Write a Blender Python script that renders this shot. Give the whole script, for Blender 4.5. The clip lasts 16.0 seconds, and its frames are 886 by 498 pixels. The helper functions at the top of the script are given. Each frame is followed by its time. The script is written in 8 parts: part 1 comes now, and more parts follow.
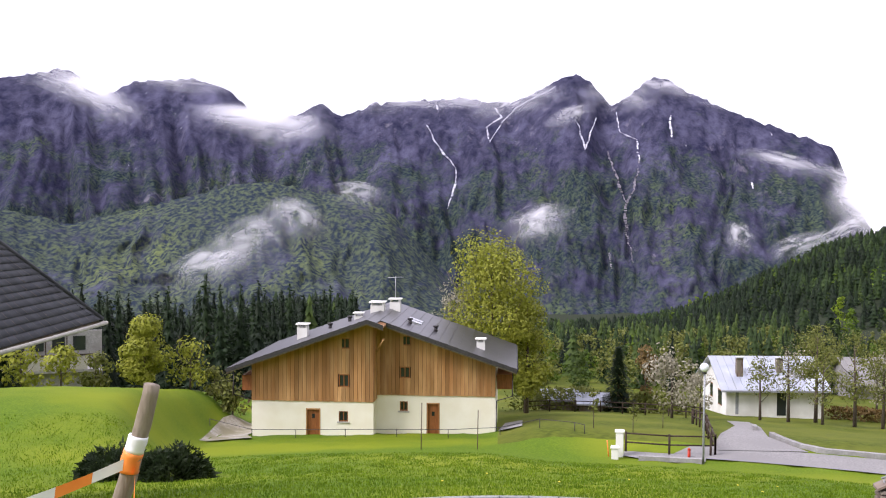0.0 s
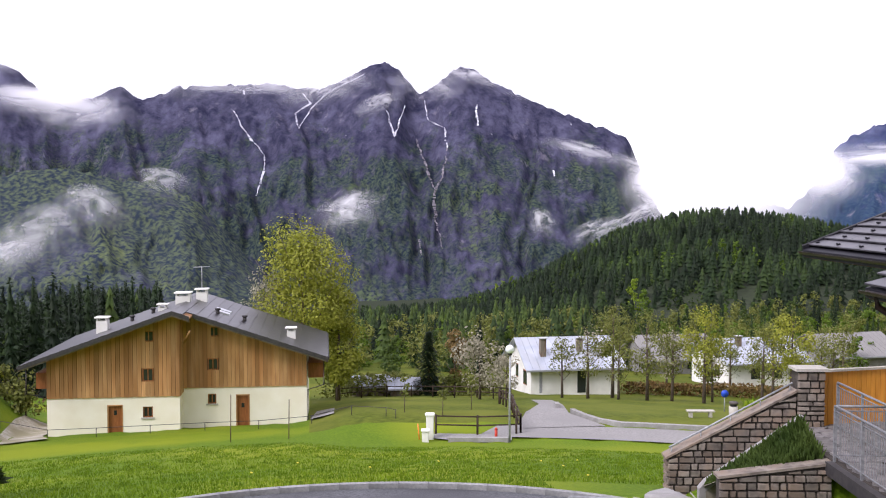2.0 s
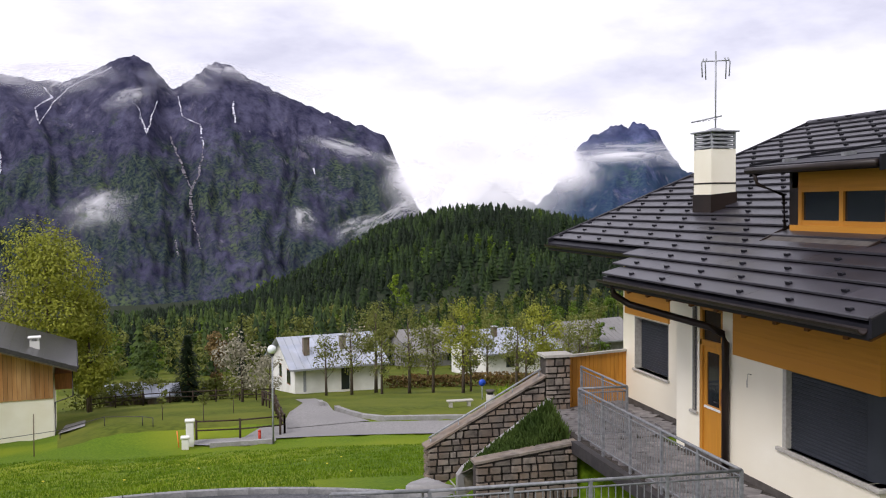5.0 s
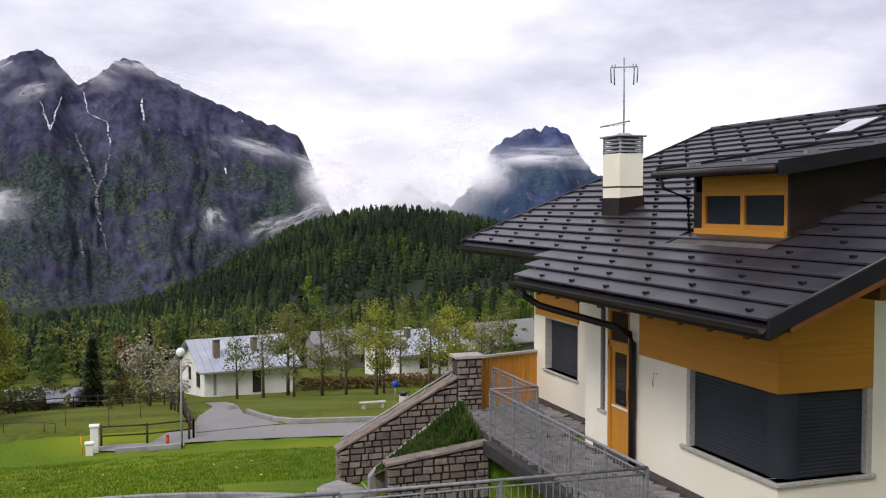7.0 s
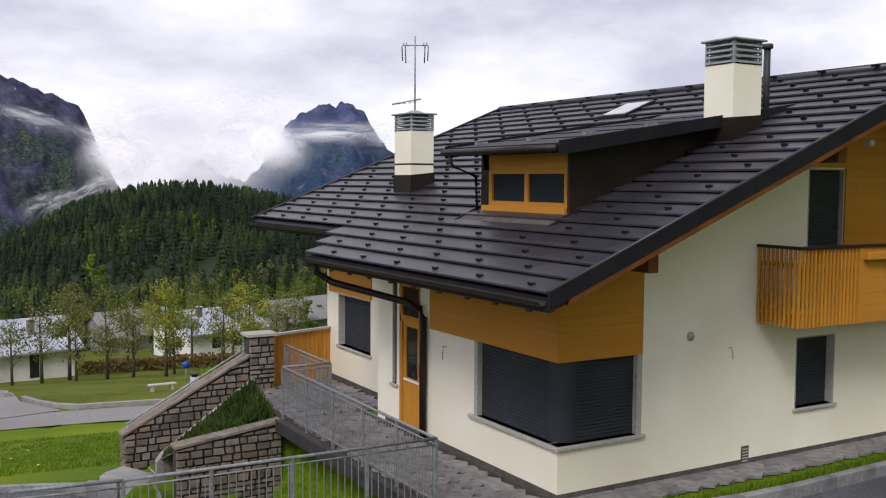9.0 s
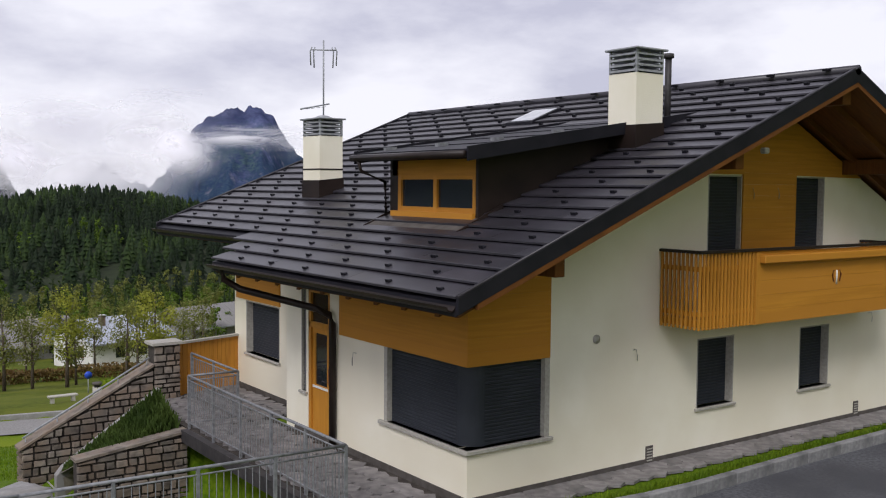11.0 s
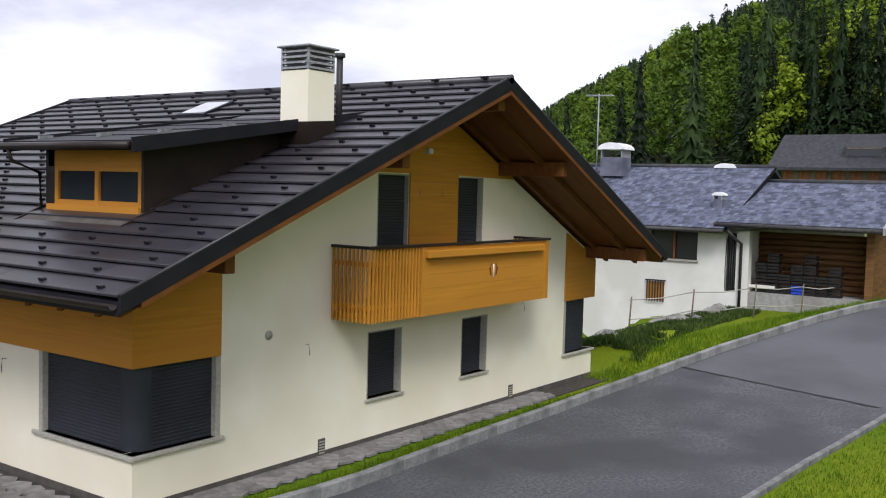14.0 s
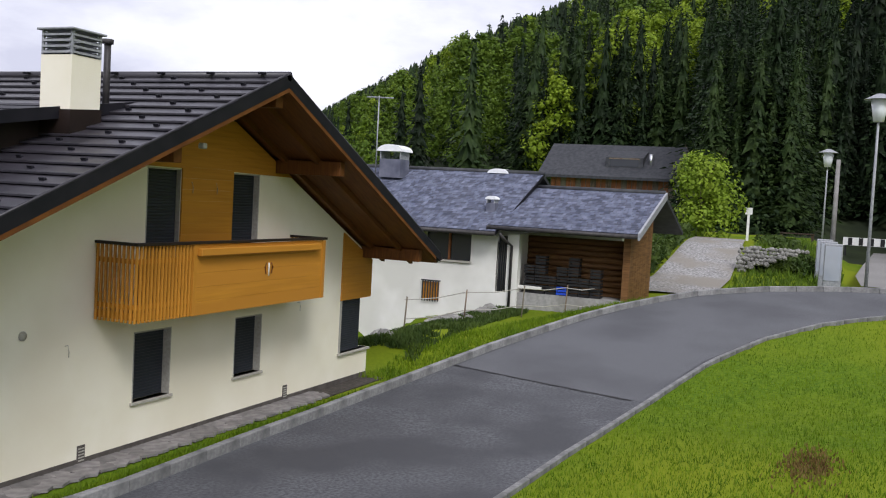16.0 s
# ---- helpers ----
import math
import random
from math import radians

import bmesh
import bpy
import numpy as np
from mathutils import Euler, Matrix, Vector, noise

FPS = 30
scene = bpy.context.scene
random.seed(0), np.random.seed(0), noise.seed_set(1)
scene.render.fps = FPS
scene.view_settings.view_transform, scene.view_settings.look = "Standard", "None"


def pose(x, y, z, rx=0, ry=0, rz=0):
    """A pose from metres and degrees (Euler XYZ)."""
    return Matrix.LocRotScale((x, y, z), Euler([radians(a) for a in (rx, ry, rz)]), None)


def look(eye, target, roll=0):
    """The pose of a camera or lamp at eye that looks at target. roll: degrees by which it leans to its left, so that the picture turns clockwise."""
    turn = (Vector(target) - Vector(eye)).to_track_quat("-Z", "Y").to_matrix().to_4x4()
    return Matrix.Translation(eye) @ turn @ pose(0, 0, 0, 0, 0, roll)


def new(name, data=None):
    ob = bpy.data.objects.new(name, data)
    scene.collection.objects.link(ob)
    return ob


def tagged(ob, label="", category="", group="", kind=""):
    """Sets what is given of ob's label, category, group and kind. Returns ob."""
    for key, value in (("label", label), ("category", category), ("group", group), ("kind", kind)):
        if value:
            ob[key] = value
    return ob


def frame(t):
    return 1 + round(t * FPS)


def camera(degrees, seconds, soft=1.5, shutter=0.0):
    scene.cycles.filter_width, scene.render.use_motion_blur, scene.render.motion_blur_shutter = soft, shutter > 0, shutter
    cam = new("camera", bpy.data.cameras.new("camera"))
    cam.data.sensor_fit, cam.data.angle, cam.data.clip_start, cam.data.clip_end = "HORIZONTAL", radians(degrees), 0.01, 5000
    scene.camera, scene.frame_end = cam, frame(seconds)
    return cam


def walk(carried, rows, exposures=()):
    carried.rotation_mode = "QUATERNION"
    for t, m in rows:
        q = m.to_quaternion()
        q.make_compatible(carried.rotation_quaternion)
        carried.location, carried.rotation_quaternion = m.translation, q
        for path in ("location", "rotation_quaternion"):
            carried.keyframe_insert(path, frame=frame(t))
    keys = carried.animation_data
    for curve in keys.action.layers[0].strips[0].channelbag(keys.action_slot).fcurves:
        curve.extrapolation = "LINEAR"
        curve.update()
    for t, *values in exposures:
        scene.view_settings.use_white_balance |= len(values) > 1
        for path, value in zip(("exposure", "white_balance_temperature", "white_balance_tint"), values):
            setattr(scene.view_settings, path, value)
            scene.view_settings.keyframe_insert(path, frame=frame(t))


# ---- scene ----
cam = camera(49.0, 16.0, soft=1.1)
ROWS = [
    (0.0, -0.000, -0.000, -0.000, 11.98, -1.77, -0.33),
    (0.5, 0.016, 0.003, 0.000, 9.09, -1.82, -0.17),
    (1.0, 0.030, 0.005, 0.000, 6.61, -2.00, -0.09),
    (1.5, 0.043, 0.006, 0.000, 4.17, -2.21, 0.06),
    (2.0, 0.062, 0.007, 0.001, 0.85, -2.48, -0.09),
    (2.5, 0.079, 0.007, 0.001, -2.15, -2.17, -0.21),
    (3.0, 0.097, 0.005, 0.001, -5.50, -2.29, -0.09),
    (3.5, 0.113, 0.004, 0.001, -8.38, -2.40, -0.13),
    (4.0, 0.126, 0.002, 0.001, -10.60, -2.47, 0.08),
    (6.5, 0.156, -0.006, 0.002, -16.23, -2.73, 0.39),
    (7.0, 0.167, -0.009, 0.002, -18.21, -2.60, 0.10),
    (7.5, 0.181, -0.014, 0.002, -20.90, -2.53, -0.09),
    (8.0, 0.197, -0.021, 0.003, -23.96, -2.88, -0.32),
    (8.5, 0.216, -0.030, 0.003, -27.73, -3.53, -0.37),
    (11.0, 0.253, -0.052, 0.004, -35.44, -3.61, -0.46),
    (11.5, 0.269, -0.064, 0.004, -38.92, -3.22, -0.61),
    (12.0, 0.282, -0.075, 0.005, -41.99, -3.05, -0.76),
    (12.5, 0.292, -0.085, 0.005, -44.63, -3.04, -0.75),
    (13.0, 0.304, -0.097, 0.006, -47.57, -3.26, -1.30),
    (13.5, 0.317, -0.112, 0.006, -51.10, -3.47, -1.61),
    (14.0, 0.327, -0.126, 0.007, -54.18, -3.53, -1.54),
    (14.5, 0.338, -0.141, 0.007, -57.42, -3.31, -1.86),
    (15.0, 0.347, -0.157, 0.008, -60.74, -2.90, -2.28),
    (15.5, 0.355, -0.172, 0.008, -63.79, -3.25, -2.60),
    (16.0, 0.363, -0.189, 0.009, -67.03, -3.03, -3.14),
]
walk(cam, [(t, pose(x, y, z, 90 + pitch, roll, yaw)) for t, x, y, z, yaw, pitch, roll in ROWS],
     exposures=[(0, 0.78, 6100, 21), (2, 0.68, 6100, 20), (3, 0.46, 6150, 18), (4, 0.3, 6200, 16), (7, 0.04, 6200, 14), (8.5, -0.02, 6200, 13), (11.5, -0.18, 6150, 13), (12.5, 0.13, 6200, 12), (13.5, 0.22, 6150, 11), (14.5, 0.16, 6100, 11), (16, 0.12, 6100, 12)])

# ---- world and sun: bright overcast, cloud layer over a pale sky ----
SUN_EL, SUN_AZ = 45.0, 232.0
world = bpy.data.worlds.new("overcast_sky")
scene.world = world
world.use_nodes = True
wn, wl = world.node_tree.nodes, world.node_tree.links
wn.clear()
w_out = wn.new("ShaderNodeOutputWorld")
w_bg = wn.new("ShaderNodeBackground")
w_sky = wn.new("ShaderNodeTexSky")
w_sky.sky_type = "NISHITA"
w_sky.sun_disc = False
w_sky.sun_elevation, w_sky.sun_rotation = radians(SUN_EL), radians(SUN_AZ)
w_geo = wn.new("ShaderNodeTexCoord")
w_map = wn.new("ShaderNodeMapping")
w_map.inputs["Scale"].default_value = (1.3, 1.3, 3.4)
w_map.inputs["Location"].default_value = (0.35, 0.2, 0.1)
w_n1 = wn.new("ShaderNodeTexNoise")
w_n1.inputs["Scale"].default_value, w_n1.inputs["Detail"].default_value, w_n1.inputs["Roughness"].default_value = 2.2, 7.0, 0.55
w_ramp = wn.new("ShaderNodeValToRGB")
e = w_ramp.color_ramp.elements
e[0].position, e[0].color = 0.39, (6.7, 6.55, 7.5, 1)
e[1].position, e[1].color = 0.6, (11.2, 10.9, 11.1, 1)
w_mix = wn.new("ShaderNodeMixRGB")
w_mix.inputs[0].default_value = 0.93
wl.new(w_geo.outputs["Generated"], w_map.inputs["Vector"])
wl.new(w_map.outputs[0], w_n1.inputs["Vector"])
wl.new(w_n1.outputs["Fac"], w_ramp.inputs[0])
wl.new(w_sky.outputs[0], w_mix.inputs[1])
wl.new(w_ramp.outputs[0], w_mix.inputs[2])
wl.new(w_mix.outputs[0], w_bg.inputs["Color"])
w_bg.inputs["Strength"].default_value = 0.1
wl.new(w_bg.outputs[0], w_out.inputs["Surface"])

sun = new("sun", bpy.data.lights.new("sun", "SUN"))
sun.data.energy, sun.data.angle, sun.data.color = 2.2, radians(20), (1.0, 0.96, 0.9)
sun.matrix_world = look((0, 0, 60), (0 - 40 * math.sin(radians(SUN_AZ)), 0 - 40 * math.cos(radians(SUN_AZ)), 60 - 40 * math.tan(radians(SUN_EL))))


# ---- materials ----
def mat(name, c1, c2=None, scale=3.0, rough=0.8, bump=0.0, bump_scale=None, metal=0.0, detail=6.0, stretch=(1, 1, 1), c3=None, scale3=0.4, rnd=0.0, spec=0.3, isl=0.0, lo=0.35, hi=0.65):
    """Two-scale noise paint: c1 to c2 by fine noise, c3 by broad noise, rnd/isl: brightness spread from piece to piece."""
    m = bpy.data.materials.new(name)
    m.use_nodes = True
    n, l = m.node_tree.nodes, m.node_tree.links
    b = n["Principled BSDF"]
    b.inputs["Roughness"].default_value, b.inputs["Metallic"].default_value = rough, metal
    b.inputs["Specular IOR Level"].default_value = spec
    c2 = c2 or c1
    tc = n.new("ShaderNodeTexCoord")
    mp = n.new("ShaderNodeMapping")
    mp.inputs["Scale"].default_value = stretch
    l.new(tc.outputs["Object"], mp.inputs["Vector"])
    t = n.new("ShaderNodeTexNoise")
    t.inputs["Scale"].default_value, t.inputs["Detail"].default_value = scale, detail
    l.new(mp.outputs[0], t.inputs["Vector"])
    r = n.new("ShaderNodeValToRGB")
    r.color_ramp.elements[0].position, r.color_ramp.elements[1].position = lo, hi
    r.color_ramp.elements[0].color, r.color_ramp.elements[1].color = (*c1, 1), (*c2, 1)
    l.new(t.outputs["Fac"], r.inputs[0])
    col = r.outputs[0]
    if c3:
        t3 = n.new("ShaderNodeTexNoise")
        t3.inputs["Scale"].default_value, t3.inputs["Detail"].default_value = scale3, 3.0
        l.new(mp.outputs[0], t3.inputs["Vector"])
        r3 = n.new("ShaderNodeValToRGB")
        r3.color_ramp.elements[0].position, r3.color_ramp.elements[1].position = 0.42, 0.62
        l.new(t3.outputs["Fac"], r3.inputs[0])
        mx = n.new("ShaderNodeMixRGB")
        l.new(r3.outputs[0], mx.inputs[0])
        l.new(col, mx.inputs[1])
        mx.inputs[2].default_value = (*c3, 1)
        col = mx.outputs[0]
    if rnd or isl:
        src = n.new("ShaderNodeObjectInfo").outputs["Random"] if rnd else n.new("ShaderNodeNewGeometry").outputs["Random Per Island"]
        amt = rnd or isl
        mr = n.new("ShaderNodeMapRange")
        mr.inputs["To Min"].default_value, mr.inputs["To Max"].default_value = 1 - amt, 1 + amt
        l.new(src, mr.inputs["Value"])
        hs = n.new("ShaderNodeHueSaturation")
        l.new(mr.outputs[0], hs.inputs["Value"])
        l.new(col, hs.inputs["Color"])
        col = hs.outputs[0]
    l.new(col, b.inputs["Base Color"])
    if bump:
        tb = n.new("ShaderNodeTexNoise")
        tb.inputs["Scale"].default_value, tb.inputs["Detail"].default_value = bump_scale or scale * 4, 4.0
        l.new(mp.outputs[0], tb.inputs["Vector"])
        bp = n.new("ShaderNodeBump")
        bp.inputs["Strength"].default_value = bump
        bp.inputs["Distance"].default_value = 0.02
        l.new(tb.outputs["Fac"], bp.inputs["Height"])
        l.new(bp.outputs[0], b.inputs["Normal"])
    return m


def leaf_mat(name, c1, c2, isl=0.35):
    """Foliage: colour varies leaf by leaf, some light comes through."""
    m = mat(name, c1, c2, scale=0.9, rough=0.6, isl=isl, spec=0.2)
    n, l = m.node_tree.nodes, m.node_tree.links
    b, o = n["Principled BSDF"], n["Material Output"]
    tr = n.new("ShaderNodeBsdfTranslucent")
    src = b.inputs["Base Color"].links[0].from_socket
    l.new(src, tr.inputs["Color"])
    mx = n.new("ShaderNodeMixShader")
    mx.inputs[0].default_value = 0.3
    l.new(b.outputs[0], mx.inputs[1])
    l.new(tr.outputs[0], mx.inputs[2])
    l.new(mx.outputs[0], o.inputs["Surface"])
    return m


M = {}
M["plaster"] = mat("cream_plaster", (0.83, 0.78, 0.63), (0.88, 0.835, 0.7), scale=1.2, rough=0.92, bump=0.15, bump_scale=60, c3=(0.8, 0.74, 0.59), scale3=0.35)
M["white_plaster"] = mat("white_plaster", (0.74, 0.73, 0.68), (0.8, 0.79, 0.75), scale=1.5, rough=0.92, bump=0.1, bump_scale=50, c3=(0.66, 0.65, 0.6), scale3=0.5)
M["chalet_plaster"] = mat("ivory_plaster", (0.78, 0.73, 0.58), (0.83, 0.79, 0.66), scale=0.8, rough=0.92, bump=0.1, bump_scale=40)
M["honey_wood"] = mat("honey_larch_boards", (0.44, 0.19, 0.019), (0.54, 0.245, 0.027), scale=2.0, rough=0.55, stretch=(6, 6, 0.8), bump=0.06, rnd=0.1, c3=(0.47, 0.205, 0.024), scale3=0.6)
M["honey_wood_h"] = mat("honey_larch_boards_lengthwise", (0.44, 0.19, 0.019), (0.53, 0.24, 0.026), scale=2.0, rough=0.55, stretch=(0.4, 0.4, 9), bump=0.05, rnd=0.04, c3=(0.47, 0.205, 0.024), scale3=0.4)
# red-brown larch stain, taken darker to carry the shade under the eaves
M["soffit_wood"] = mat("shade_darkened_larch_soffit", (0.1, 0.034, 0.006), (0.15, 0.054, 0.009), scale=2.5, rough=0.65, stretch=(1, 8, 1), bump=0.08, rnd=0.08)
M["chalet_wood"] = mat("larch_cladding_boards", (0.36, 0.185, 0.068), (0.52, 0.3, 0.13), scale=1.0, rough=0.7, stretch=(3, 3, 0.4), bump=0.1, rnd=0.22, c3=(0.32, 0.15, 0.05), scale3=0.3)
M["door_wood"] = mat("reddish_door_wood", (0.2, 0.07, 0.02), (0.3, 0.11, 0.035), scale=3, rough=0.5, stretch=(4, 4, 0.6))
M["old_wood"] = mat("weathered_wood", (0.1, 0.07, 0.045), (0.22, 0.165, 0.115), scale=6, rough=0.85, stretch=(1, 1, 0.25), bump=0.5, c3=(0.17, 0.15, 0.11), scale3=2.0)
M["post_bark"] = mat("peeling_bark", (0.13, 0.095, 0.065), (0.4, 0.34, 0.27), scale=11, rough=0.9, stretch=(1, 1, 0.35), bump=0.8, bump_scale=30, lo=0.4, hi=0.62, c3=(0.24, 0.2, 0.15), scale3=4.0)
M["dark_brown_wood"] = mat("dark_stained_wood", (0.03, 0.02, 0.014), (0.06, 0.04, 0.027), scale=5, rough=0.8, bump=0.2)
M["log_wood"] = mat("brown_log_wall", (0.11, 0.05, 0.015), (0.2, 0.1, 0.035), scale=3, rough=0.7, stretch=(0.5, 0.5, 6), bump=0.1, rnd=0.15)
M["roof_metal"] = mat("dark_brown_metal_panels", (0.024, 0.0225, 0.029), (0.04, 0.037, 0.046), scale=1.5, rough=0.38, metal=0.0, spec=0.42, rnd=0.2, bump=0.04, bump_scale=8, c3=(0.027, 0.024, 0.029), scale3=0.5)
M["roof_dark"] = mat("dark_metal_fascia", (0.007, 0.007, 0.011), (0.013, 0.012, 0.017), scale=3, rough=0.55, spec=0.25)
M["brown_metal"] = mat("brown_sheet_metal", (0.014, 0.009, 0.008), (0.025, 0.016, 0.013), scale=2, rough=0.45, spec=0.3)
M["shutter"] = mat("anthracite_roller_shutter", (0.026, 0.03, 0.038), (0.034, 0.038, 0.048), scale=2, rough=0.55, spec=0.3, rnd=0.05)
M["sill"] = mat("grey_stone_sill", (0.36, 0.34, 0.3), (0.46, 0.44, 0.39), scale=20, rough=0.8, bump=0.1)
M["galv"] = mat("galvanised_steel", (0.26, 0.27, 0.29), (0.38, 0.39, 0.41), scale=12, rough=0.5, metal=0.15)
M["rail_steel"] = mat("dull_galvanised_steel", (0.16, 0.165, 0.175), (0.25, 0.255, 0.265), scale=12, rough=0.55, metal=0.1)
M["steel"] = mat("bright_sheet_steel", (0.6, 0.61, 0.63), (0.75, 0.76, 0.78), scale=5, rough=0.3, metal=0.9)
M["dark_steel"] = mat("dark_painted_steel", (0.03, 0.028, 0.03), (0.055, 0.05, 0.05), scale=8, rough=0.5)
M["black"] = mat("matt_black_plastic", (0.012, 0.012, 0.013), (0.02, 0.02, 0.021), scale=5, rough=0.6)
M["asphalt"] = mat("grey_asphalt", (0.066, 0.068, 0.076), (0.13, 0.132, 0.142), scale=16, rough=0.85, bump=0.35, bump_scale=120, c3=(0.066, 0.067, 0.074), scale3=0.45)
M["asphalt_old"] = mat("pale_worn_asphalt", (0.19, 0.183, 0.175), (0.28, 0.27, 0.258), scale=10, rough=0.9, bump=0.2, c3=(0.21, 0.202, 0.195), scale3=0.15)
M["asphalt_light"] = mat("lighter_grey_asphalt", (0.092, 0.094, 0.102), (0.132, 0.134, 0.144), scale=40, rough=0.85, bump=0.35, bump_scale=120, c3=(0.084, 0.085, 0.093), scale3=0.3)
M["concrete"] = mat("grey_concrete", (0.26, 0.255, 0.25), (0.36, 0.35, 0.34), scale=8, rough=0.9, bump=0.2, rnd=0.1, c3=(0.24, 0.23, 0.22), scale3=1.2)
M["kerb"] = mat("kerb_concrete", (0.2, 0.2, 0.203), (0.29, 0.287, 0.28), scale=14, rough=0.9, bump=0.25, rnd=0.12, c3=(0.12, 0.12, 0.12), scale3=1.0)
M["plinth"] = mat("dark_grey_plinth", (0.075, 0.065, 0.058), (0.11, 0.098, 0.088), scale=6, rough=0.9, bump=0.2)
M["stone"] = mat("rough_porphyry_stone", (0.12, 0.1, 0.085), (0.25, 0.22, 0.185), scale=5, rough=0.9, bump=0.6, bump_scale=18, rnd=0.35, c3=(0.19, 0.145, 0.11), scale3=2.5)
M["mortar"] = mat("dark_mortar", (0.04, 0.034, 0.03), (0.07, 0.06, 0.052), scale=10, rough=0.95, bump=0.3)
M["flag"] = mat("porphyry_flagstone", (0.15, 0.14, 0.14), (0.23, 0.215, 0.21), scale=6, rough=0.8, bump=0.2, rnd=0.2)
M["boulder"] = mat("pale_boulder", (0.14, 0.138, 0.125), (0.3, 0.29, 0.27), scale=4, rough=0.9, bump=0.5, rnd=0.15)
M["gravel"] = mat("pale_gravel", (0.15, 0.145, 0.14), (0.4, 0.39, 0.38), scale=9, rough=0.95, bump=0.8, bump_scale=16, c3=(0.24, 0.22, 0.19), scale3=0.5)
M["yard"] = mat("trodden_gravel", (0.3, 0.28, 0.23), (0.46, 0.43, 0.37), scale=5, rough=0.95, bump=0.3, c3=(0.24, 0.22, 0.14), scale3=0.5)
M["slate"] = mat("blue_grey_shingles", (0.085, 0.09, 0.125), (0.15, 0.155, 0.2), scale=2, rough=0.75, rnd=0.25, isl=0.0, bump=0.2)
M["slate_isl"] = mat("blue_grey_shingle_rows", (0.075, 0.085, 0.13), (0.15, 0.162, 0.222), scale=2.5, rough=0.75, isl=0.4, bump=0.2, lo=0.3, hi=0.7)
M["slate_dark"] = mat("dark_slate_shingles", (0.028, 0.03, 0.036), (0.052, 0.054, 0.06), scale=3, rough=0.65, isl=0.25)
M["tin"] = mat("pale_tin_roof", (0.36, 0.39, 0.46), (0.5, 0.53, 0.6), scale=0.6, rough=0.45, metal=0.35, rnd=0.06, c3=(0.42, 0.44, 0.48), scale3=0.8)
M["chalet_roof"] = mat("dark_slate_roof_panels", (0.022, 0.02, 0.023), (0.04, 0.037, 0.041), scale=2, rough=0.33, spec=0.5, rnd=0.15)
# hood metal whitened: the sky's reflection is put into its base colour
M["sky_sheen_tin"] = mat("sky_whitened_tin", (0.8, 0.81, 0.83), (0.88, 0.88, 0.9), scale=3, rough=0.35)
M["white_paint"] = mat("white_paint", (0.72, 0.72, 0.7), (0.8, 0.8, 0.78), scale=8, rough=0.6)
M["white_tape"] = mat("white_plastic_tape", (0.7, 0.7, 0.7), (0.82, 0.82, 0.82), scale=8, rough=0.4)
M["orange"] = mat("orange_tape", (0.75, 0.2, 0.03), (0.85, 0.27, 0.05), scale=6, rough=0.4)
M["blue"] = mat("blue_sign_paint", (0.02, 0.06, 0.45), (0.03, 0.09, 0.55), scale=4, rough=0.4)
M["red"] = mat("red_paint", (0.45, 0.04, 0.02), (0.55, 0.06, 0.03), scale=4, rough=0.4)
M["lampglass"] = mat("opal_lamp_glass", (0.66, 0.7, 0.72), (0.75, 0.78, 0.8), scale=5, rough=0.25, spec=0.5)
M["bark"] = mat("grey_brown_bark", (0.06, 0.045, 0.035), (0.14, 0.11, 0.085), scale=12, rough=0.95, stretch=(1, 1, 0.3), bump=0.5)
M["leaf_yellow"] = leaf_mat("young_yellow_green_leaves", (0.19, 0.215, 0.018), (0.32, 0.33, 0.045), isl=0.2)
M["leaf_green"] = leaf_mat("fresh_green_leaves", (0.14, 0.22, 0.016), (0.25, 0.34, 0.03), isl=0.2)
M["leaf_thin"] = leaf_mat("thin_spring_leaves", (0.11, 0.13, 0.025), (0.2, 0.21, 0.05), isl=0.25)
M["blossom"] = leaf_mat("pale_blossom", (0.25, 0.235, 0.16), (0.4, 0.37, 0.28), isl=0.2)
M["leaf_rust"] = leaf_mat("rusty_spring_leaves", (0.15, 0.09, 0.03), (0.2, 0.14, 0.05))
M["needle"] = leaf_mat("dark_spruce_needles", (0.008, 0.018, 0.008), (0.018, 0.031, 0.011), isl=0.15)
M["needle_far"] = leaf_mat("spruce_wood", (0.012, 0.026, 0.01), (0.027, 0.048, 0.015), isl=0.15)
M["shrub"] = leaf_mat("dark_juniper", (0.02, 0.034, 0.014), (0.04, 0.058, 0.022), isl=0.35)
M["leaf_wood"] = leaf_mat("bright_beech_wood", (0.14, 0.215, 0.012), (0.25, 0.335, 0.024), isl=0.12)
M["leaf_wood_deep"] = leaf_mat("deep_green_beech_wood", (0.07, 0.125, 0.012), (0.13, 0.2, 0.02), isl=0.15)
M["leaf_wood_mid"] = leaf_mat("larch_wood", (0.038, 0.068, 0.014), (0.08, 0.12, 0.024), isl=0.15)
M["needle_soft"] = leaf_mat("grey_green_larch_wood", (0.022, 0.044, 0.013), (0.047, 0.077, 0.019), isl=0.15)
M["grass_blade"] = leaf_mat("grass_blades", (0.08, 0.15, 0.006), (0.165, 0.245, 0.01), isl=0.25)
M["flower"] = mat("yellow_flowers", (0.6, 0.5, 0.04), (0.75, 0.65, 0.1), scale=5)


def glass_mat():
    m = bpy.data.materials.new("dark_window_glass")
    m.use_nodes = True
    b = m.node_tree.nodes["Principled BSDF"]
    b.inputs["Base Color"].default_value = (0.02, 0.024, 0.03, 1)
    b.inputs["Roughness"].default_value = 0.06
    b.inputs["Specular IOR Level"].default_value = 0.6
    return m


M["glass"] = glass_mat()


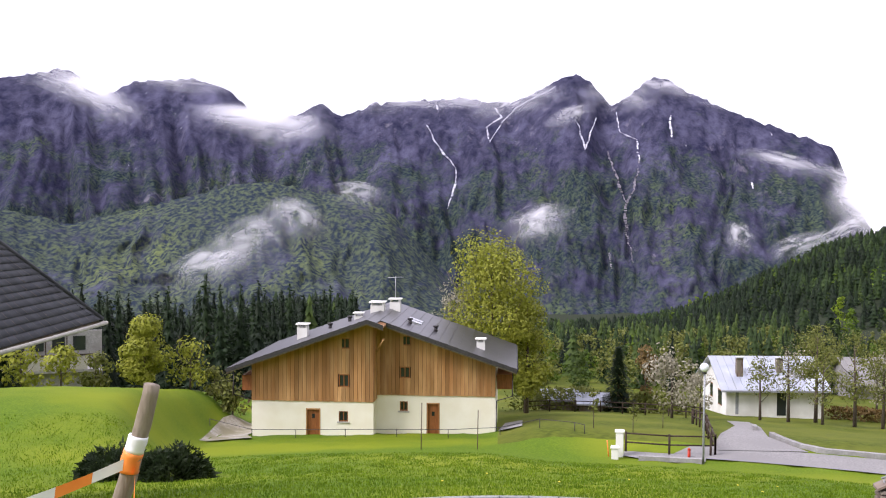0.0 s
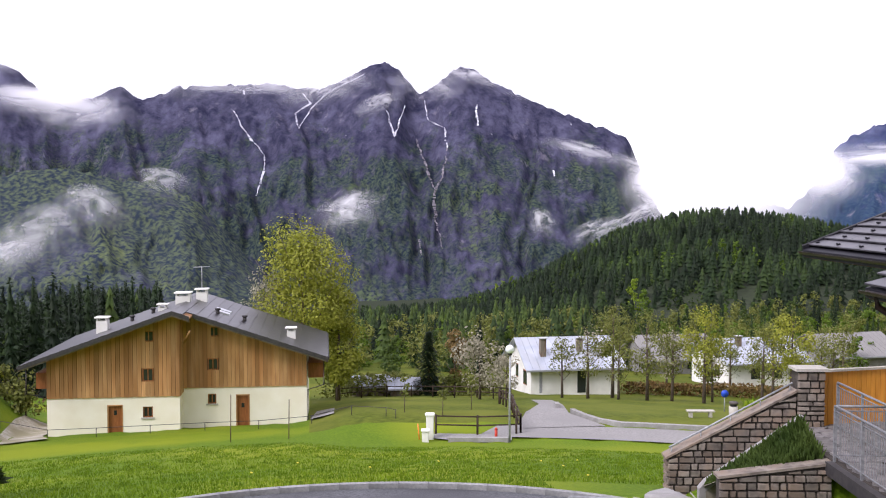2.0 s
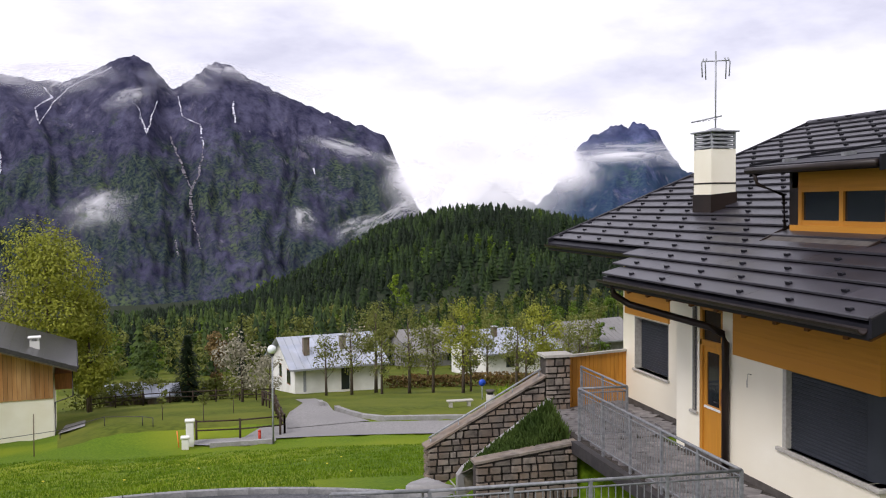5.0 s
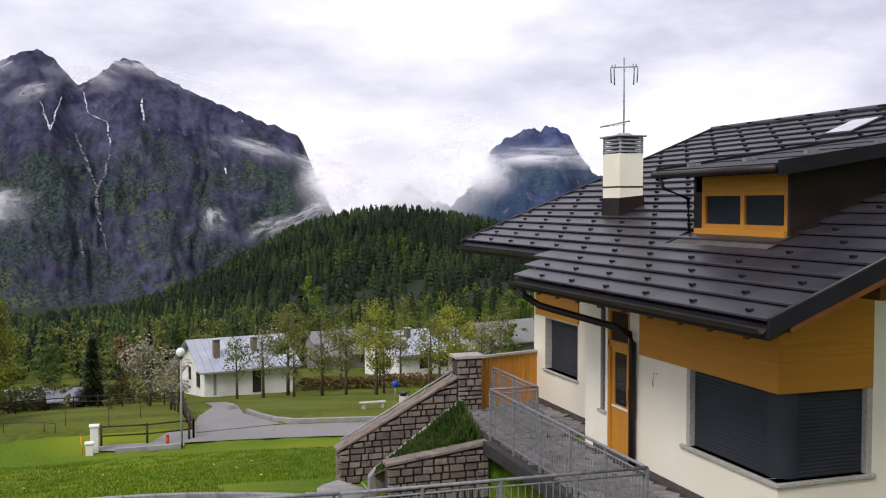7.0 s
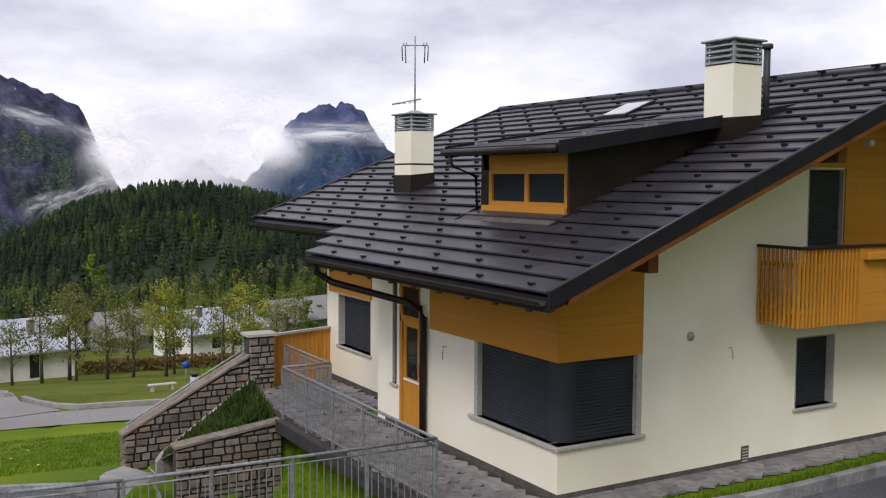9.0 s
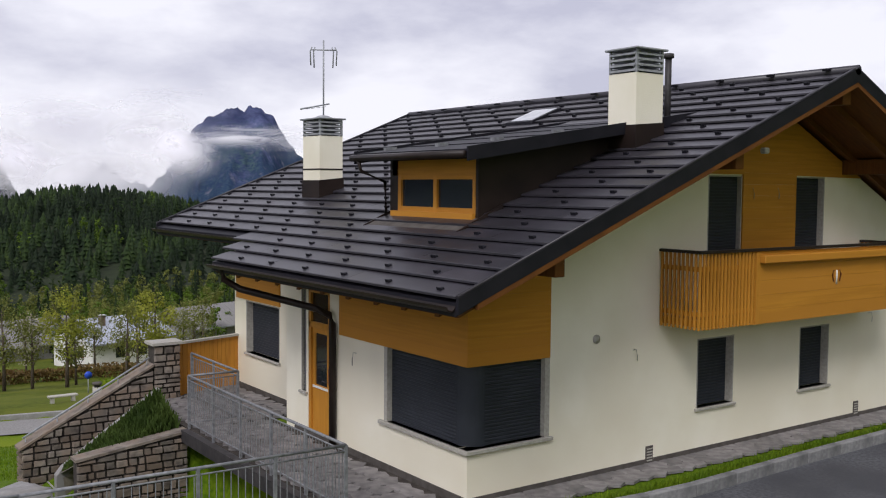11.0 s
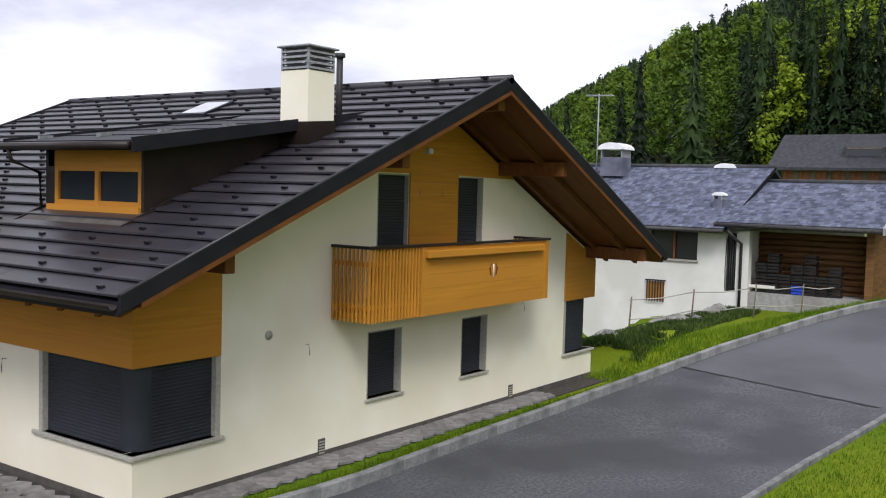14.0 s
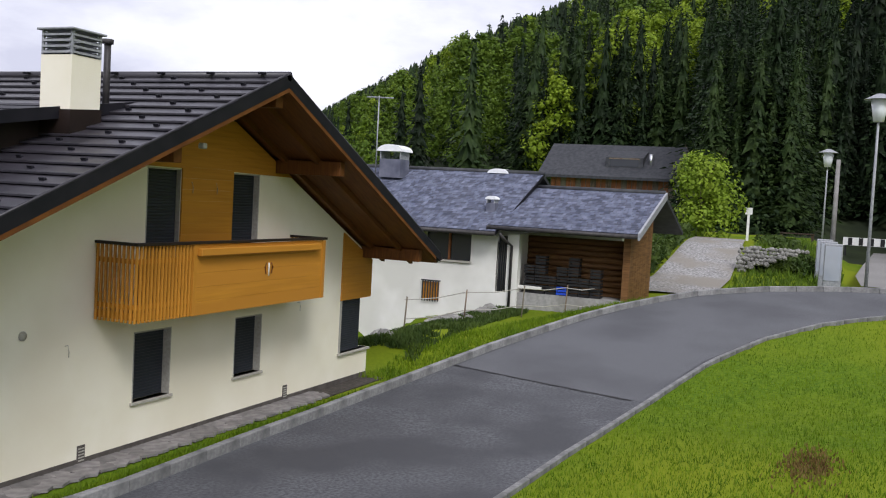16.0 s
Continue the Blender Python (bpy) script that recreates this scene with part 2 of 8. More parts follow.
def grass_mat():
    """Meadow: fresh green with yellower mown stretches, dark tufts and fine relief."""
    m = mat("meadow_grass", (0.058, 0.112, 0.004), (0.115, 0.178, 0.007), scale=9.0, rough=0.9, bump=0.6, bump_scale=14, c3=(0.165, 0.205, 0.008), scale3=0.09, detail=8, spec=0.1)
    return m


M["grass"] = grass_mat()
M["rough_grass"] = mat("olive_valley_grass", (0.055, 0.075, 0.007), (0.1, 0.122, 0.012), scale=2.2, rough=0.95, bump=0.5, bump_scale=6, c3=(0.115, 0.13, 0.016), scale3=0.12, detail=8, spec=0.1)
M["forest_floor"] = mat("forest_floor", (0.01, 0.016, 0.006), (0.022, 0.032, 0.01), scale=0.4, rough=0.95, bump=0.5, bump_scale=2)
M["soil"] = mat("gravelly_soil", (0.14, 0.12, 0.09), (0.24, 0.21, 0.17), scale=5, rough=0.95, bump=0.4)


# ---- mesh helpers ----
def mesh_ob(name, me, material=None, parent=None, label="", kind=""):
    ob = new(name, me)
    if material:
        me.materials.clear()
        for mm in (material if isinstance(material, (list, tuple)) else [material]):
            me.materials.append(mm)
    if parent:
        ob.parent = parent
    if label:
        ob["label"] = label
    if kind:
        ob["kind"] = kind
    return ob


def part(name, bm, material, parent=None, label="", kind="", smooth=False):
    me = bpy.data.meshes.new(name)
    bm.to_mesh(me)
    bm.free()
    if smooth:
        for p in me.polygons:
            p.use_smooth = True
    return mesh_ob(name, me, material, parent, label, kind)


def raw(name, verts, faces, material, parent=None, label="", kind="", smooth=False):
    me = bpy.data.meshes.new(name)
    me.from_pydata([tuple(v) for v in verts], [], [tuple(f) for f in faces])
    if smooth:
        me.polygons.foreach_set("use_smooth", [True] * len(me.polygons))
    me.update()
    return mesh_ob(name, me, material, parent, label, kind)


def thing(name, label, category, at=None, group="", kind=""):
    ob = new(name)
    ob.empty_display_size = 0.2
    if at is not None:
        ob.matrix_basis = at if isinstance(at, Matrix) else Matrix.Translation(at)
    return tagged(ob, label, category, group, kind)


def box(bm, x0, x1, y0, y1, z0, z1, bev=0.0, m=None):
    c = [bm.verts.new((x, y, z)) for x in (x0, x1) for y in (y0, y1) for z in (z0, z1)]
    fs = [bm.faces.new([c[i] for i in f]) for f in ((0, 1, 3, 2), (4, 6, 7, 5), (0, 4, 5, 1), (2, 3, 7, 6), (0, 2, 6, 4), (1, 5, 7, 3))]
    if bev:
        es = {e for f in fs for e in f.edges}
        r = bmesh.ops.bevel(bm, geom=list(es), offset=bev, segments=1, affect="EDGES")
        c = list({v for f in r["faces"] for v in f.verts} | {v for v in c if v.is_valid})
    if m is not None:
        for v in c:
            if v.is_valid:
                v.co = m @ v.co
    return c


def bx(name, x0, x1, y0, y1, z0, z1, material, parent=None, label="", bev=0.0, kind="", m=None):
    bm = bmesh.new()
    box(bm, min(x0, x1), max(x0, x1), min(y0, y1), max(y0, y1), min(z0, z1), max(z0, z1), bev, m)
    return part(name, bm, material, parent, label, kind)


def prism(bm, pts, axis, a0, a1):
    """A polygon of points in the plane across the axis, drawn out from a0 to a1 (axis 0, 1 or 2)."""
    def at3(p, a):
        return {0: (a, p[0], p[1]), 1: (p[0], a, p[1]), 2: (p[0], p[1], a)}[axis]
    lo = [bm.verts.new(at3(p, a0)) for p in pts]
    hi = [bm.verts.new(at3(p, a1)) for p in pts]
    n = len(pts)
    bm.faces.new(lo)
    bm.faces.new(hi[::-1])
    for i in range(n):
        bm.faces.new((lo[i], hi[i], hi[(i + 1) % n], lo[(i + 1) % n]))
    bmesh.ops.recalc_face_normals(bm, faces=bm.faces)


def tube(bm, pts, r, sides=8, r1=None):
    """A round rod along a polyline."""
    pts = [Vector(p) for p in pts]
    rings = []
    for i, p in enumerate(pts):
        d = (pts[min(i + 1, len(pts) - 1)] - pts[max(i - 1, 0)]).normalized()
        u = d.orthogonal().normalized() if abs(d.z) < 0.95 else Vector((1, 0, 0)) - d * d.x
        u.normalize()
        v = d.cross(u)
        k = i / max(1, len(pts) - 1)
        rr = r if r1 is None else r + (r1 - r) * k
        rings.append([bm.verts.new(p + (u * math.cos(a) + v * math.sin(a)) * rr) for a in (2 * math.pi * j / sides for j in range(sides))])
    for a, b in zip(rings, rings[1:]):
        for j in range(sides):
            bm.faces.new((a[j], a[(j + 1) % sides], b[(j + 1) % sides], b[j]))
    bm.faces.new(rings[0][::-1])
    bm.faces.new(rings[-1])


def rod(name, pts, r, material, parent=None, label="", sides=8, r1=None):
    bm = bmesh.new()
    tube(bm, pts, r, sides, r1)
    return part(name, bm, material, parent, label, smooth=True)


# ---- the lie of the land: the eye stands at the origin, on a bank above a road ----
def sstep(a, b, v):
    k = np.clip((v - a) / (b - a), 0, 1)
    return k * k * (3 - 2 * k)


def road_z(x):
    return -4.7 + 0.24 * np.log1p(np.exp((np.minimum(x, 60) - 22) / 2.0))


ROAD_L = [(-12, 12.2), (-4, 12.1), (2, 11.5), (7, 10.1), (11.5, 9.6), (15.5, 9.72), (19.7, 9.69), (21.7, 9.55), (23.6, 9.33), (26, 8.9), (28.4, 8.25), (30.6, 7.6), (32.55, 6.83), (34.6, 5.75), (36.3, 4.6), (37.9, 2.6), (39.0, 0.2), (40.0, -4), (40.8, -12)]
ROAD_R = [(-12, 5.6), (-4, 5.7), (2, 5.6), (7, 5.2), (11, 4.95), (15, 4.72), (18.1, 4.55), (21.5, 4.2), (24.5, 3.75), (27.4, 3.2), (30.6, 2.1), (33.2, 0.7), (34.6, -0.5), (35.8, -1.8), (36.5, -3), (37, -6), (37.2, -12)]


def hills(x, y):
    d = np.hypot(x, y)
    az = np.degrees(np.arctan2(x, y))
    front = np.interp(d, [0, 18, 53, 68, 100, 150, 300, 600, 1500], [-1.6, -5.35, -12.7, -15.05, -19.4, -25, -38, -75, -240])
    left = np.interp(d, [0, 18, 40, 62, 75, 110, 200, 600, 1500], [-1.6, -5.0, -7.6, -10.0, -12.2, -19, -34, -75, -240])
    right = np.interp(d, [0, 14, 24, 40, 60, 5000], [-1.6, -4.2, -4.3, -3.6, -3.2, -3.0])
    green = np.interp(d, [0, 18, 50.5, 59.5, 70, 100, 150, 300, 600, 1500], [-1.6, -5.35, -12.55, -12.66, -14.3, -19.4, -25, -38, -75, -240])
    front = front + (green - front) * sstep(-10, -5, az)
    edge = np.interp(d, [0, 52, 62, 75, 200], [-30.4, -29.2, -27.8, -24.7, -23.0])
    z = front + (left - front) * (0.82 * sstep(edge + 1.9, edge - 1.9, az) + 0.18 * sstep(-25, -36, az)) * sstep(25, 58, d)
    z = z + (right - z) * sstep(30, 62, az)
    # wooded knoll across the valley and the long shoulder behind it
    z = z + 44 * np.exp(-((az - 13.5) / 9.5) ** 2) * np.exp(-((d - 430) / 130) ** 2) + 22 * sstep(12, 26, az) * sstep(60, 26, az) * np.exp(-((d - 420) / 160) ** 2)
    # the mountainside above the road
    k = np.maximum(0, az - 50) * sstep(170, 120, az)
    z = z + k * 0.0088 * np.maximum(0, np.minimum(d, 700) - 75) * sstep(70, 120, d)
    back = sstep(95, 150, np.abs(az))
    return z + back * 0.22 * np.minimum(d, 900)


ARC = (-0.8, 12.95)


def in_rect(x, y, x0, x1, y0, y1, soft):
    return sstep(x0 - soft, x0, x) * sstep(x1 + soft, x1, x) * sstep(y0 - soft, y0, y) * sstep(y1 + soft, y1, y)


def ground_z(x, y):
    x, y = np.asarray(x, float), np.asarray(y, float)
    z = hills(x, y)
    lx, ly = np.array(ROAD_L).T
    rx, ry = np.array(ROAD_R).T
    yl, yr = np.interp(x, lx, ly), np.interp(x, rx, ry)
    far = sstep(44, 40, x) * sstep(-16, -8, x)
    on = sstep(yr - 5.5, yr - 0.1, y) * sstep(yl + 3.5, yl + 0.4, y) * far
    z = z + (road_z(x) - 0.06 - z) * on
    # villa platform, its sunken court and the garden stairs
    plat = in_rect(x, y, 7.05, 23.6, 10.4, 24, 1.6)
    z = z + (-4.76 - z) * np.where(x < 7.05, 0, plat)
    court = in_rect(x, y, -5.0, 7.3, 12.5, 18.0, 0.3)
    z = z + ((-5.55 - 0.42 * np.clip(x - 3.0, 0, 4.2)) - z) * court
    e_ = ((x - ARC[0]) / 7.2) ** 2 + ((y - ARC[1]) / 5.9) ** 2
    z = z + (np.minimum(z, -5.72 - 0.42 * np.clip(x - 3.0, 0, 4.2)) - z) * np.where((y > 12.2) & (x < 7.2), sstep(1.03, 0.97, e_), 0)
    bed = in_rect(x, y, 4.75, 7.0, 18.3, 21.0, 0.2)
    z = z + ((-6.35 + 0.55 * np.clip(x - 4.7, 0, 2.6)) - z) * bed
    z = z + 1.7 * sstep(39, 56, x) * sstep(-0.4, 2.6, y) * sstep(34, 22, y) * sstep(100, 84, x)
    dip = sstep(yl + 1.0, yl + 2.8, y) * sstep(25, 23, y) * sstep(23.2, 24.8, x) * sstep(36.0, 34.9, x)
    z = z + (np.minimum(z, -4.05 - 0.33 * np.clip(y - 11.8, 0, 5.5)) - z) * dip
    return z


def gz(x, y):
    return float(ground_z(x, y))


def build_ground():
    rings = np.concatenate([np.arange(0.4, 30, 0.4), np.geomspace(30, 4600, 120)])
    n = 540
    az = np.linspace(0, 2 * np.pi, n, endpoint=False)
    D, A = np.meshgrid(rings, az, indexing="ij")
    X, Y = D * np.sin(A), D * np.cos(A)
    Z = ground_z(X, Y)
    rng = np.random.RandomState(3)
    Z += np.where(D > 1, (rng.rand(*Z.shape) - 0.5) * np.clip(D * 0.002, 0, 0.1), 0) * np.where((D < 26), 0.25, 1)
    v = np.stack([X, Y, Z], -1).reshape(-1, 3)
    v = np.vstack([[[0, 0, -1.62]], v])
    i = np.arange(len(rings) - 1)[:, None] * n + np.arange(n)[None] + 1
    j = np.arange(len(rings) - 1)[:, None] * n + (np.arange(n)[None] + 1) % n + 1
    f = np.stack([i, i + n, j + n, j], -1).reshape(-1, 4)
    me = bpy.data.meshes.new("ground")
    faces = f.tolist() + [[0, 1 + k, 1 + (k + 1) % n] for k in range(n)]
    me.from_pydata(v.tolist(), [], faces)
    me.polygons.foreach_set("use_smooth", [True] * len(me.polygons))
    me.update()
    ob = mesh_ob("ground", me, [M["grass"], M["forest_floor"], M["rough_grass"]])
    c = v[f].mean(1)
    ca, cd = np.degrees(np.arctan2(c[:, 0], c[:, 1])), np.hypot(c[:, 0], c[:, 1])
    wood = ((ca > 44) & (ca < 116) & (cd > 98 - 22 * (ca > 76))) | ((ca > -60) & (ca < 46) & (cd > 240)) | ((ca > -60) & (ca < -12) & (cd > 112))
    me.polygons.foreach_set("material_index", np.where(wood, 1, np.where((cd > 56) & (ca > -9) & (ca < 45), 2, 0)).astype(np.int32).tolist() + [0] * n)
    return tagged(ob, "bright green spring meadow sloping into the valley", "meadow", kind="structure")


build_ground()


def strip(name, left, right, zf, material, label, category, lift=0.0, parent=None):
    """A paved band between two edge lines, in short cross rows."""
    def dense(pts):
        pts = np.array(pts, float)
        s = np.concatenate([[0], np.cumsum(np.hypot(*np.diff(pts, axis=0).T))])
        k = np.linspace(0, 1, 120)
        return np.stack([np.interp(k * s[-1], s, pts[:, i]) for i in (0, 1)], 1)
    a, b = dense(left), dense(right)
    vs, fs = [], []
    for p, q in zip(a, b):
        for k in np.linspace(0, 1, 9):
            w = p + (q - p) * k
            vs.append((w[0], w[1], zf(w[0], w[1]) + lift))
    for r in range(len(a) - 1):
        for c in range(8):
            o = r * 9 + c
            fs.append((o, o + 9, o + 10, o + 1))
    return tagged(raw(name, vs, fs, material, parent, smooth=True), label, category, kind="structure")


strip("road", ROAD_L, ROAD_R, lambda x, y: float(road_z(x)), M["asphalt"], "grey asphalt road climbing round a bend", "road")


# ---- fast meshes and smooth noise for land and leaves ----
def fast(name, verts, faces, material, parent=None, label="", kind="", smooth=False):
    verts, faces = np.asarray(verts, np.float32), np.asarray(faces, np.int32)
    k = faces.shape[1]
    me = bpy.data.meshes.new(name)
    me.vertices.add(len(verts))
    me.vertices.foreach_set("co", verts.ravel())
    me.loops.add(faces.size)
    me.loops.foreach_set("vertex_index", faces.ravel())
    me.polygons.add(len(faces))
    me.polygons.foreach_set("loop_start", np.arange(0, faces.size, k, dtype=np.int32))
    me.update(calc_edges=True)
    if smooth:
        me.polygons.foreach_set("use_smooth", [True] * len(faces))
    return mesh_ob(name, me, material, parent, label, kind)


def vnoise(x, y, seed):
    """Smooth value noise on a unit grid."""
    xi, yi = np.floor(x).astype(int), np.floor(y).astype(int)
    fx, fy = x - xi, y - yi
    fx, fy = fx * fx * (3 - 2 * fx), fy * fy * (3 - 2 * fy)

    def h(a, b):
        q = np.sin(a * 127.1 + b * 311.7 + seed * 74.7) * 43758.5453
        return q - np.floor(q)
    return (h(xi, yi) * (1 - fx) + h(xi + 1, yi) * fx) * (1 - fy) + (h(xi, yi + 1) * (1 - fx) + h(xi + 1, yi + 1) * fx) * fy


def fbm(x, y, seed, n=5, ridged=False):
    t, a, s = 0, 0.5, 0
    for i in range(n):
        v = vnoise(x, y, seed + i)
        if ridged:
            v = 1 - np.abs(2 * v - 1)
        t, s = t + a * v, s + a
        x, y, a = x * 2.03 + 3.1, y * 2.03 + 1.7, a * 0.5
    return t / s


# ---- mountains over the valley ----
def mountain_mat(name, rock1, rock2, wood1, wood2, wood_amt, snow):
    m = bpy.data.materials.new(name)
    m.use_nodes = True
    n, l = m.node_tree.nodes, m.node_tree.links
    b = n["Principled BSDF"]
    b.inputs["Roughness"].default_value = 1.0
    b.inputs["Specular IOR Level"].default_value = 0.0
    tc = n.new("ShaderNodeTexCoord")

    def noise_at(scale, stretch, det, lo, hi, rough=0.6):
        mp = n.new("ShaderNodeMapping")
        mp.inputs["Scale"].default_value = (stretch[0], stretch[1] * 0.6, stretch[2])
        l.new(tc.outputs["Object"], mp.inputs["Vector"])
        t = n.new("ShaderNodeTexNoise")
        t.inputs["Scale"].default_value, t.inputs["Detail"].default_value, t.inputs["Roughness"].default_value = scale, det, rough
        l.new(mp.outputs[0], t.inputs["Vector"])
        r = n.new("ShaderNodeMapRange")
        r.inputs["From Min"].default_value, r.inputs["From Max"].default_value = lo, hi
        l.new(t.outputs["Fac"], r.inputs["Value"])
        return r.outputs[0]

    def mix(f, a, c):
        x = n.new("ShaderNodeMixRGB")
        l.new(f, x.inputs[0])
        for s, v in ((x.inputs[1], a), (x.inputs[2], c)):
            if isinstance(v, tuple):
                s.default_value = (*v, 1)
            else:
                l.new(v, s)
        return x.outputs[0]

    def math2(op, a, c):
        x = n.new("ShaderNodeMath")
        x.operation = op
        x.use_clamp = True
        for s, v in zip(x.inputs, (a, c)):
            if isinstance(v, (int, float)):
                s.default_value = v
            else:
                l.new(v, s)
        return x.outputs[0]
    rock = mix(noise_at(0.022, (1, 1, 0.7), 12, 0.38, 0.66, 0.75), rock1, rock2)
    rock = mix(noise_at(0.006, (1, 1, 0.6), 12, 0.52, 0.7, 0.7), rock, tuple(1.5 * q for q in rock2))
    stipple = noise_at(0.1, (1, 1.4, 1), 2, 0.38, 0.66, 0.5)
    wood = mix(stipple, wood1, wood2)
    wood = mix(math2("MULTIPLY", stipple, noise_at(0.0045, (1, 1, 1), 5, 0.52, 0.66, 0.6)), wood, tuple(q * k for q, k in zip(wood2, (1.55, 1.5, 1.0))))
    sep = n.new("ShaderNodeSeparateXYZ")
    l.new(tc.outputs["Object"], sep.inputs[0])
    mr = n.new("ShaderNodeMapRange")
    mr.inputs["From Min"].default_value, mr.inputs["From Max"].default_value = 130, 520
    mr.inputs["To Min"].default_value, mr.inputs["To Max"].default_value = wood_amt, -0.45
    l.new(sep.outputs["Z"], mr.inputs["Value"])
    patch = noise_at(0.007, (1, 1, 1.0), 12, 0.25, 0.75, 0.78)
    f = math2("ADD", patch, mr.outputs[0])
    f2 = n.new("ShaderNodeMapRange")
    f2.inputs["From Min"].default_value, f2.inputs["From Max"].default_value = 0.46, 0.7
    l.new(f, f2.inputs["Value"])
    col = mix(f2.outputs[0], rock, wood)
    if snow:
        s1 = noise_at(0.04, (1.6, 1, 0.4), 8, 0.68, 0.72)
        s2 = noise_at(0.0035, (1, 1, 0.8), 3, 0.5, 0.58)
        hz = n.new("ShaderNodeMapRange")
        hz.inputs["From Min"].default_value, hz.inputs["From Max"].default_value = 120, 260
        l.new(sep.outputs["Z"], hz.inputs["Value"])
        sf = math2("MULTIPLY", math2("MULTIPLY", s1, s2), hz.outputs[0])
        col = mix(math2("MULTIPLY", sf, snow), col, (0.66, 0.66, 0.72))
        scree = math2("MULTIPLY", noise_at(0.03, (1, 1, 0.45), 8, 0.58, 0.7), noise_at(0.0028, (1, 1, 0.5), 2, 0.45, 0.6))
        col = mix(math2("MULTIPLY", scree, 0.45), col, (0.22, 0.2, 0.24))
    l.new(col, b.inputs["Base Color"])
    return m


# distance haze is put into the bluish base colours of rock and woods
M["massif"] = mountain_mat("haze_blue_rock_and_spruce", (0.02, 0.021, 0.044), (0.07, 0.068, 0.108), (0.016, 0.024, 0.036), (0.055, 0.074, 0.05), 0.12, 0.7)
M["spur"] = mountain_mat("haze_blue_wooded_spur", (0.026, 0.029, 0.053), (0.07, 0.072, 0.106), (0.024, 0.033, 0.048), (0.078, 0.098, 0.062), 0.25, 0.0)
M["far_massif"] = mountain_mat("haze_tinted_far_rock", (0.028, 0.036, 0.085), (0.07, 0.08, 0.15), (0.024, 0.042, 0.085), (0.04, 0.066, 0.1), 0.2, 0.5)


SURF = {}


def mountain(name, az0, az1, prof_az, prof_el, d_foot, d_ridge, z_foot, material, label, seed, amp=1.0, jag=1.0, step=0.13, rows=84):
    az = np.arange(az0, az1, step)
    s = np.concatenate([np.linspace(0, 1, rows), [1.06, 1.2]])
    el = np.interp(az, prof_az, prof_el)
    k = np.hanning(7) / np.hanning(7).sum()
    el = np.convolve(np.pad(el, 3, mode="edge"), k, "valid")
    zr = d_ridge * np.tan(np.radians(el))
    S, A = np.meshgrid(s, az, indexing="ij")
    Z1 = np.broadcast_to(zr, S.shape)
    u = A * 0.32
    warp = fbm(u * 0.9 + 5, S * 3.0, seed + 9, 3) * 1.6
    gully = fbm(u * 2.4 + warp * 1.5 + S * 0.8, S * 2.4 + warp, seed, 6, ridged=True)
    big = fbm(u * 0.6 + 2 + S * 0.7, S * 1.6, seed + 20, 3, ridged=True)
    fine = fbm(u * 14, S * 16, seed + 40, 4)
    sc = np.clip(S, 0, 1)
    shape = 0.25 * sc + 0.75 * sc ** 1.5
    env = np.sin(np.pi * np.clip(sc, 0, 1) ** 0.8) * 0.85 + 0.15 * sc
    d = d_foot + (d_ridge - d_foot) * S - amp * 520 * (big - 0.5) * env - amp * 230 * (gully - 0.5) * env - amp * 30 * (fine - 0.5) * env
    H = (Z1 - z_foot)
    z = z_foot + H * shape + amp * 0.12 * H * (gully - 0.5) * env + amp * 0.03 * H * (fine - 0.5)
    z = np.where(S > 1, z - H * (S - 1) * 2.5, z) + np.where(sc > 0.97, jag * 16 * (fbm(u * 9, S * 0, seed + 60, 4) - 0.5), 0)
    Ar = np.radians(A)
    v = np.stack([d * np.sin(Ar), d * np.cos(Ar), z], -1).reshape(-1, 3)
    n = len(az)
    i = (np.arange(len(s) - 1)[:, None] * n + np.arange(n - 1)[None]).ravel()
    ob = fast(name, v, np.stack([i, i + 1, i + n + 1, i + n], 1), material, smooth=True)
    SURF[name] = (az, np.degrees(np.arctan2(z, d)), d, z)
    return tagged(ob, label, "mountain", kind="structure")


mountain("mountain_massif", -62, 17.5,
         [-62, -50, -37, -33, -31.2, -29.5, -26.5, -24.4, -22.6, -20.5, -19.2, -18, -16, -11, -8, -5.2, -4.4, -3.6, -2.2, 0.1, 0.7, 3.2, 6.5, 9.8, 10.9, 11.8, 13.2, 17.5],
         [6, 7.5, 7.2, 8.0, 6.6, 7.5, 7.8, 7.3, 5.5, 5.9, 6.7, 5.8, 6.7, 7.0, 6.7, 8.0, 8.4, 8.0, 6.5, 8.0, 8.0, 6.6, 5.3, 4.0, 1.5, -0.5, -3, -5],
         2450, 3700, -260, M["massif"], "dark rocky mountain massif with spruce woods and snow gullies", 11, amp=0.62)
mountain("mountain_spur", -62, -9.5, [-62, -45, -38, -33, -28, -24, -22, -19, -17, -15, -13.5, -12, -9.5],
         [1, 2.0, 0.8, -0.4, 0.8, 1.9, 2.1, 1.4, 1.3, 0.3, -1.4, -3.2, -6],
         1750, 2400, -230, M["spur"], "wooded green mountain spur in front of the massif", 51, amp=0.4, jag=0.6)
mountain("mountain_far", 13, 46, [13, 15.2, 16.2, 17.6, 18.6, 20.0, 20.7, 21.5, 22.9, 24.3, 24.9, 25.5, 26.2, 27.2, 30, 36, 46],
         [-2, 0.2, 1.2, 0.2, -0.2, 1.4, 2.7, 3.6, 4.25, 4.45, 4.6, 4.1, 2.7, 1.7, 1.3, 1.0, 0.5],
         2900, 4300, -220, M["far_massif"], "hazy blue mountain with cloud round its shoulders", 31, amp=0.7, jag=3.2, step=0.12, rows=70)


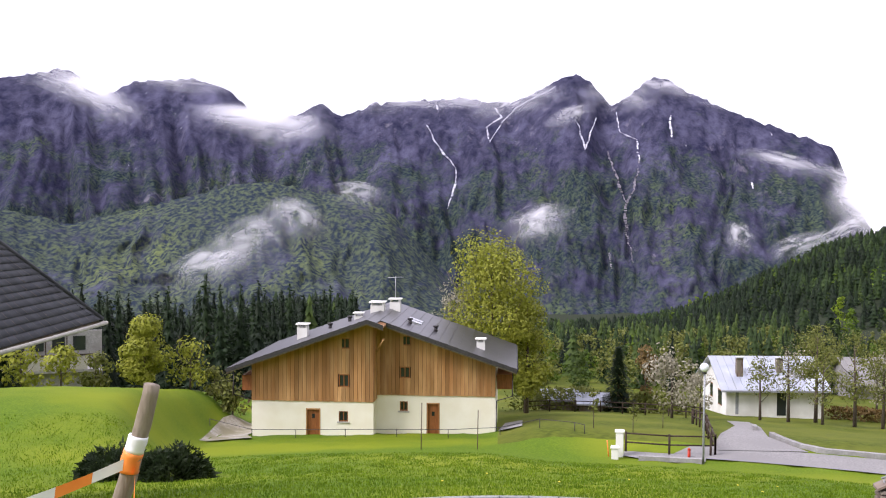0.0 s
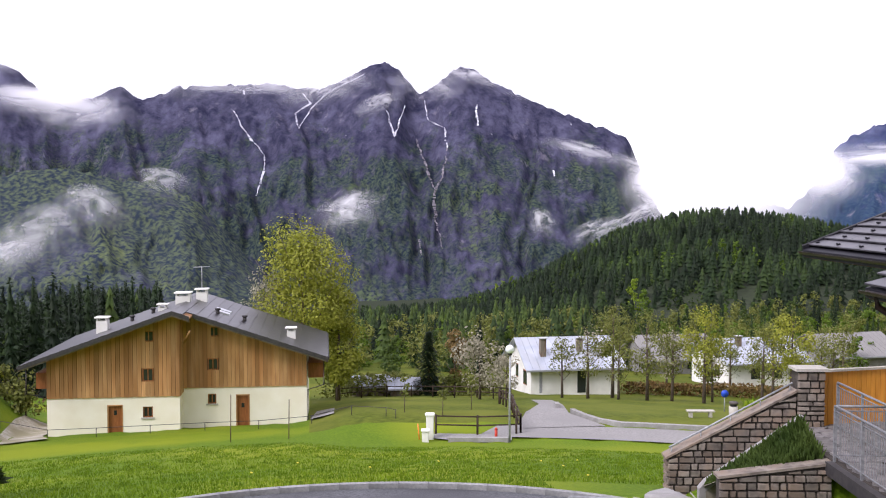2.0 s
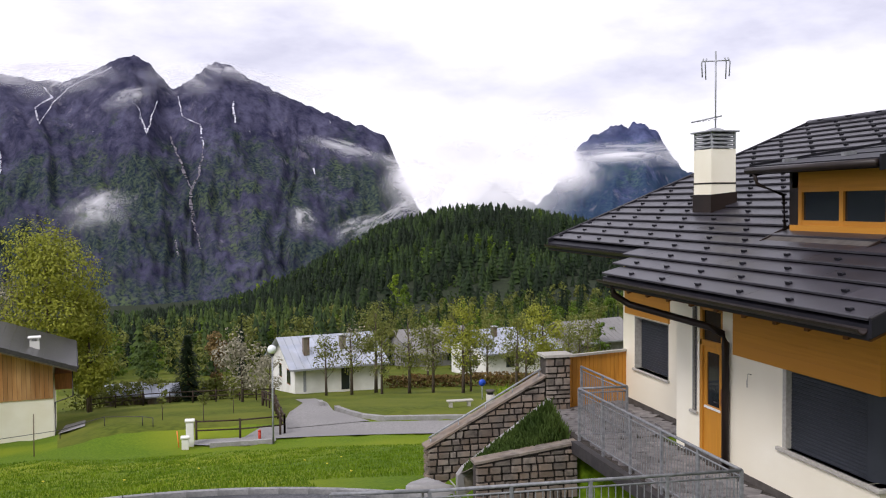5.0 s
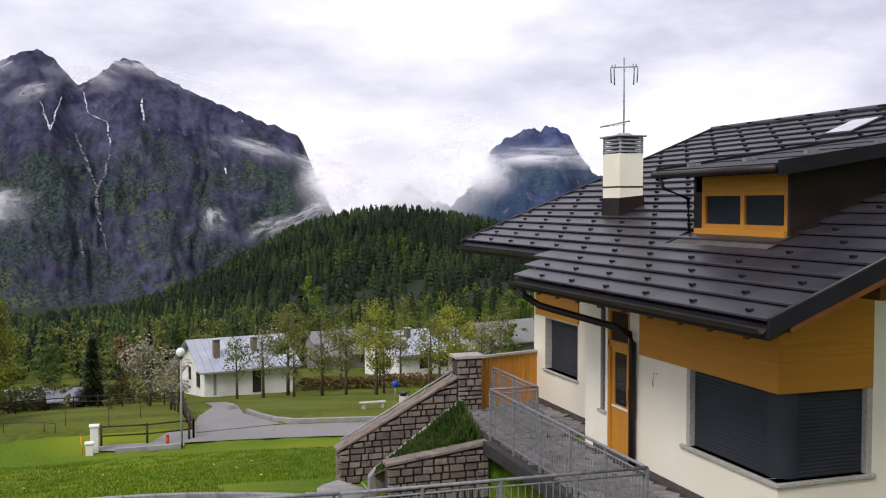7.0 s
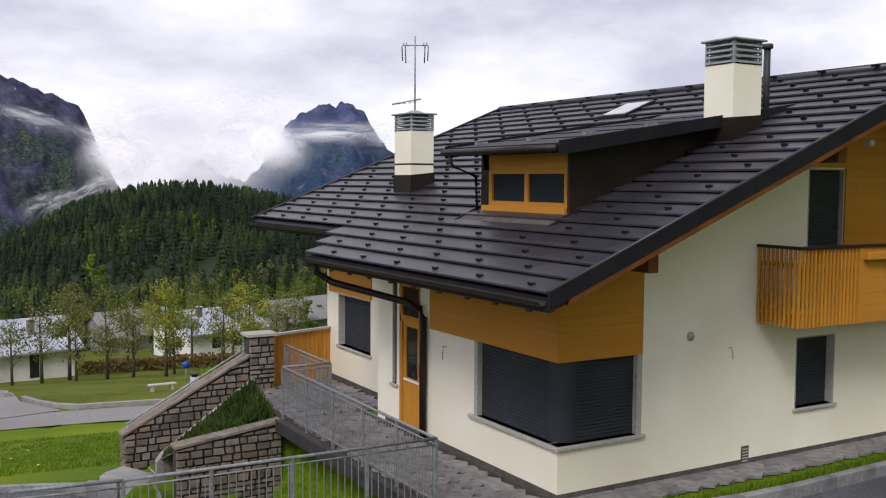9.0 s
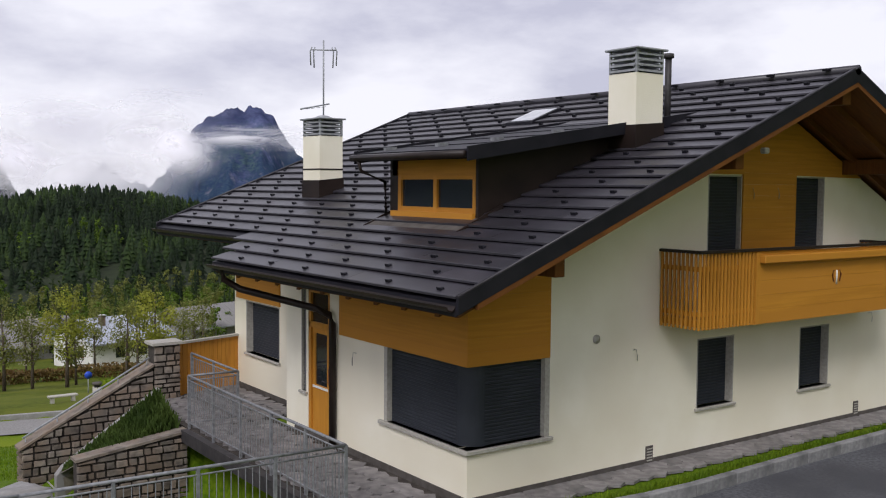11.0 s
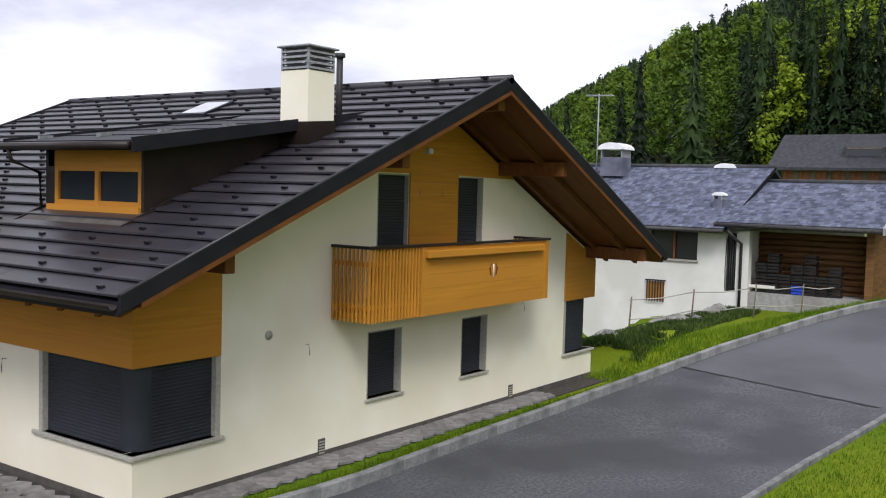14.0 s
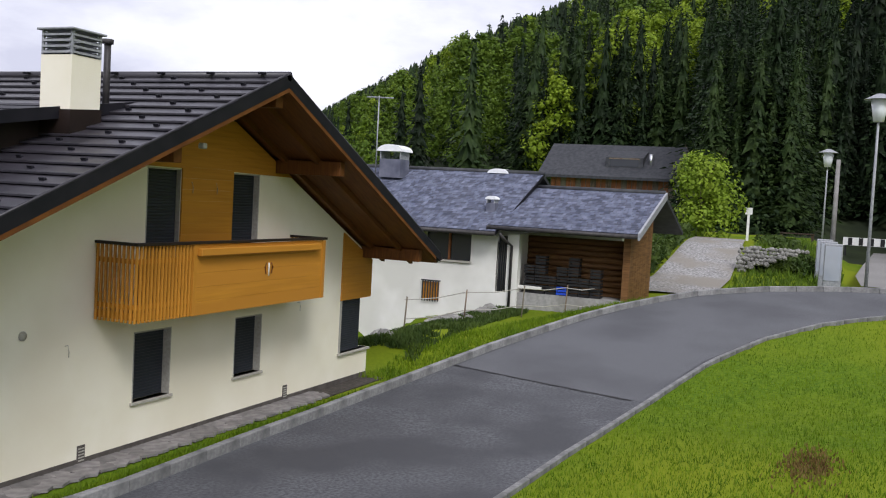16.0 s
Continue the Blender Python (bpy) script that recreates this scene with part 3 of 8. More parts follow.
# snow and scree lying in the gullies of the massif
GULLIES = {
    "snow": [[(-5.41, 7.70), (-6.51, 7.16), (-7.74, 6.51), (-8.59, 5.67), (-9.20, 4.51)], [(-8.96, 6.51), (-8.59, 5.96), (-9.49, 5.38), (-9.20, 4.58)], [(-12.95, 5.47), (-12.35, 4.34), (-11.75, 3.61), (-11.19, 3.00)], [(-11.19, 3.00), (-11.19, 2.15), (-11.75, 0.56)], [(-4.18, 5.67), (-3.93, 4.82), (-3.64, 4.07), (-3.42, 4.94), (-3.07, 5.91)], [(1.09, 5.96), (1.23, 4.75)], [(-1.97, 6.20), (-1.68, 5.06), (-0.82, 4.65), (-0.62, 3.44)], [(5.67, 2.15), (5.72, 1.71)], [(-12.47, 6.68), (-12.40, 6.39)]],
    "scree": [[(-0.62, 3.44), (-0.87, 1.78), (-1.43, 0.80), (-1.28, -0.67), (-0.87, -2.44)], [(-2.29, -1.90), (-2.09, -2.83)], [(-2.46, 3.97), (-1.97, 2.76), (-1.36, 1.05)]],
}
M["snow"] = mat("old_snow", (0.5, 0.5, 0.57), (0.74, 0.74, 0.8), scale=0.05, rough=0.9)
M["scree"] = mat("pale_scree", (0.13, 0.12, 0.14), (0.26, 0.24, 0.27), scale=0.04, rough=0.95)


def on_massif(a, el):
    az, E, d, z = SURF["mountain_massif"]
    c = int(np.clip(np.searchsorted(az, a), 0, len(az) - 1))
    r = int(np.argmax(E[:, c] >= el)) or len(E) - 3
    dd = d[r, c] - 45
    return Vector((dd * math.sin(radians(a)), dd * math.cos(radians(a)), dd * math.tan(radians(el))))


grr = np.random.RandomState(9)
for kind_, lines in GULLIES.items():
    for ln in lines:
        p = np.array(ln)
        n = max(8, int(np.abs(np.diff(p, axis=0)).sum() * 22))
        t = np.linspace(0, len(p) - 1, n)
        q = np.stack([np.interp(t, np.arange(len(p)), p[:, i]) for i in (0, 1)], 1)
        q[:, 0] += 0.11 * (fbm(q[:, 1] * 3.0, q[:, 0] * 3.0, 4, 3) - 0.5) * 2 + 0.03 * (grr.rand(n) - 0.5)
        vs, fs = [], []
        for i, (a, el) in enumerate(q):
            w = (0.012 + 0.12 * float(fbm(np.array(el * 5.0), np.array(a * 3.0), 7, 3)) ** 2.5 + 0.025 * grr.rand()) * (1.3 if kind_ == "scree" else 1.0) * (0.4 + 0.6 * math.sin(math.pi * (i + 0.6) / (n + 0.2)))
            c = on_massif(a, el)
            s_ = Vector((math.cos(radians(a)), -math.sin(radians(a)), 0)) * c.length * radians(w)
            vs += [c - s_, c + s_]
        for i in range(n - 1):
            if grr.rand() < 0.22:
                continue
            fs.append((2 * i, 2 * i + 1, 2 * i + 3, 2 * i + 2))
        tagged(raw(kind_ + "_gully", vs, fs, M[kind_]), "streak of old snow in a rocky gully" if kind_ == "snow" else "pale scree running down a gully", kind_, "gullies of the massif", "stuff")


# ---- drifting mist ----
def mist_mat(lo=0.3, hi=0.86):
    m = bpy.data.materials.new("white_mist")
    m.use_nodes = True
    n, l = m.node_tree.nodes, m.node_tree.links
    n.clear()
    out = n.new("ShaderNodeOutputMaterial")
    mix = n.new("ShaderNodeMixShader")
    tr = n.new("ShaderNodeBsdfTransparent")
    df = n.new("ShaderNodeBsdfDiffuse")
    tl = n.new("ShaderNodeBsdfTranslucent")
    df.inputs["Color"].default_value = tl.inputs["Color"].default_value = (0.97, 0.96, 0.99, 1)
    half = n.new("ShaderNodeMixShader")
    half.inputs[0].default_value = 0.45
    l.new(df.outputs[0], half.inputs[1])
    l.new(tl.outputs[0], half.inputs[2])
    tc = n.new("ShaderNodeTexCoord")
    oi = n.new("ShaderNodeObjectInfo")
    ln = n.new("ShaderNodeVectorMath")
    ln.operation = "LENGTH"
    l.new(tc.outputs["Object"], ln.inputs[0])
    fall = n.new("ShaderNodeMapRange")
    fall.interpolation_type = "SMOOTHSTEP"
    fall.inputs["From Min"].default_value, fall.inputs["From Max"].default_value = 1.0, 0.0
    l.new(ln.outputs["Value"], fall.inputs["Value"])
    add = n.new("ShaderNodeVectorMath")
    add.operation = "ADD"
    comb = n.new("ShaderNodeCombineXYZ")
    sc = n.new("ShaderNodeMath")
    sc.operation = "MULTIPLY"
    sc.inputs[1].default_value = 37.0
    l.new(oi.outputs["Random"], sc.inputs[0])
    l.new(sc.outputs[0], comb.inputs[0])
    l.new(tc.outputs["Object"], add.inputs[0])
    l.new(comb.outputs[0], add.inputs[1])
    t = n.new("ShaderNodeTexNoise")
    t.inputs["Scale"].default_value, t.inputs["Detail"].default_value, t.inputs["Distortion"].default_value = 2.5, 7.0, 0.5
    l.new(add.outputs[0], t.inputs["Vector"])
    r = n.new("ShaderNodeMapRange")
    r.inputs["From Min"].default_value, r.inputs["From Max"].default_value = lo, hi
    l.new(t.outputs["Fac"], r.inputs["Value"])
    mul = n.new("ShaderNodeMath")
    mul.operation = "MULTIPLY"
    l.new(fall.outputs[0], mul.inputs[0])
    l.new(r.outputs[0], mul.inputs[1])
    pw = n.new("ShaderNodeMath")
    pw.operation = "POWER"
    pw.inputs[1].default_value = 1.15
    l.new(mul.outputs[0], pw.inputs[0])
    l.new(pw.outputs[0], mix.inputs[0])
    l.new(tr.outputs[0], mix.inputs[1])
    l.new(half.outputs[0], mix.inputs[2])
    l.new(mix.outputs[0], out.inputs["Surface"])
    return m


M["mist"] = mist_mat()
M["mist_dense"] = mist_mat(0.2, 0.46)
g = np.linspace(-1, 1, 13)
GX_, GY_ = np.meshgrid(g, g, indexing="ij")
mv = np.stack([GX_, 0.18 * (GX_ ** 2 + GY_ ** 2), GY_], -1).reshape(-1, 3)
mi = (np.arange(12)[:, None] * 13 + np.arange(12)[None]).ravel()
mist_me = fast("mist", mv, np.stack([mi, mi + 1, mi + 14, mi + 13], 1), M["mist"], smooth=True)
mist_mesh = mist_me.data
bpy.data.objects.remove(mist_me)
mist_thick = mist_mesh.copy()
mist_thick.materials.clear()
mist_thick.materials.append(M["mist_dense"])


def mist(az, el, w, h, tilt=0.0, dist=2450, layers=2, dense=False):
    """A bank of mist seen w by h degrees wide, made of a few thin veils one behind the other."""
    for k in range(layers):
        a, e2 = radians(az), radians(el)
        dd = dist + 60 * k
        o = new("mist", mist_thick if dense else mist_mesh)
        o.matrix_basis = Matrix.Translation((dd * math.sin(a), dd * math.cos(a), dd * math.tan(e2))) @ pose(0, 0, 0, 0, 0, -az) @ pose(0, 0, 0, -42, 0, 0) @ pose(0, 0, 0, 0, tilt, 0) @ Matrix.Diagonal((dd * radians(w) / 2 * 1.25, 120, dd * radians(h) / 2 * 1.5, 1))
        o.visible_shadow = False
        tagged(o, "white mist drifting before the mountainside", "mist", "mist banks", "stuff")


for args in ((-25.6, -2.4, 5.6, 2.6, -28, 1080), (-23.3, -1.0, 5.5, 3.4, -38, 1090), (-20.6, 0.4, 3.4, 3.6, -50, 1095), (-24.8, -2.2, 3.4, 1.6, -30, 1060),
             (-17.0, 1.8, 3.4, 1.8, 10, 1500), (-6.3, 0.2, 4.4, 2.8, -25, 1400), (-6.6, 0.0, 3.2, 2.0, -40, 1420),
             (-33.5, 7.5, 6.5, 2.2, 28, 2700), (-31.0, 6.6, 5.0, 2.4, 40, 2720), (-27.5, 7.8, 8.0, 1.8, 4, 2900), (-22.6, 5.7, 9.0, 2.8, 12, 2900), (-21.0, 5.4, 5.0, 2.6, -25, 2930),
             (-15.5, 6.9, 10.0, 1.6, -3, 3100), (-9.0, 7.3, 10.0, 2.4, -6, 3100), (-8.0, 7.0, 5.0, 2.4, -30, 3050), (-1.8, 7.3, 4.5, 2.6, 12, 3100), (-4.6, 6.2, 3.4, 1.5, -35, 2600), (4.0, 7.0, 9.0, 1.6, 22, 3200), (0.6, 7.9, 4.0, 1.4, 10, 3250),
             (7.6, 3.4, 6.0, 1.3, 22, 2500), (11.2, 1.9, 6.0, 1.5, 42, 2300), (10.6, -0.3, 4.6, 1.5, -35, 2000), (8.2, -1.1, 3.6, 1.6, -25, 1800), (5.0, -0.6, 1.8, 2.0, -20, 1790),
             (19.0, 4.6, 9.0, 4.2, -10, 3700),
             (23.3, 3.0, 9.0, 1.8, -4, 2900), (26.8, 2.8, 6.5, 2.4, 4, 2950), (21.2, 2.0, 4.0, 3.4, -30, 2800), (38.2, 4.3, 4.5, 2.2, -8, 3000)):
    mist(*args, 1)
for args in ((12.6, 1.0, 6.5, 4.2, 32, 2250), (11.4, 1.4, 3.6, 2.2, 48, 2245), (20.2, 2.4, 3.4, 3.2, -48, 2235), (16.4, 0.5, 9.0, 4.4, 0, 2220), (14.5, 3.2, 9.0, 4.6, 10, 3600), (20.3, 1.9, 3.6, 3.4, -35, 2240), (18.6, 3.0, 6.0, 3.0, -20, 2260), (23.4, 2.75, 5.5, 0.8, -3, 2500), (39.4, 4.6, 5.0, 2.0, 6, 3000), (37.8, 4.0, 5.0, 1.6, 0, 3010), (12.0, 2.0, 5.0, 1.8, 45, 2300), (-22.8, 5.9, 7.0, 1.8, 10, 2890), (-9.2, 7.6, 7.0, 1.6, -6, 3120), (-32.0, 7.2, 5.0, 1.6, 35, 2690)):
    mist(*args, 1, True)


# ---- woods ----
def conifer_tpl(rng, layers, sides):
    """Unit-height spruce: drooping jagged skirts on a thin stem."""
    v, f = [], []
    for i in range(layers):
        k = i / layers
        z0 = 0.08 + 0.92 * k
        zt = min(1.0, z0 + 1.55 / layers)
        r = 0.19 * (1 - k) ** 0.85 + 0.012
        o = len(v)
        v.append((0, 0, zt))
        ph = rng.rand() * 6.28
        for j in range(sides * 2):
            a = ph + math.pi * j / sides
            rr = r * (1.0 if j % 2 else 0.5) * (0.65 + 0.55 * rng.rand())
            v.append((rr * math.cos(a), rr * math.sin(a), z0 - (0.035 if j % 2 else -0.01) + 0.03 * rng.rand()))
        for j in range(sides * 2):
            f.append((o, o + 1 + j, o + 1 + (j + 1) % (sides * 2)))
    o = len(v)
    v += [(0.014, 0, -0.03), (-0.007, 0.012, -0.03), (-0.007, -0.012, -0.03), (0, 0, 0.6)]
    f += [(o, o + 1, o + 3), (o + 1, o + 2, o + 3), (o + 2, o, o + 3)]
    return np.array(v), np.array(f)


def sprays(rr, c, n, size):
    """Small leaf scraps on the shells of the lobes c (x, y, z, radius), each facing roughly outward."""
    pick = c[rr.randint(0, len(c), n)]
    d = rr.randn(n, 3)
    d /= np.linalg.norm(d, axis=1)[:, None]
    p = pick[:, :3] + d * (pick[:, 3:] * (0.6 + 0.5 * rr.rand(n, 1) ** 0.6)) * [1, 1, 0.85]
    nr = d + 0.4 * rr.randn(n, 3) + [0, 0, 0.35]
    t1 = np.cross(nr, rr.randn(n, 3))
    t1 /= np.linalg.norm(t1, axis=1)[:, None]
    t2 = np.cross(nr, t1)
    t2 /= np.linalg.norm(t2, axis=1)[:, None]
    s = size * (0.6 + 0.8 * rr.rand(n, 1))
    v = np.stack([p - t1 * s, p + t2 * s * 0.6, p + t1 * s, p - t2 * s * 0.6], 1).reshape(-1, 3)
    i = np.arange(n) * 4
    return v, np.concatenate([np.stack([i, i + 1, i + 2], 1), np.stack([i, i + 2, i + 3], 1)])


def leafy_tpl(rng, leaves, size, rx=0.3, z0=0.2, z1=1.0, lobes=9, up=0.35):
    """Unit-height crown of leaf scraps gathered on uneven lobes."""
    c = []
    for i in range(lobes):
        k = rng.rand()
        z = z0 + (z1 - z0) * (0.12 + 0.8 * k)
        w = rx * math.sin(math.pi * (0.15 + 0.78 * k)) ** 0.7
        a, q = rng.rand() * 6.28, math.sqrt(rng.rand()) * 0.72
        c.append((w * q * math.cos(a), w * q * math.sin(a), z, rx * (0.3 + 0.28 * rng.rand())))
    c = np.array(c)
    return sprays(rng, c, leaves, size)


def scatter(name, tpls, X, Y, H, rng, material, label, category="wood", sink=0.3, widen=1.0):
    Z = ground_z(X, Y) - sink
    vs, fs, tint, off = [], [], [], 0
    mats = material if isinstance(material, list) else [material]
    shade = np.clip(((fbm(X / 18, Y / 18, 71, 2) - 0.3) * 2.2 + 0.5 * (rng.rand(len(X)) - 0.5)) * len(mats), 0, len(mats) - 0.01).astype(int)
    which = rng.randint(0, len(tpls), len(X))
    for t, (tv, tf) in enumerate(tpls):
        idx = np.where(which == t)[0]
        if not len(idx):
            continue
        a = rng.rand(len(idx)) * 6.28
        c, s = np.cos(a), np.sin(a)
        wd = (0.85 + 0.3 * rng.rand(len(idx))) * H[idx] * widen
        x = X[idx][:, None] + wd[:, None] * (tv[:, 0] * c[:, None] - tv[:, 1] * s[:, None])
        y = Y[idx][:, None] + wd[:, None] * (tv[:, 0] * s[:, None] + tv[:, 1] * c[:, None])
        z = Z[idx][:, None] + H[idx][:, None] * tv[:, 2]
        vs.append(np.stack([x, y, z], -1).reshape(-1, 3))
        fs.append((tf[None] + (np.arange(len(idx)) * len(tv))[:, None, None] + off).reshape(-1, 3))
        tint.append(np.repeat(shade[idx], len(tf)))
        off += len(idx) * len(tv)
    ob = fast(name, np.concatenate(vs), np.concatenate(fs), mats)
    ob.data.polygons.foreach_set("material_index", np.concatenate(tint).astype(np.int32))
    return tagged(ob, label, category, kind="stuff")


rng = np.random.RandomState(7)
def crown_tpl(rr, leaves, size, rx=0.27, z0=0.12, lobes=12):
    """Unit-height broadleaf crown: solid lobes wrapped in leaf sprays that face outward."""
    c = []
    for i in range(lobes):
        k = (i + rr.rand()) / lobes
        a, q = rr.rand() * 6.28, math.sqrt(rr.rand()) * 0.95
        w = rx * (1 - k) ** 0.55 * (0.6 + 0.4 * min(1, k * 5))
        c.append((w * q * math.cos(a), w * q * math.sin(a), z0 + (0.95 - z0) * (0.06 + 0.9 * k), rx * (0.2 + 0.16 * rr.rand()) * (1.25 - 0.5 * k)))
    c = np.array(c)
    v, f = [], []
    for x, y, z, r in c:
        o = len(v)
        v += [(x, y, z + r * 0.42), (x, y, z - r * 0.42)]
        for j in range(5):
            q = r * 0.42 * (0.7 + 0.5 * rr.rand())
            v.append((x + q * math.cos(j * 1.257), y + q * math.sin(j * 1.257), z + 0.3 * r * (rr.rand() - 0.5)))
        for j in range(5):
            f += [(o, o + 2 + j, o + 2 + (j + 1) % 5), (o + 1, o + 2 + (j + 1) % 5, o + 2 + j)]
    lv, lf = sprays(rr, c, leaves, size)
    return np.vstack([np.array(v), lv]), np.vstack([np.array(f), lf + len(v)])


def soft_cone(rr, n, size):
    """Unit-height conifer: a dark jagged core dressed in small drooping sprays set in uneven whorls."""
    cv, cf = conifer_tpl(rr, 10, 7)
    cv = cv * [0.5, 0.5, 0.96]
    k = rr.rand(n) ** 1.35
    a = rr.rand(n) * 6.28
    rad = (0.19 * (1 - k) ** 0.85 + 0.006) * (0.55 + 0.5 * rr.rand(n) ** 0.6) * (0.84 + 0.16 * np.sin(k * 70 + 2 * a)) * (0.85 + 0.25 * np.sin(a * 3 + 9 * k + 6 * rr.rand()))
    out = np.stack([np.cos(a), np.sin(a), 0 * a], -1)
    p = out * rad[:, None] + np.stack([0 * k, 0 * k, 0.05 + 0.95 * k - 0.25 * rad], -1)
    nr = out * 0.7 + [0, 0, 0.8] + 0.4 * rr.randn(n, 3)
    t1 = out * 1.0 + [0, 0, -0.5] + 0.45 * rr.randn(n, 3)
    t1 /= np.linalg.norm(t1, axis=1)[:, None]
    t2 = np.cross(nr, t1)
    t2 /= np.linalg.norm(t2, axis=1)[:, None]
    s = (size * (0.55 + 0.7 * rr.rand(n)) * (1.15 - 0.6 * k))[:, None]
    v = np.stack([p - t1 * s * 0.6, p + t2 * s * 0.5, p + t1 * s * 1.2, p - t2 * s * 0.5], 1).reshape(-1, 3)
    i = np.arange(n) * 4
    lf = np.concatenate([np.stack([i, i + 1, i + 2], 1), np.stack([i, i + 2, i + 3], 1)])
    return np.vstack([cv, v]), np.vstack([cf, lf + len(cv)])


con_far = [conifer_tpl(rng, 6, 5) for _ in range(6)]
con_mid = [conifer_tpl(rng, 9, 6) for _ in range(6)]
con_full = [soft_cone(rng, 340, 0.029) for _ in range(6)]
con_fine = [soft_cone(rng, 900, 0.018) for _ in range(6)]
leaf_far = [crown_tpl(rng, 60, 0.05, 0.3, 0.05, 8) for _ in range(5)]
leaf_mid = [crown_tpl(rng, 420, 0.029, 0.27, 0.06, 22) for _ in range(5)]
leaf_fine = [crown_tpl(rng, 1900, 0.0145, 0.27, 0.05, 34) for _ in range(5)]
leaf_thin = [leafy_tpl(rng, 170, 0.035, rx=0.25, lobes=13) for _ in range(5)]


def polar(n, az0, az1, d0, d1, power=0.5):
    a = np.radians(az0 + (az1 - az0) * rng.rand(n))
    d = d0 + (d1 - d0) * rng.rand(n) ** power
    return d * np.sin(a), d * np.cos(a), np.degrees(a), d


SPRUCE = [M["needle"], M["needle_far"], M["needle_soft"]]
LARCH = [M["needle_soft"], M["leaf_wood_mid"]]
BEECH = [M["leaf_wood_deep"], M["leaf_wood"]]
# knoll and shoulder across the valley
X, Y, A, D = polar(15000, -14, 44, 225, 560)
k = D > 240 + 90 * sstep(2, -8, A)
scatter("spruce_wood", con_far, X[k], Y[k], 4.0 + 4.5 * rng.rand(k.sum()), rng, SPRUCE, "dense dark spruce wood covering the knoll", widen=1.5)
X, Y, A, D = polar(2600, -12, 44, 225, 540)
k = fbm(X / 26, Y / 26, 8, 3) > 0.5
scatter("larch_wood", leaf_far, X[k], Y[k], 4.5 + 4 * rng.rand(k.sum()), rng, [M["needle_soft"], M["leaf_wood_mid"], M["leaf_wood_deep"]], "fresh green larches among the spruces of the knoll")


def on_slope(a, el, d0, d1, h):
    """Where the sight line of that bearing and height meets the crown of a tree h high."""
    dd = np.linspace(d0, d1, 300)
    x, y = dd * math.sin(radians(a)), dd * math.cos(radians(a))
    i = int(np.argmin(np.abs(ground_z(x, y) + h * 0.6 - dd * math.tan(radians(el)))))
    return x[i], y[i]


spots = [on_slope(a, el, 235, 430, 9) for a, el in ((2.7, -4.4), (2.3, -4.7), (3.2, -4.6), (10.4, -4.9), (10.9, -5.2), (14.5, -2.2), (15.2, -2.3), (16.0, -2.5))]
X, Y = np.array(spots).T
scatter("beech_wood", leaf_mid, X, Y, 8 + 3 * rng.rand(len(X)), rng, BEECH, "single bright green beeches standing out of the knoll's spruces")
# valley wood behind the chalet
X, Y, A, D = polar(3600, -50, 6, 112, 330, 0.7)
k = (D > 112 + 60 * sstep(-14, -2, A))
for q, tp in ((k & (D < 165), con_full), (k & (D >= 165), con_mid)):
    scatter("spruce_wood", tp, X[q], Y[q], (9 + 5 * rng.rand(q.sum())) * np.where(A[q] < -17, 1.05, 0.5), rng, [M["needle"], M["needle"], M["needle_far"]], "dark spruce wood behind the meadow", widen=1.1)
X, Y, A, D = polar(300, -34, 8, 118, 250)
scatter("larch_wood", con_mid, X, Y, 7 + 6 * rng.rand(len(X)) * np.where(A < -17, 1, 0.4), rng, LARCH, "green larches at the edge of the valley wood", widen=1.2)
# mixed trees round the valley houses
X, Y, A, D = polar(430, -8, 28, 118, 235)
scatter("valley_trees", leaf_mid, X, Y, 4.0 + 3.5 * rng.rand(len(X)), rng, [M["leaf_wood_mid"], M["leaf_thin"], M["leaf_wood_deep"]], "spring trees between the valley houses", "trees")
X, Y, A, D = polar(180, -8, 28, 112, 235)
scatter("valley_trees", leaf_thin, X, Y, 4.5 + 3.5 * rng.rand(len(X)), rng, M["leaf_thin"], "thin spring trees between the valley houses", "trees")
X, Y, A, D = polar(150, -8, 26, 115, 230)
scatter("valley_trees", con_full, X, Y, 5 + 4 * rng.rand(len(X)), rng, SPRUCE, "scattered spruces between the valley houses", "trees")


# mountainside above the road
def clear(x, y):
    """Kept free of trees: the road, the drive and the barn."""
    return ~((x < 94) & (y > -10) & (y < 4)) & ~((x < 99) & (y > 3) & (y < 34))


X, Y, A, D = polar(6800, 46, 112, 72, 640, 0.62)
k = ((D > 100) | (A > 76)) & clear(X, Y)
low = 0.26 + 0.74 * sstep(52, 72, A)
bright = (fbm(X / 42, Y / 42, 15, 3) > 0.6) & (rng.rand(len(X)) < 0.6)
for q, tp in ((k & ~bright & (D < 230), con_full), (k & ~bright & (D >= 230), con_mid)):
    scatter("spruce_wood", tp, X[q], Y[q], (10 + 9 * rng.rand(q.sum())) * low[q], rng, SPRUCE + [M["leaf_wood_mid"]], "tall mixed spruce and larch wood above the road", widen=1.1)
q0 = k & bright
for q, tp in ((q0 & (D < 200), leaf_fine), (q0 & (D >= 200), leaf_mid)):
    scatter("beech_wood", tp, X[q], Y[q], (11 + 8 * rng.rand(q.sum())) * low[q], rng, BEECH, "bright green beeches among the spruces")
spots = []
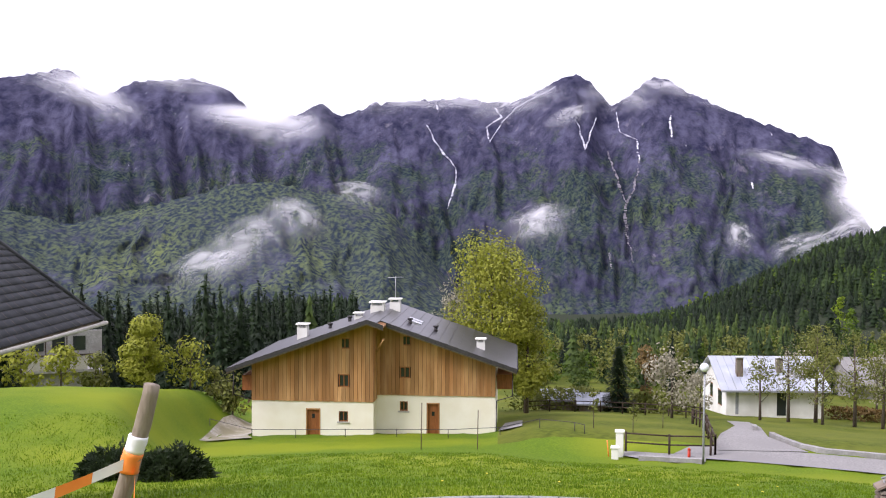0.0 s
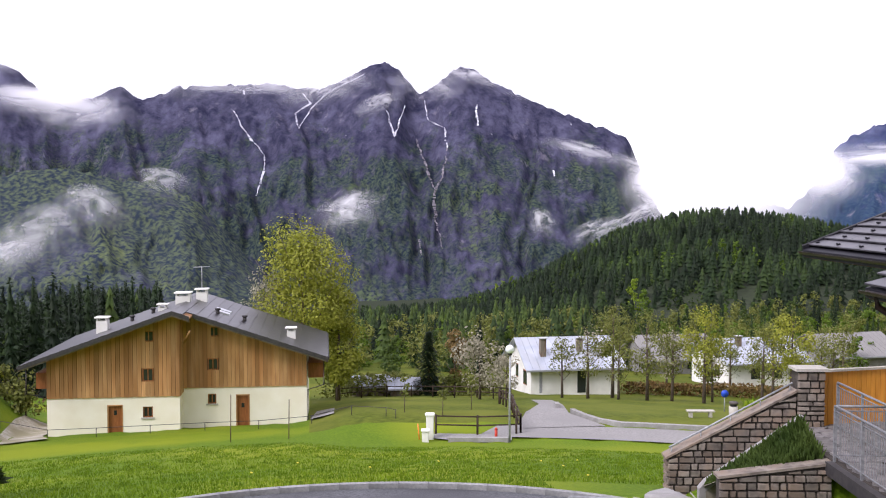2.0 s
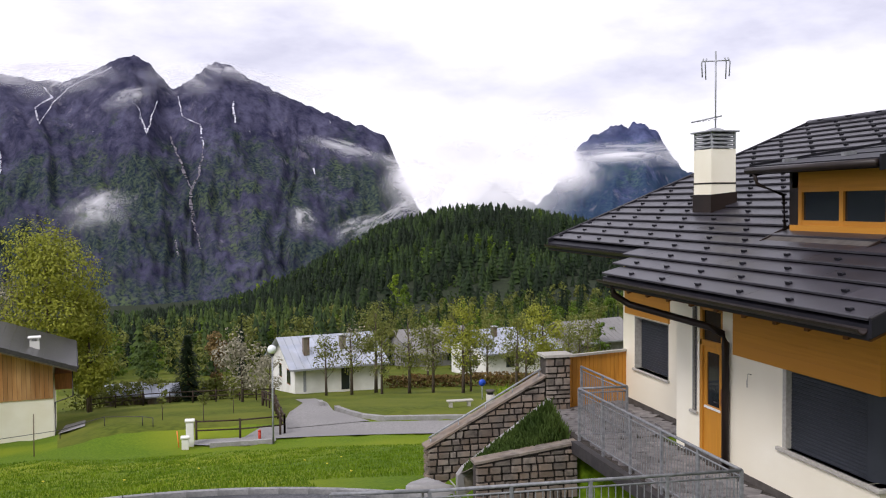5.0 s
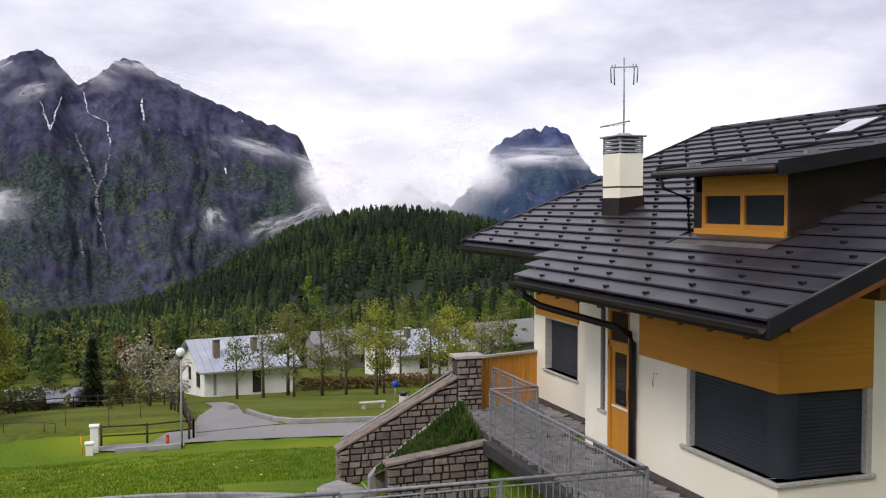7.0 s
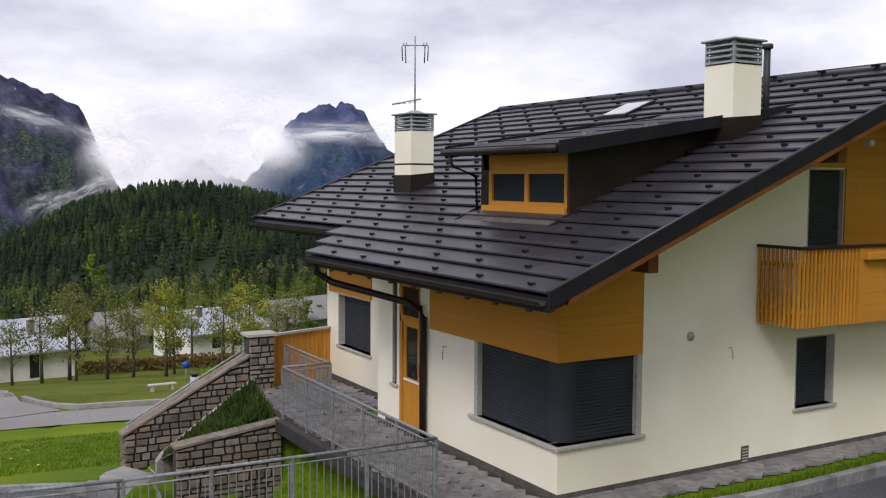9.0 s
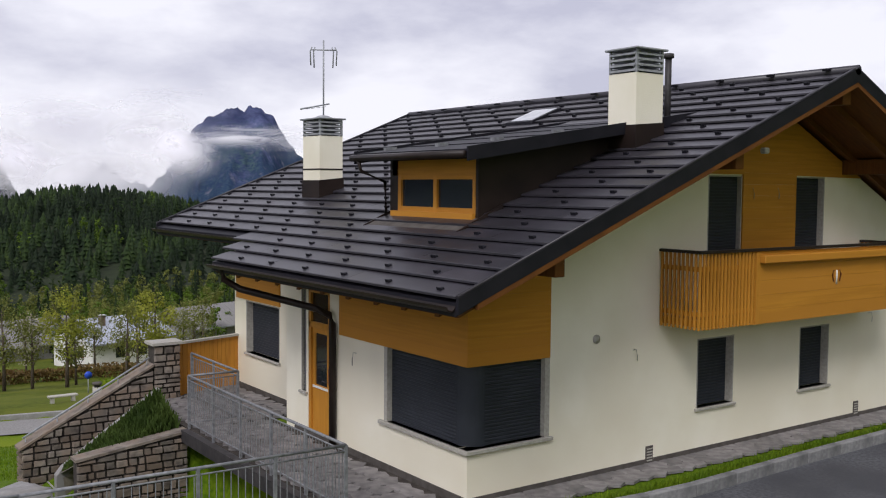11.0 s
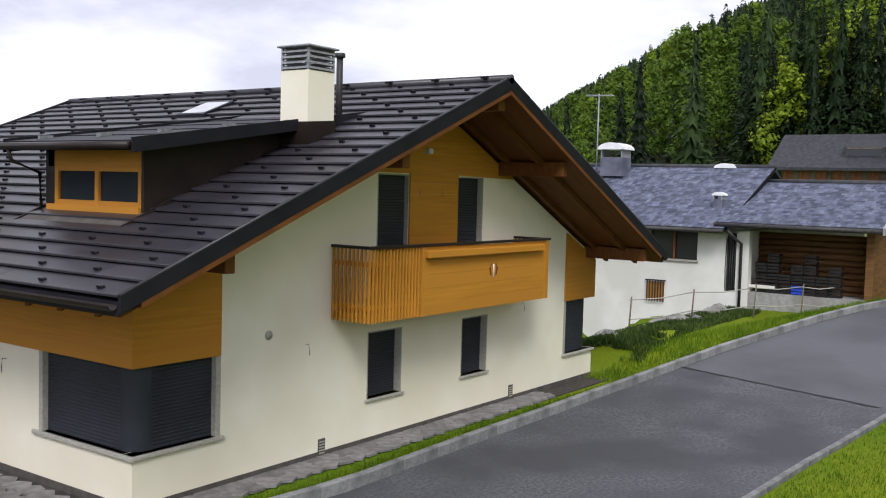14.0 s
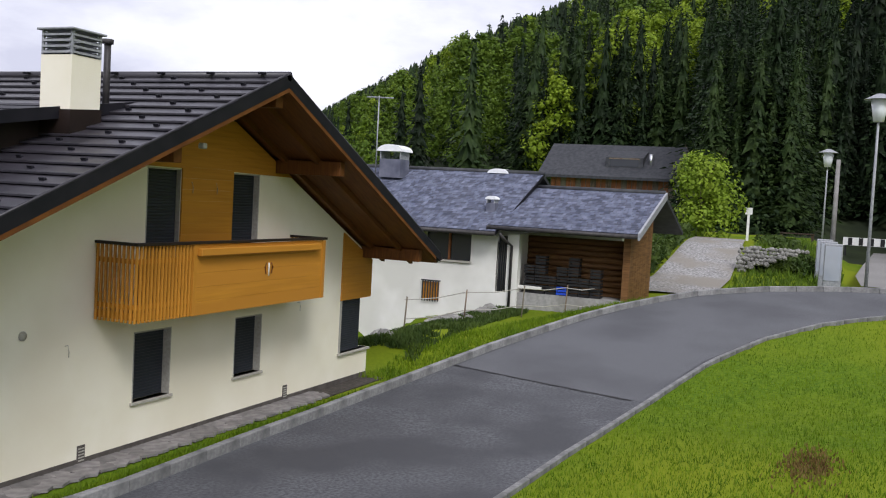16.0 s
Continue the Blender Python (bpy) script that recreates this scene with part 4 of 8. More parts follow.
for a, el, d0 in ((72.2, 4.6, 100), (73.6, 5.6, 100), (76.6, 6.6, 105), (77.6, 7.6, 110), (74.4, 4.0, 100), (71.0, 3.2, 100), (80.6, 10.0, 120), (81.2, 8.4, 110), (85.2, 8.2, 100), (85.8, 7.2, 95), (88.0, 11.0, 110), (89.6, 11.0, 100), (68.2, 9.2, 130), (70.8, 10.6, 140), (69.6, 9.8, 140), (72.2, 11.4, 150), (67.6, 7.0, 130), (82.2, 11.2, 130), (78.8, 9.4, 120), (75.2, 8.6, 120)):
    for q in range(3):
        spots.append(on_slope(a + 0.9 * (rng.rand() - 0.5) * q, el + 0.7 * (rng.rand() - 0.5) * q, d0, 420, 15))
X, Y = np.array(spots).T
k = clear(X, Y)
scatter("beech_wood", leaf_fine, X[k], Y[k], 13 + 5 * rng.rand(k.sum()), rng, BEECH, "bright green beeches standing out of the mountainside")
X, Y, A, D = polar(300, 72, 104, 62, 112, 0.7)
k = clear(X, Y)
scatter("spruce_wood", con_fine, X[k], Y[k], 12 + 7 * rng.rand(k.sum()), rng, [M["needle"], M["needle_far"]], "tall spruces standing over the road")
X, Y, A, D = polar(200, 70, 104, 62, 112, 0.7)
k = clear(X, Y)
scatter("larch_wood", con_fine, X[k], Y[k], 11 + 8 * rng.rand(k.sum()), rng, [M["needle_far"], M["needle_soft"]], "larches standing over the road", widen=1.1)
X, Y = 80 + 18 * rng.rand(90), 4.6 + 9 * rng.rand(90)
k = (Y / X < 0.145)
scatter("spruce_wood", con_fine, X[k], Y[k], 11 + 9 * rng.rand(k.sum()), rng, [M["needle"], M["needle_far"]], "tall spruces standing behind the drive", widen=1.1)
X, Y = 78 + 18 * rng.rand(40), 4.6 + 9 * rng.rand(40)
k = (Y / X < 0.142)
scatter("larch_wood", con_fine, X[k], Y[k], 9 + 8 * rng.rand(k.sum()), rng, [M["needle_far"], M["needle_soft"]], "soft larches standing behind the drive", widen=1.2)
X, Y = 93 + 60 * rng.rand(170), -34 + 50 * rng.rand(170)
k = clear(X, Y)
scatter("spruce_wood", con_full, X[k], Y[k], 15 + 8 * rng.rand(k.sum()), rng, [M["needle"], M["needle_far"]], "tall dark spruces closing the road's end")


# ---- single trees ----
def tree(x, y, h, leaf, leaves=900, size=0.2, rx=0.3, z0=0.25, lobes=12, label="", name="tree", trunk_r=None, blossom=None, group="", z=None, seed=0):
    rr = np.random.RandomState(seed + int(abs(x) * 13 + abs(y) * 7))
    t = thing(name, label, "tree", (x, y, gz(x, y) if z is None else z), group)
    r = trunk_r or 0.018 * h + 0.03
    bm = bmesh.new()
    top = (0.04 * h * (rr.rand() - 0.5), 0.04 * h * (rr.rand() - 0.5), h * 0.86)
    tube(bm, [(0, 0, -0.3), (0.01 * h * (rr.rand() - 0.5), 0, h * 0.3), (top[0] * 0.5, top[1] * 0.5, h * 0.6), top], r, 8, r * 0.15)
    part("trunk", bm, M["bark"], t, smooth=True)
    for i in range(9):
        k = 0.25 + 0.6 * i / 9
        a = i * 2.4 + rr.rand()
        L = rx * h * (0.95 - 0.55 * abs(k - 0.45))
        s = Vector((top[0] * k, top[1] * k, h * k))
        rod("limb", [s, s + Vector((math.cos(a) * L * 0.5, math.sin(a) * L * 0.5, L * 0.42)), s + Vector((math.cos(a) * L * 0.85, math.sin(a) * L * 0.85, L * 0.95))], r * 0.42 * (1.1 - k), M["bark"], t, sides=5, r1=r * 0.06)
    for mtl, cnt in ((leaf, leaves), (blossom, leaves // 3)):
        if mtl:
            v, f = leafy_tpl(rr, cnt, size / h, rx, z0, 1.0, lobes)
            fast("crown", v * h, f, M[mtl], t)
    return t


def spruce(x, y, h, label, name="spruce", z=None):
    rr = np.random.RandomState(int(abs(x) * 17 + abs(y) * 5))
    t = thing(name, label, "tree", (x, y, gz(x, y) if z is None else z))
    rod("trunk", [(0, 0, -0.2), (0, 0, h * 0.95)], 0.03 * h, M["bark"], t, r1=0.01)
    n = 3200
    k = rr.rand(n) ** 1.3
    a = rr.rand(n) * 6.28
    rad = (0.24 * (1 - k) ** 0.8 + 0.01) * (0.35 + 0.65 * rr.rand(n) ** 0.5) * (0.8 + 0.35 * np.sin(a * 5 + k * 40))
    p = np.stack([rad * np.cos(a), rad * np.sin(a), 0.06 + 0.93 * k - rad * 0.3], -1) * h
    out = np.stack([np.cos(a), np.sin(a), -0.35 + 0 * a], -1) * 0.055 * h
    side = np.stack([-np.sin(a), np.cos(a), 0 * a], -1) * 0.014 * h
    v = np.stack([p - side, p + side, p + out], 1).reshape(-1, 3)
    i = np.arange(n) * 3
    fast("crown", v, np.stack([i, i + 1, i + 2], 1), M["needle"], t)
    return t


tree(-13.8, 87, 16.2, "leaf_yellow", 17000, 0.13, 0.33, 0.04, 26, "tall broad tree in young yellow-green leaf behind the chalet", seed=1, trunk_r=0.3)
tree(-17.2, 88, 12.0, "blossom", 2600, 0.1, 0.24, 0.3, 18, "pale half-bare birch beside the tall tree", name="birch", seed=2)
tree(-10.6, 86.5, 10.5, "leaf_yellow", 8000, 0.13, 0.26, 0.02, 26, "fresh green tree standing beside the chalet", seed=3)
spruce(-2.7, 94, 6.4, "small dark spruce at the garden's end")
tree(2.0, 82, 5.8, "blossom", 1500, 0.13, 0.42, 0.2, 14, "fruit tree in pale blossom by the valley road", name="blossom_tree", seed=4)
tree(-0.2, 96, 6.5, "leaf_rust", 1200, 0.16, 0.25, 0.2, 10, "rust-tinted spring tree by the garden", seed=5)
tree(4.6, 88, 4.2, "blossom", 700, 0.12, 0.36, 0.25, 9, "small fruit tree in pale blossom", name="blossom_tree", seed=8)
for i, (tx, ty, th, lf, nl) in enumerate([(10.0, 91.4, 6.2, "leaf_thin", 420), (12.4, 91.2, 7.6, "leaf_thin", 420), (14.9, 88.8, 6.0, "leaf_thin", 260), (15.4, 95.5, 9.3, "leaf_thin", 1500), (17.8, 90.3, 8.3, "leaf_thin", 900), (20.0, 89.8, 7.4, "leaf_thin", 500),
                                            (22.3, 87.2, 8.6, "leaf_yellow", 1300), (26.5, 84, 7.2, "leaf_thin", 420), (28.6, 83, 8.6, "leaf_yellow", 1500), (24.3, 92, 6.0, "leaf_thin", 500), (32.5, 84, 6.5, "leaf_thin", 500), (31, 95, 8, "leaf_thin", 1000), (37, 93, 8, "leaf_thin", 800), (27, 104, 6.5, "leaf_thin", 600), (30.5, 108, 7, "leaf_thin", 600), (34.5, 109, 7, "leaf_thin", 500), (38.5, 110, 6.5, "leaf_thin", 600), (42, 112, 7, "leaf_thin", 600), (23, 106, 6.5, "leaf_thin", 500)]):
    tree(tx, ty, th, lf, int(nl * 1.9), 0.105, 0.26, 0.24, 15, "slender spring tree on the green by the white house", group="trees on the green", seed=i, blossom="blossom" if i in (1, 5) else None)
for i, (tx, ty) in enumerate([(-3.2, 60), (1.0, 63), (-0.8, 58.5)]):
    tree(tx, ty, 2.3, "leaf_thin", 90, 0.1, 0.2, 0.4, 5, "young thin sapling in the garden", name="sapling", group="garden saplings", seed=30 + i, trunk_r=0.03)
tree(-36.7, 66, 5.4, "leaf_yellow", 6000, 0.13, 0.34, 0.0, 26, "rounded young tree in yellow-green leaf at the meadow's edge", seed=41)
for i, (tx, ty, th) in enumerate([(-41, 62, 2.8), (-39.5, 64, 2.5), (-43.5, 61, 3.0), (-45, 58.5, 2.6), (-34, 68, 3.6), (-31, 69, 3.0), (-47.5, 57, 3.6), (-33, 70, 2.4)]):
    tree(tx, ty, th, "leaf_thin" if i % 2 else "leaf_yellow", 700, 0.15, 0.55, 0.0, 12, "loose hedge shrub at the meadow's edge", name="shrub", group="hedge shrubs", seed=50 + i)
tree(-29.5, 72, 4.6, "leaf_rust", 500, 0.16, 0.34, 0.15, 9, "rust-tinted shrub beside the chalet", name="shrub", seed=61)


def hedge_row(pts, w, h, n, mtl, label, seed):
    rr = np.random.RandomState(seed)
    p = np.array(pts, float)
    t = rr.rand(n) * (len(p) - 1)
    i = np.minimum(t.astype(int), len(p) - 2)
    q = p[i] + (p[i + 1] - p[i]) * (t - i)[:, None]
    x, y = q[:, 0] + (rr.rand(n) - 0.5) * w, q[:, 1] + (rr.rand(n) - 0.5) * w
    bump = 0.6 + 0.5 * fbm(x / 1.5, y / 1.5, seed, 3)
    c = np.stack([x, y, ground_z(x, y) + h * bump * rr.rand(n) ** 0.7], -1)
    a, b = rr.randn(n, 3) * 0.1, rr.randn(n, 3) * 0.07
    v = np.stack([c - a, c + b, c + a, c - b], 1).reshape(-1, 3)
    k = np.arange(n) * 4
    return tagged(fast("hedge", v, np.concatenate([np.stack([k, k + 1, k + 2], 1), np.stack([k, k + 2, k + 3], 1)]), M[mtl]), label, "hedge", kind="stuff")


hedge_row([(18, 103), (26, 102), (36, 100), (46, 98)], 1.6, 1.5, 6000, "leaf_rust", "brownish spring hedge behind the green", 5)
hedge_row([(-12, 92), (-4, 97), (4, 95)], 3.0, 2.4, 6000, "leaf_thin", "loose shrubs at the garden's end", 6)


def juniper(x, y, w, h):
    t = thing("juniper_bush", "dark spreading juniper bush on the meadow", "bush", (x, y, gz(x, y)), "juniper bushes")
    rr = np.random.RandomState(int(abs(x) * 10))
    n = 5200
    p = rr.randn(n, 3)
    p /= np.linalg.norm(p, axis=1)[:, None]
    p[:, 2] = np.abs(p[:, 2])
    a = np.arctan2(p[:, 1], p[:, 0])
    q = (0.55 + 0.45 * rr.rand(n, 1) ** 0.4) * (0.8 + 0.2 * np.sin(a * 4 + 1) + 0.12 * np.sin(a * 9))[:, None]
    c = p * q * [w / 2, w / 2, h]
    d = (p * [1, 1, 0.7] + 0.5 * rr.randn(n, 3)) * 0.13
    s = np.cross(d, rr.randn(n, 3)) * 0.2
    v = np.stack([c - s, c + s, c + d], 1).reshape(-1, 3)
    i = np.arange(n) * 3
    fast("foliage", v, np.stack([i, i + 1, i + 2], 1), M["shrub"], t)
    for k in range(5):
        rod("stem", [(0, 0, -0.1), (math.cos(k * 1.3) * w * 0.2, math.sin(k * 1.3) * w * 0.2, h * 0.6)], 0.03, M["bark"], t, sides=5, r1=0.01)
    return t


juniper(-15.9, 26.9, 2.5, 1.0)
juniper(-13.9, 26.6, 2.3, 1.05)


# ---- the villa: gable to the road, eaves side to the terrace ----
GX0, GX1, GY, VY1 = 8.81, 22.9, 11.3, 21.6       # gable corners, gable plane, far end
RX, RZ = 15.75, 2.04                              # ridge
EX0, EZ0, EX1, EZ1 = 7.3, -1.40, 23.3, -1.47      # eaves, left and right
FLOOR = -4.69
SL, SR = (RZ - EZ0) / (RX - EX0), (RZ - EZ1) / (EX1 - RX)


def roof_l(x):
    return EZ0 + SL * (x - EX0)


def roof_r(x):
    return RZ - SR * (x - RX)


def roof_z(x):
    return roof_l(x) if x < RX else roof_r(x)


villa = thing("villa", "cream plaster villa with honey larch panels and dark metal roof", "house", (0, 0, 0))


def wall_with_holes(name, axis, plane, thick, u0, u1, z0, topf, holes, material, parent):
    """A wall of vertical slices with rectangular openings cut right through; axis: the way it runs (0: x, 1: y)."""
    cuts = sorted({u0, u1, *[h[0] for h in holes], *[h[1] for h in holes], *([RX] if axis == 0 and u0 < RX < u1 else [])})
    bm = bmesh.new()
    for a, b in zip(cuts, cuts[1:]):
        hs = sorted([h for h in holes if h[0] < (a + b) / 2 < h[1]], key=lambda h: h[2])
        lo = z0
        spans = []
        for h in hs:
            if h[2] > lo:
                spans.append((lo, lo, h[2], h[2]))
            lo = h[3]
        spans.append((lo, lo, topf(a), topf(b)))
        for (l0, l1, t0, t1) in spans:
            prism(bm, [(a, l0), (b, l1), (b, t1), (a, t0)], 1 - axis, plane, plane + thick)
    bmesh.ops.remove_doubles(bm, verts=bm.verts, dist=0.0005)
    return part(name, bm, material, parent)


under = 0.34
G_HOLES = [(GX0, 10.42, -3.9, -2.64), (13.92, 14.94, -3.9, -2.65), (16.95, 17.93, -3.9, -2.67), (14.11, 15.05, -2.2, 0.27), (16.65, 17.62, -2.2, 0.27), (21.36, GX1, -3.98, -2.66)]
wall_with_holes("gable_wall", 0, GY, 0.36, GX0, GX1, -4.9, lambda x: roof_z(x) - under, G_HOLES, M["plaster"], villa)
F_HOLES = [(GY, 13.62, -3.9, -2.64), (15.5, 16.35, -4.69, -1.9), (16.42, 16.62, -3.9, -1.9)]
wall_with_holes("front_wall", 1, GX0, 0.36, GY + 0.36, 16.9, -4.9, lambda y: roof_l(GX0) - under, [(GY + 0.36, 13.62, -3.9, -2.64), *F_HOLES[1:]], M["plaster"], villa)
wall_with_holes("recessed_wall", 1, 9.6, 0.36, 17.26, VY1, -4.9, lambda y: roof_l(9.6) - under, [(19.2, 20.95, -3.86, -2.64)], M["plaster"], villa)
bx("return_wall", GX0, 9.96, 16.9, 17.26, -4.9, roof_l(GX0) - under, M["plaster"], villa)
bm = bmesh.new()
prism(bm, [(9.96, -4.9), (GX1, -4.9), (GX1, roof_r(GX1) - under), (RX, RZ - under), (9.96, roof_l(9.96) - under)], 1, VY1 - 0.36, VY1)
part("far_gable_wall", bm, M["plaster"], villa)
bx("side_wall", GX1 - 0.36, GX1, GY + 0.36, VY1 - 0.36, -4.9, roof_r(GX1) - under, M["plaster"], villa)
bx("basement_wall", GX0, GX1, GY + 0.02, VY1, -7.6, -4.9, M["plaster"], villa)
# dark strip along the foot of the walls
bx("plinth", GX0 - 0.012, GX1, GY - 0.012, GY, -4.82, -4.62, M["plinth"], villa)
bx("plinth", GX0 - 0.012, GX0, GY, 16.9, -4.82, -4.62, M["plinth"], villa)
bx("plinth", 9.588, 9.6, 17.26, VY1, -4.82, -4.62, M["plinth"], villa)


def shutter(name_parent, axis, plane, u0, u1, z0, z1, label="closed anthracite roller shutter"):
    """A closed roller shutter of narrow slats between guide rails; it faces -x (axis 1) or -y (axis 0)."""
    bm = bmesh.new()
    n = max(2, int(round((z1 - z0) / 0.055)))
    h = (z1 - z0) / n
    prof = []
    for i in range(n):
        za = z0 + i * h
        prof += [(0.0, za), (-0.012, za + 0.2 * h), (-0.012, za + 0.75 * h), (0.0, za + h)]
    lo = [bm.verts.new((u0, plane + p[0], p[1]) if axis == 0 else (plane + p[0], u0, p[1])) for p in prof]
    hi = [bm.verts.new((u1, plane + p[0], p[1]) if axis == 0 else (plane + p[0], u1, p[1])) for p in prof]
    for i in range(len(prof) - 1):
        bm.faces.new((lo[i], hi[i], hi[i + 1], lo[i + 1]))
    back = [bm.verts.new((u, plane + 0.03, z) if axis == 0 else (plane + 0.03, u, z)) for u, z in ((u0, z0), (u1, z0), (u1, z1), (u0, z1))]
    bm.faces.new(back)
    bmesh.ops.recalc_face_normals(bm, faces=bm.faces)
    return part("shutter", bm, M["shutter"], name_parent, label)


def window_unit(axis, plane, u0, u1, z0, z1, sill=True, depth=0.17, over=0.05):
    """Opening lined in grey, a closed shutter set back in it and a stone sill."""
    w = new("window")
    w.parent = villa
    w["label"] = "window behind a closed anthracite roller shutter"
    shutter(w, axis, plane + depth, u0, u1, z0, z1)
    t = 0.025
    for name, a, b, c, d in (("reveal", u0, u0 + t, z0, z1), ("reveal", u1 - t, u1, z0, z1), ("lintel", u0, u1, z1 - t, z1)):
        bxx = (a, b, plane - 0.004, plane + depth) if axis == 0 else (plane - 0.004, plane + depth, a, b)
        bx(name, *bxx, c, d, M["sill"], w)
    bxx = (u0 + t, u1 - t, plane + depth + 0.12, plane + depth + 0.14) if axis == 0 else (plane + depth + 0.12, plane + depth + 0.14, u0 + t, u1 - t)
    bx("glass_pane", *bxx, z0, z1 - t, M["glass"], w)
    if sill:
        bxx = (u0 - over, u1 + over, plane - 0.05, plane + depth) if axis == 0 else (plane - 0.05, plane + depth, u0 - over, u1 + over)
        bx("sill", *bxx, z0 - 0.05, z0, M["sill"], w, bev=0.006)
    return w


window_unit(0, GY, 13.92, 14.94, -3.9, -2.65)
window_unit(0, GY, 16.95, 17.93, -3.9, -2.67)
window_unit(0, GY, 14.11, 15.05, -2.2, 0.27, sill=False, depth=0.1)
window_unit(0, GY, 16.65, 17.62, -2.2, 0.27, sill=False, depth=0.14)
window_unit(1, 9.6, 19.2, 20.95, -3.86, -2.64)
window_unit(1, GX0, 16.42, 16.62, -3.9, -1.9, depth=0.06)


# corner window, turned round the corner with a rounded shutter post
def corner_window(x_in, sx, y_in, z0, z1):
    w = new("window")
    w.parent = villa
    w["label"] = "corner window behind closed anthracite shutters"
    c = GX0 if sx > 0 else GX1
    d = 0.1
    a, b = sorted((c + sx * 0.4, x_in))
    shutter(w, 0, GY + d, a, b, z0, z1)
    if sx > 0:
        shutter(w, 1, c + d, GY + 0.4, y_in, z0, z1)
    bm = bmesh.new()
    arc = [(c + sx * (0.4 - 0.31 * math.sin(q)), GY + 0.4 - 0.31 * math.cos(q)) for q in (i * math.pi / 24 for i in range(13))]
    arc += [(c + sx * 0.4, GY + 0.4)]
    prism(bm, arc, 2, z0, z1)
    part("corner_post", bm, M["shutter"], w, "rounded anthracite corner post", smooth=False)
    t = 0.1
    a, b = sorted((x_in - sx * t, x_in))
    bx("reveal", a, b, GY - 0.006, GY + 0.14, z0, z1, M["sill"], w)
    a, b = sorted((c - sx * 0.06, x_in + sx * 0.05))
    bx("sill", a, b, GY - 0.06, GY + 0.22, z0 - 0.06, z0, M["sill"], w, bev=0.008)
    if sx > 0:
        bx("reveal", c - 0.006, c + 0.14, y_in - t, y_in, z0, z1, M["sill"], w)
        bx("sill", c - 0.06, c + 0.22, GY + 0.22, y_in + 0.12, z0 - 0.06, z0, M["sill"], w, bev=0.008)
    bx("core", min(c + sx * 0.24, x_in), max(c + sx * 0.24, x_in), GY + 0.25, GY + 0.3, z0, z1, M["black"], w)
    return w


corner_window(10.42, 1, 13.62, -3.9, -2.64)
corner_window(21.36, -1, 0, -3.98, -2.66)


# honey boards over the windows
def board_panel(axis, plane, u0, u1, z0, topf, n=1, name="wood_panel"):
    h = 0.21
    lo = z0
    top = max(topf(u0), topf(u1))
    while lo < top - 0.02:
        hi = min(lo + h, top)
        bm = bmesh.new()
        def clip(u, z):
            return min(z, topf(u))
        pts = [(u0, clip(u0, lo)), (u1, clip(u1, lo)), (u1, clip(u1, hi - 0.0015)), (u0, clip(u0, hi - 0.0015))]
        prism(bm, pts, 1 - axis, plane - 0.035, plane + 0.0)
        bmesh.ops.remove_doubles(bm, verts=bm.verts, dist=0.0005)
        part("board", bm, M["honey_wood_h"], panel_parent)
        lo = hi


panel_parent = new("wood_panel")
panel_parent.parent = villa
panel_parent["label"] = "honey-coloured larch boarding"
board_panel(0, GY, GX0 - 0.035, 10.4, -2.64, lambda x: roof_z(x) - under - 0.06)
board_panel(1, GX0, GY, 15.1, -2.64, lambda y: roof_l(GX0) - under)
board_panel(0, GY, 21.36, GX1 + 0.03, -2.66, lambda x: roof_z(x) - under - 0.06)
board_panel(1, 9.6, 19.15, 21.45, -2.62, lambda y: -1.5)
board_panel(0, GY, 15.05, 16.65, -2.2, lambda x: roof_z(x) - under)
board_panel(0, GY, 13.6, 15.05, 0.29, lambda x: roof_z(x) - under)
board_panel(0, GY, 16.65, 18.85, 0.29, lambda x: roof_z(x) - under)

# front door with glazed leaf and transom
door = new("front_door")
door.parent = villa
door["label"] = "closed honey wood front door with glazed upper half"
dy0, dy1 = 15.5, 16.35
for a, b, c, d in ((dy0, dy0 + 0.09, FLOOR, -1.9), (dy1 - 0.09, dy1, FLOOR, -1.9), (dy0, dy1, -2.64, -2.53), (dy0, dy1, -1.98, -1.9)):
    bx("door_frame", GX0 + 0.01, GX0 + 0.13, a, b, c, d, M["honey_wood"], door, bev=0.006)
bx("transom_pane", GX0 + 0.06, GX0 + 0.08, dy0 + 0.09, dy1 - 0.09, -2.53, -1.98, M["glass"], door)
leaf = bx("leaf", GX0 + 0.05, GX0 + 0.11, dy0 + 0.09, dy1 - 0.09, FLOOR + 0.02, -3.72, M["honey_wood"], door)
bx("leaf_stile", GX0 + 0.05, GX0 + 0.11, dy0 + 0.09, dy0 + 0.2, -3.72, -2.64, M["honey_wood"], door)
bx("leaf_stile", GX0 + 0.05, GX0 + 0.11, dy1 - 0.2, dy1 - 0.09, -3.72, -2.64, M["honey_wood"], door)
bx("leaf_rail", GX0 + 0.05, GX0 + 0.11, dy0 + 0.2, dy1 - 0.2, -2.74, -2.64, M["honey_wood"], door)
bx("leaf_rail", GX0 + 0.03, GX0 + 0.06, dy0 + 0.12, dy1 - 0.12, -3.78, -3.74, M["white_paint"], door)
bx("door_pane", GX0 + 0.07, GX0 + 0.09, dy0 + 0.2, dy1 - 0.2, -3.72, -2.74, M["glass"], door)
rod("door_handle", [(GX0 + 0.05, dy0 + 0.15, -3.6), (GX0 - 0.01, dy0 + 0.15, -3.6), (GX0 - 0.01, dy0 + 0.28, -3.6)], 0.012, M["dark_steel"], door)
bx("letter_box", GX0 - 0.09, GX0 - 0.002, 15.28, 15.42, -3.6, -3.3, M["door_wood"], villa, "small reddish letter box", bev=0.01)

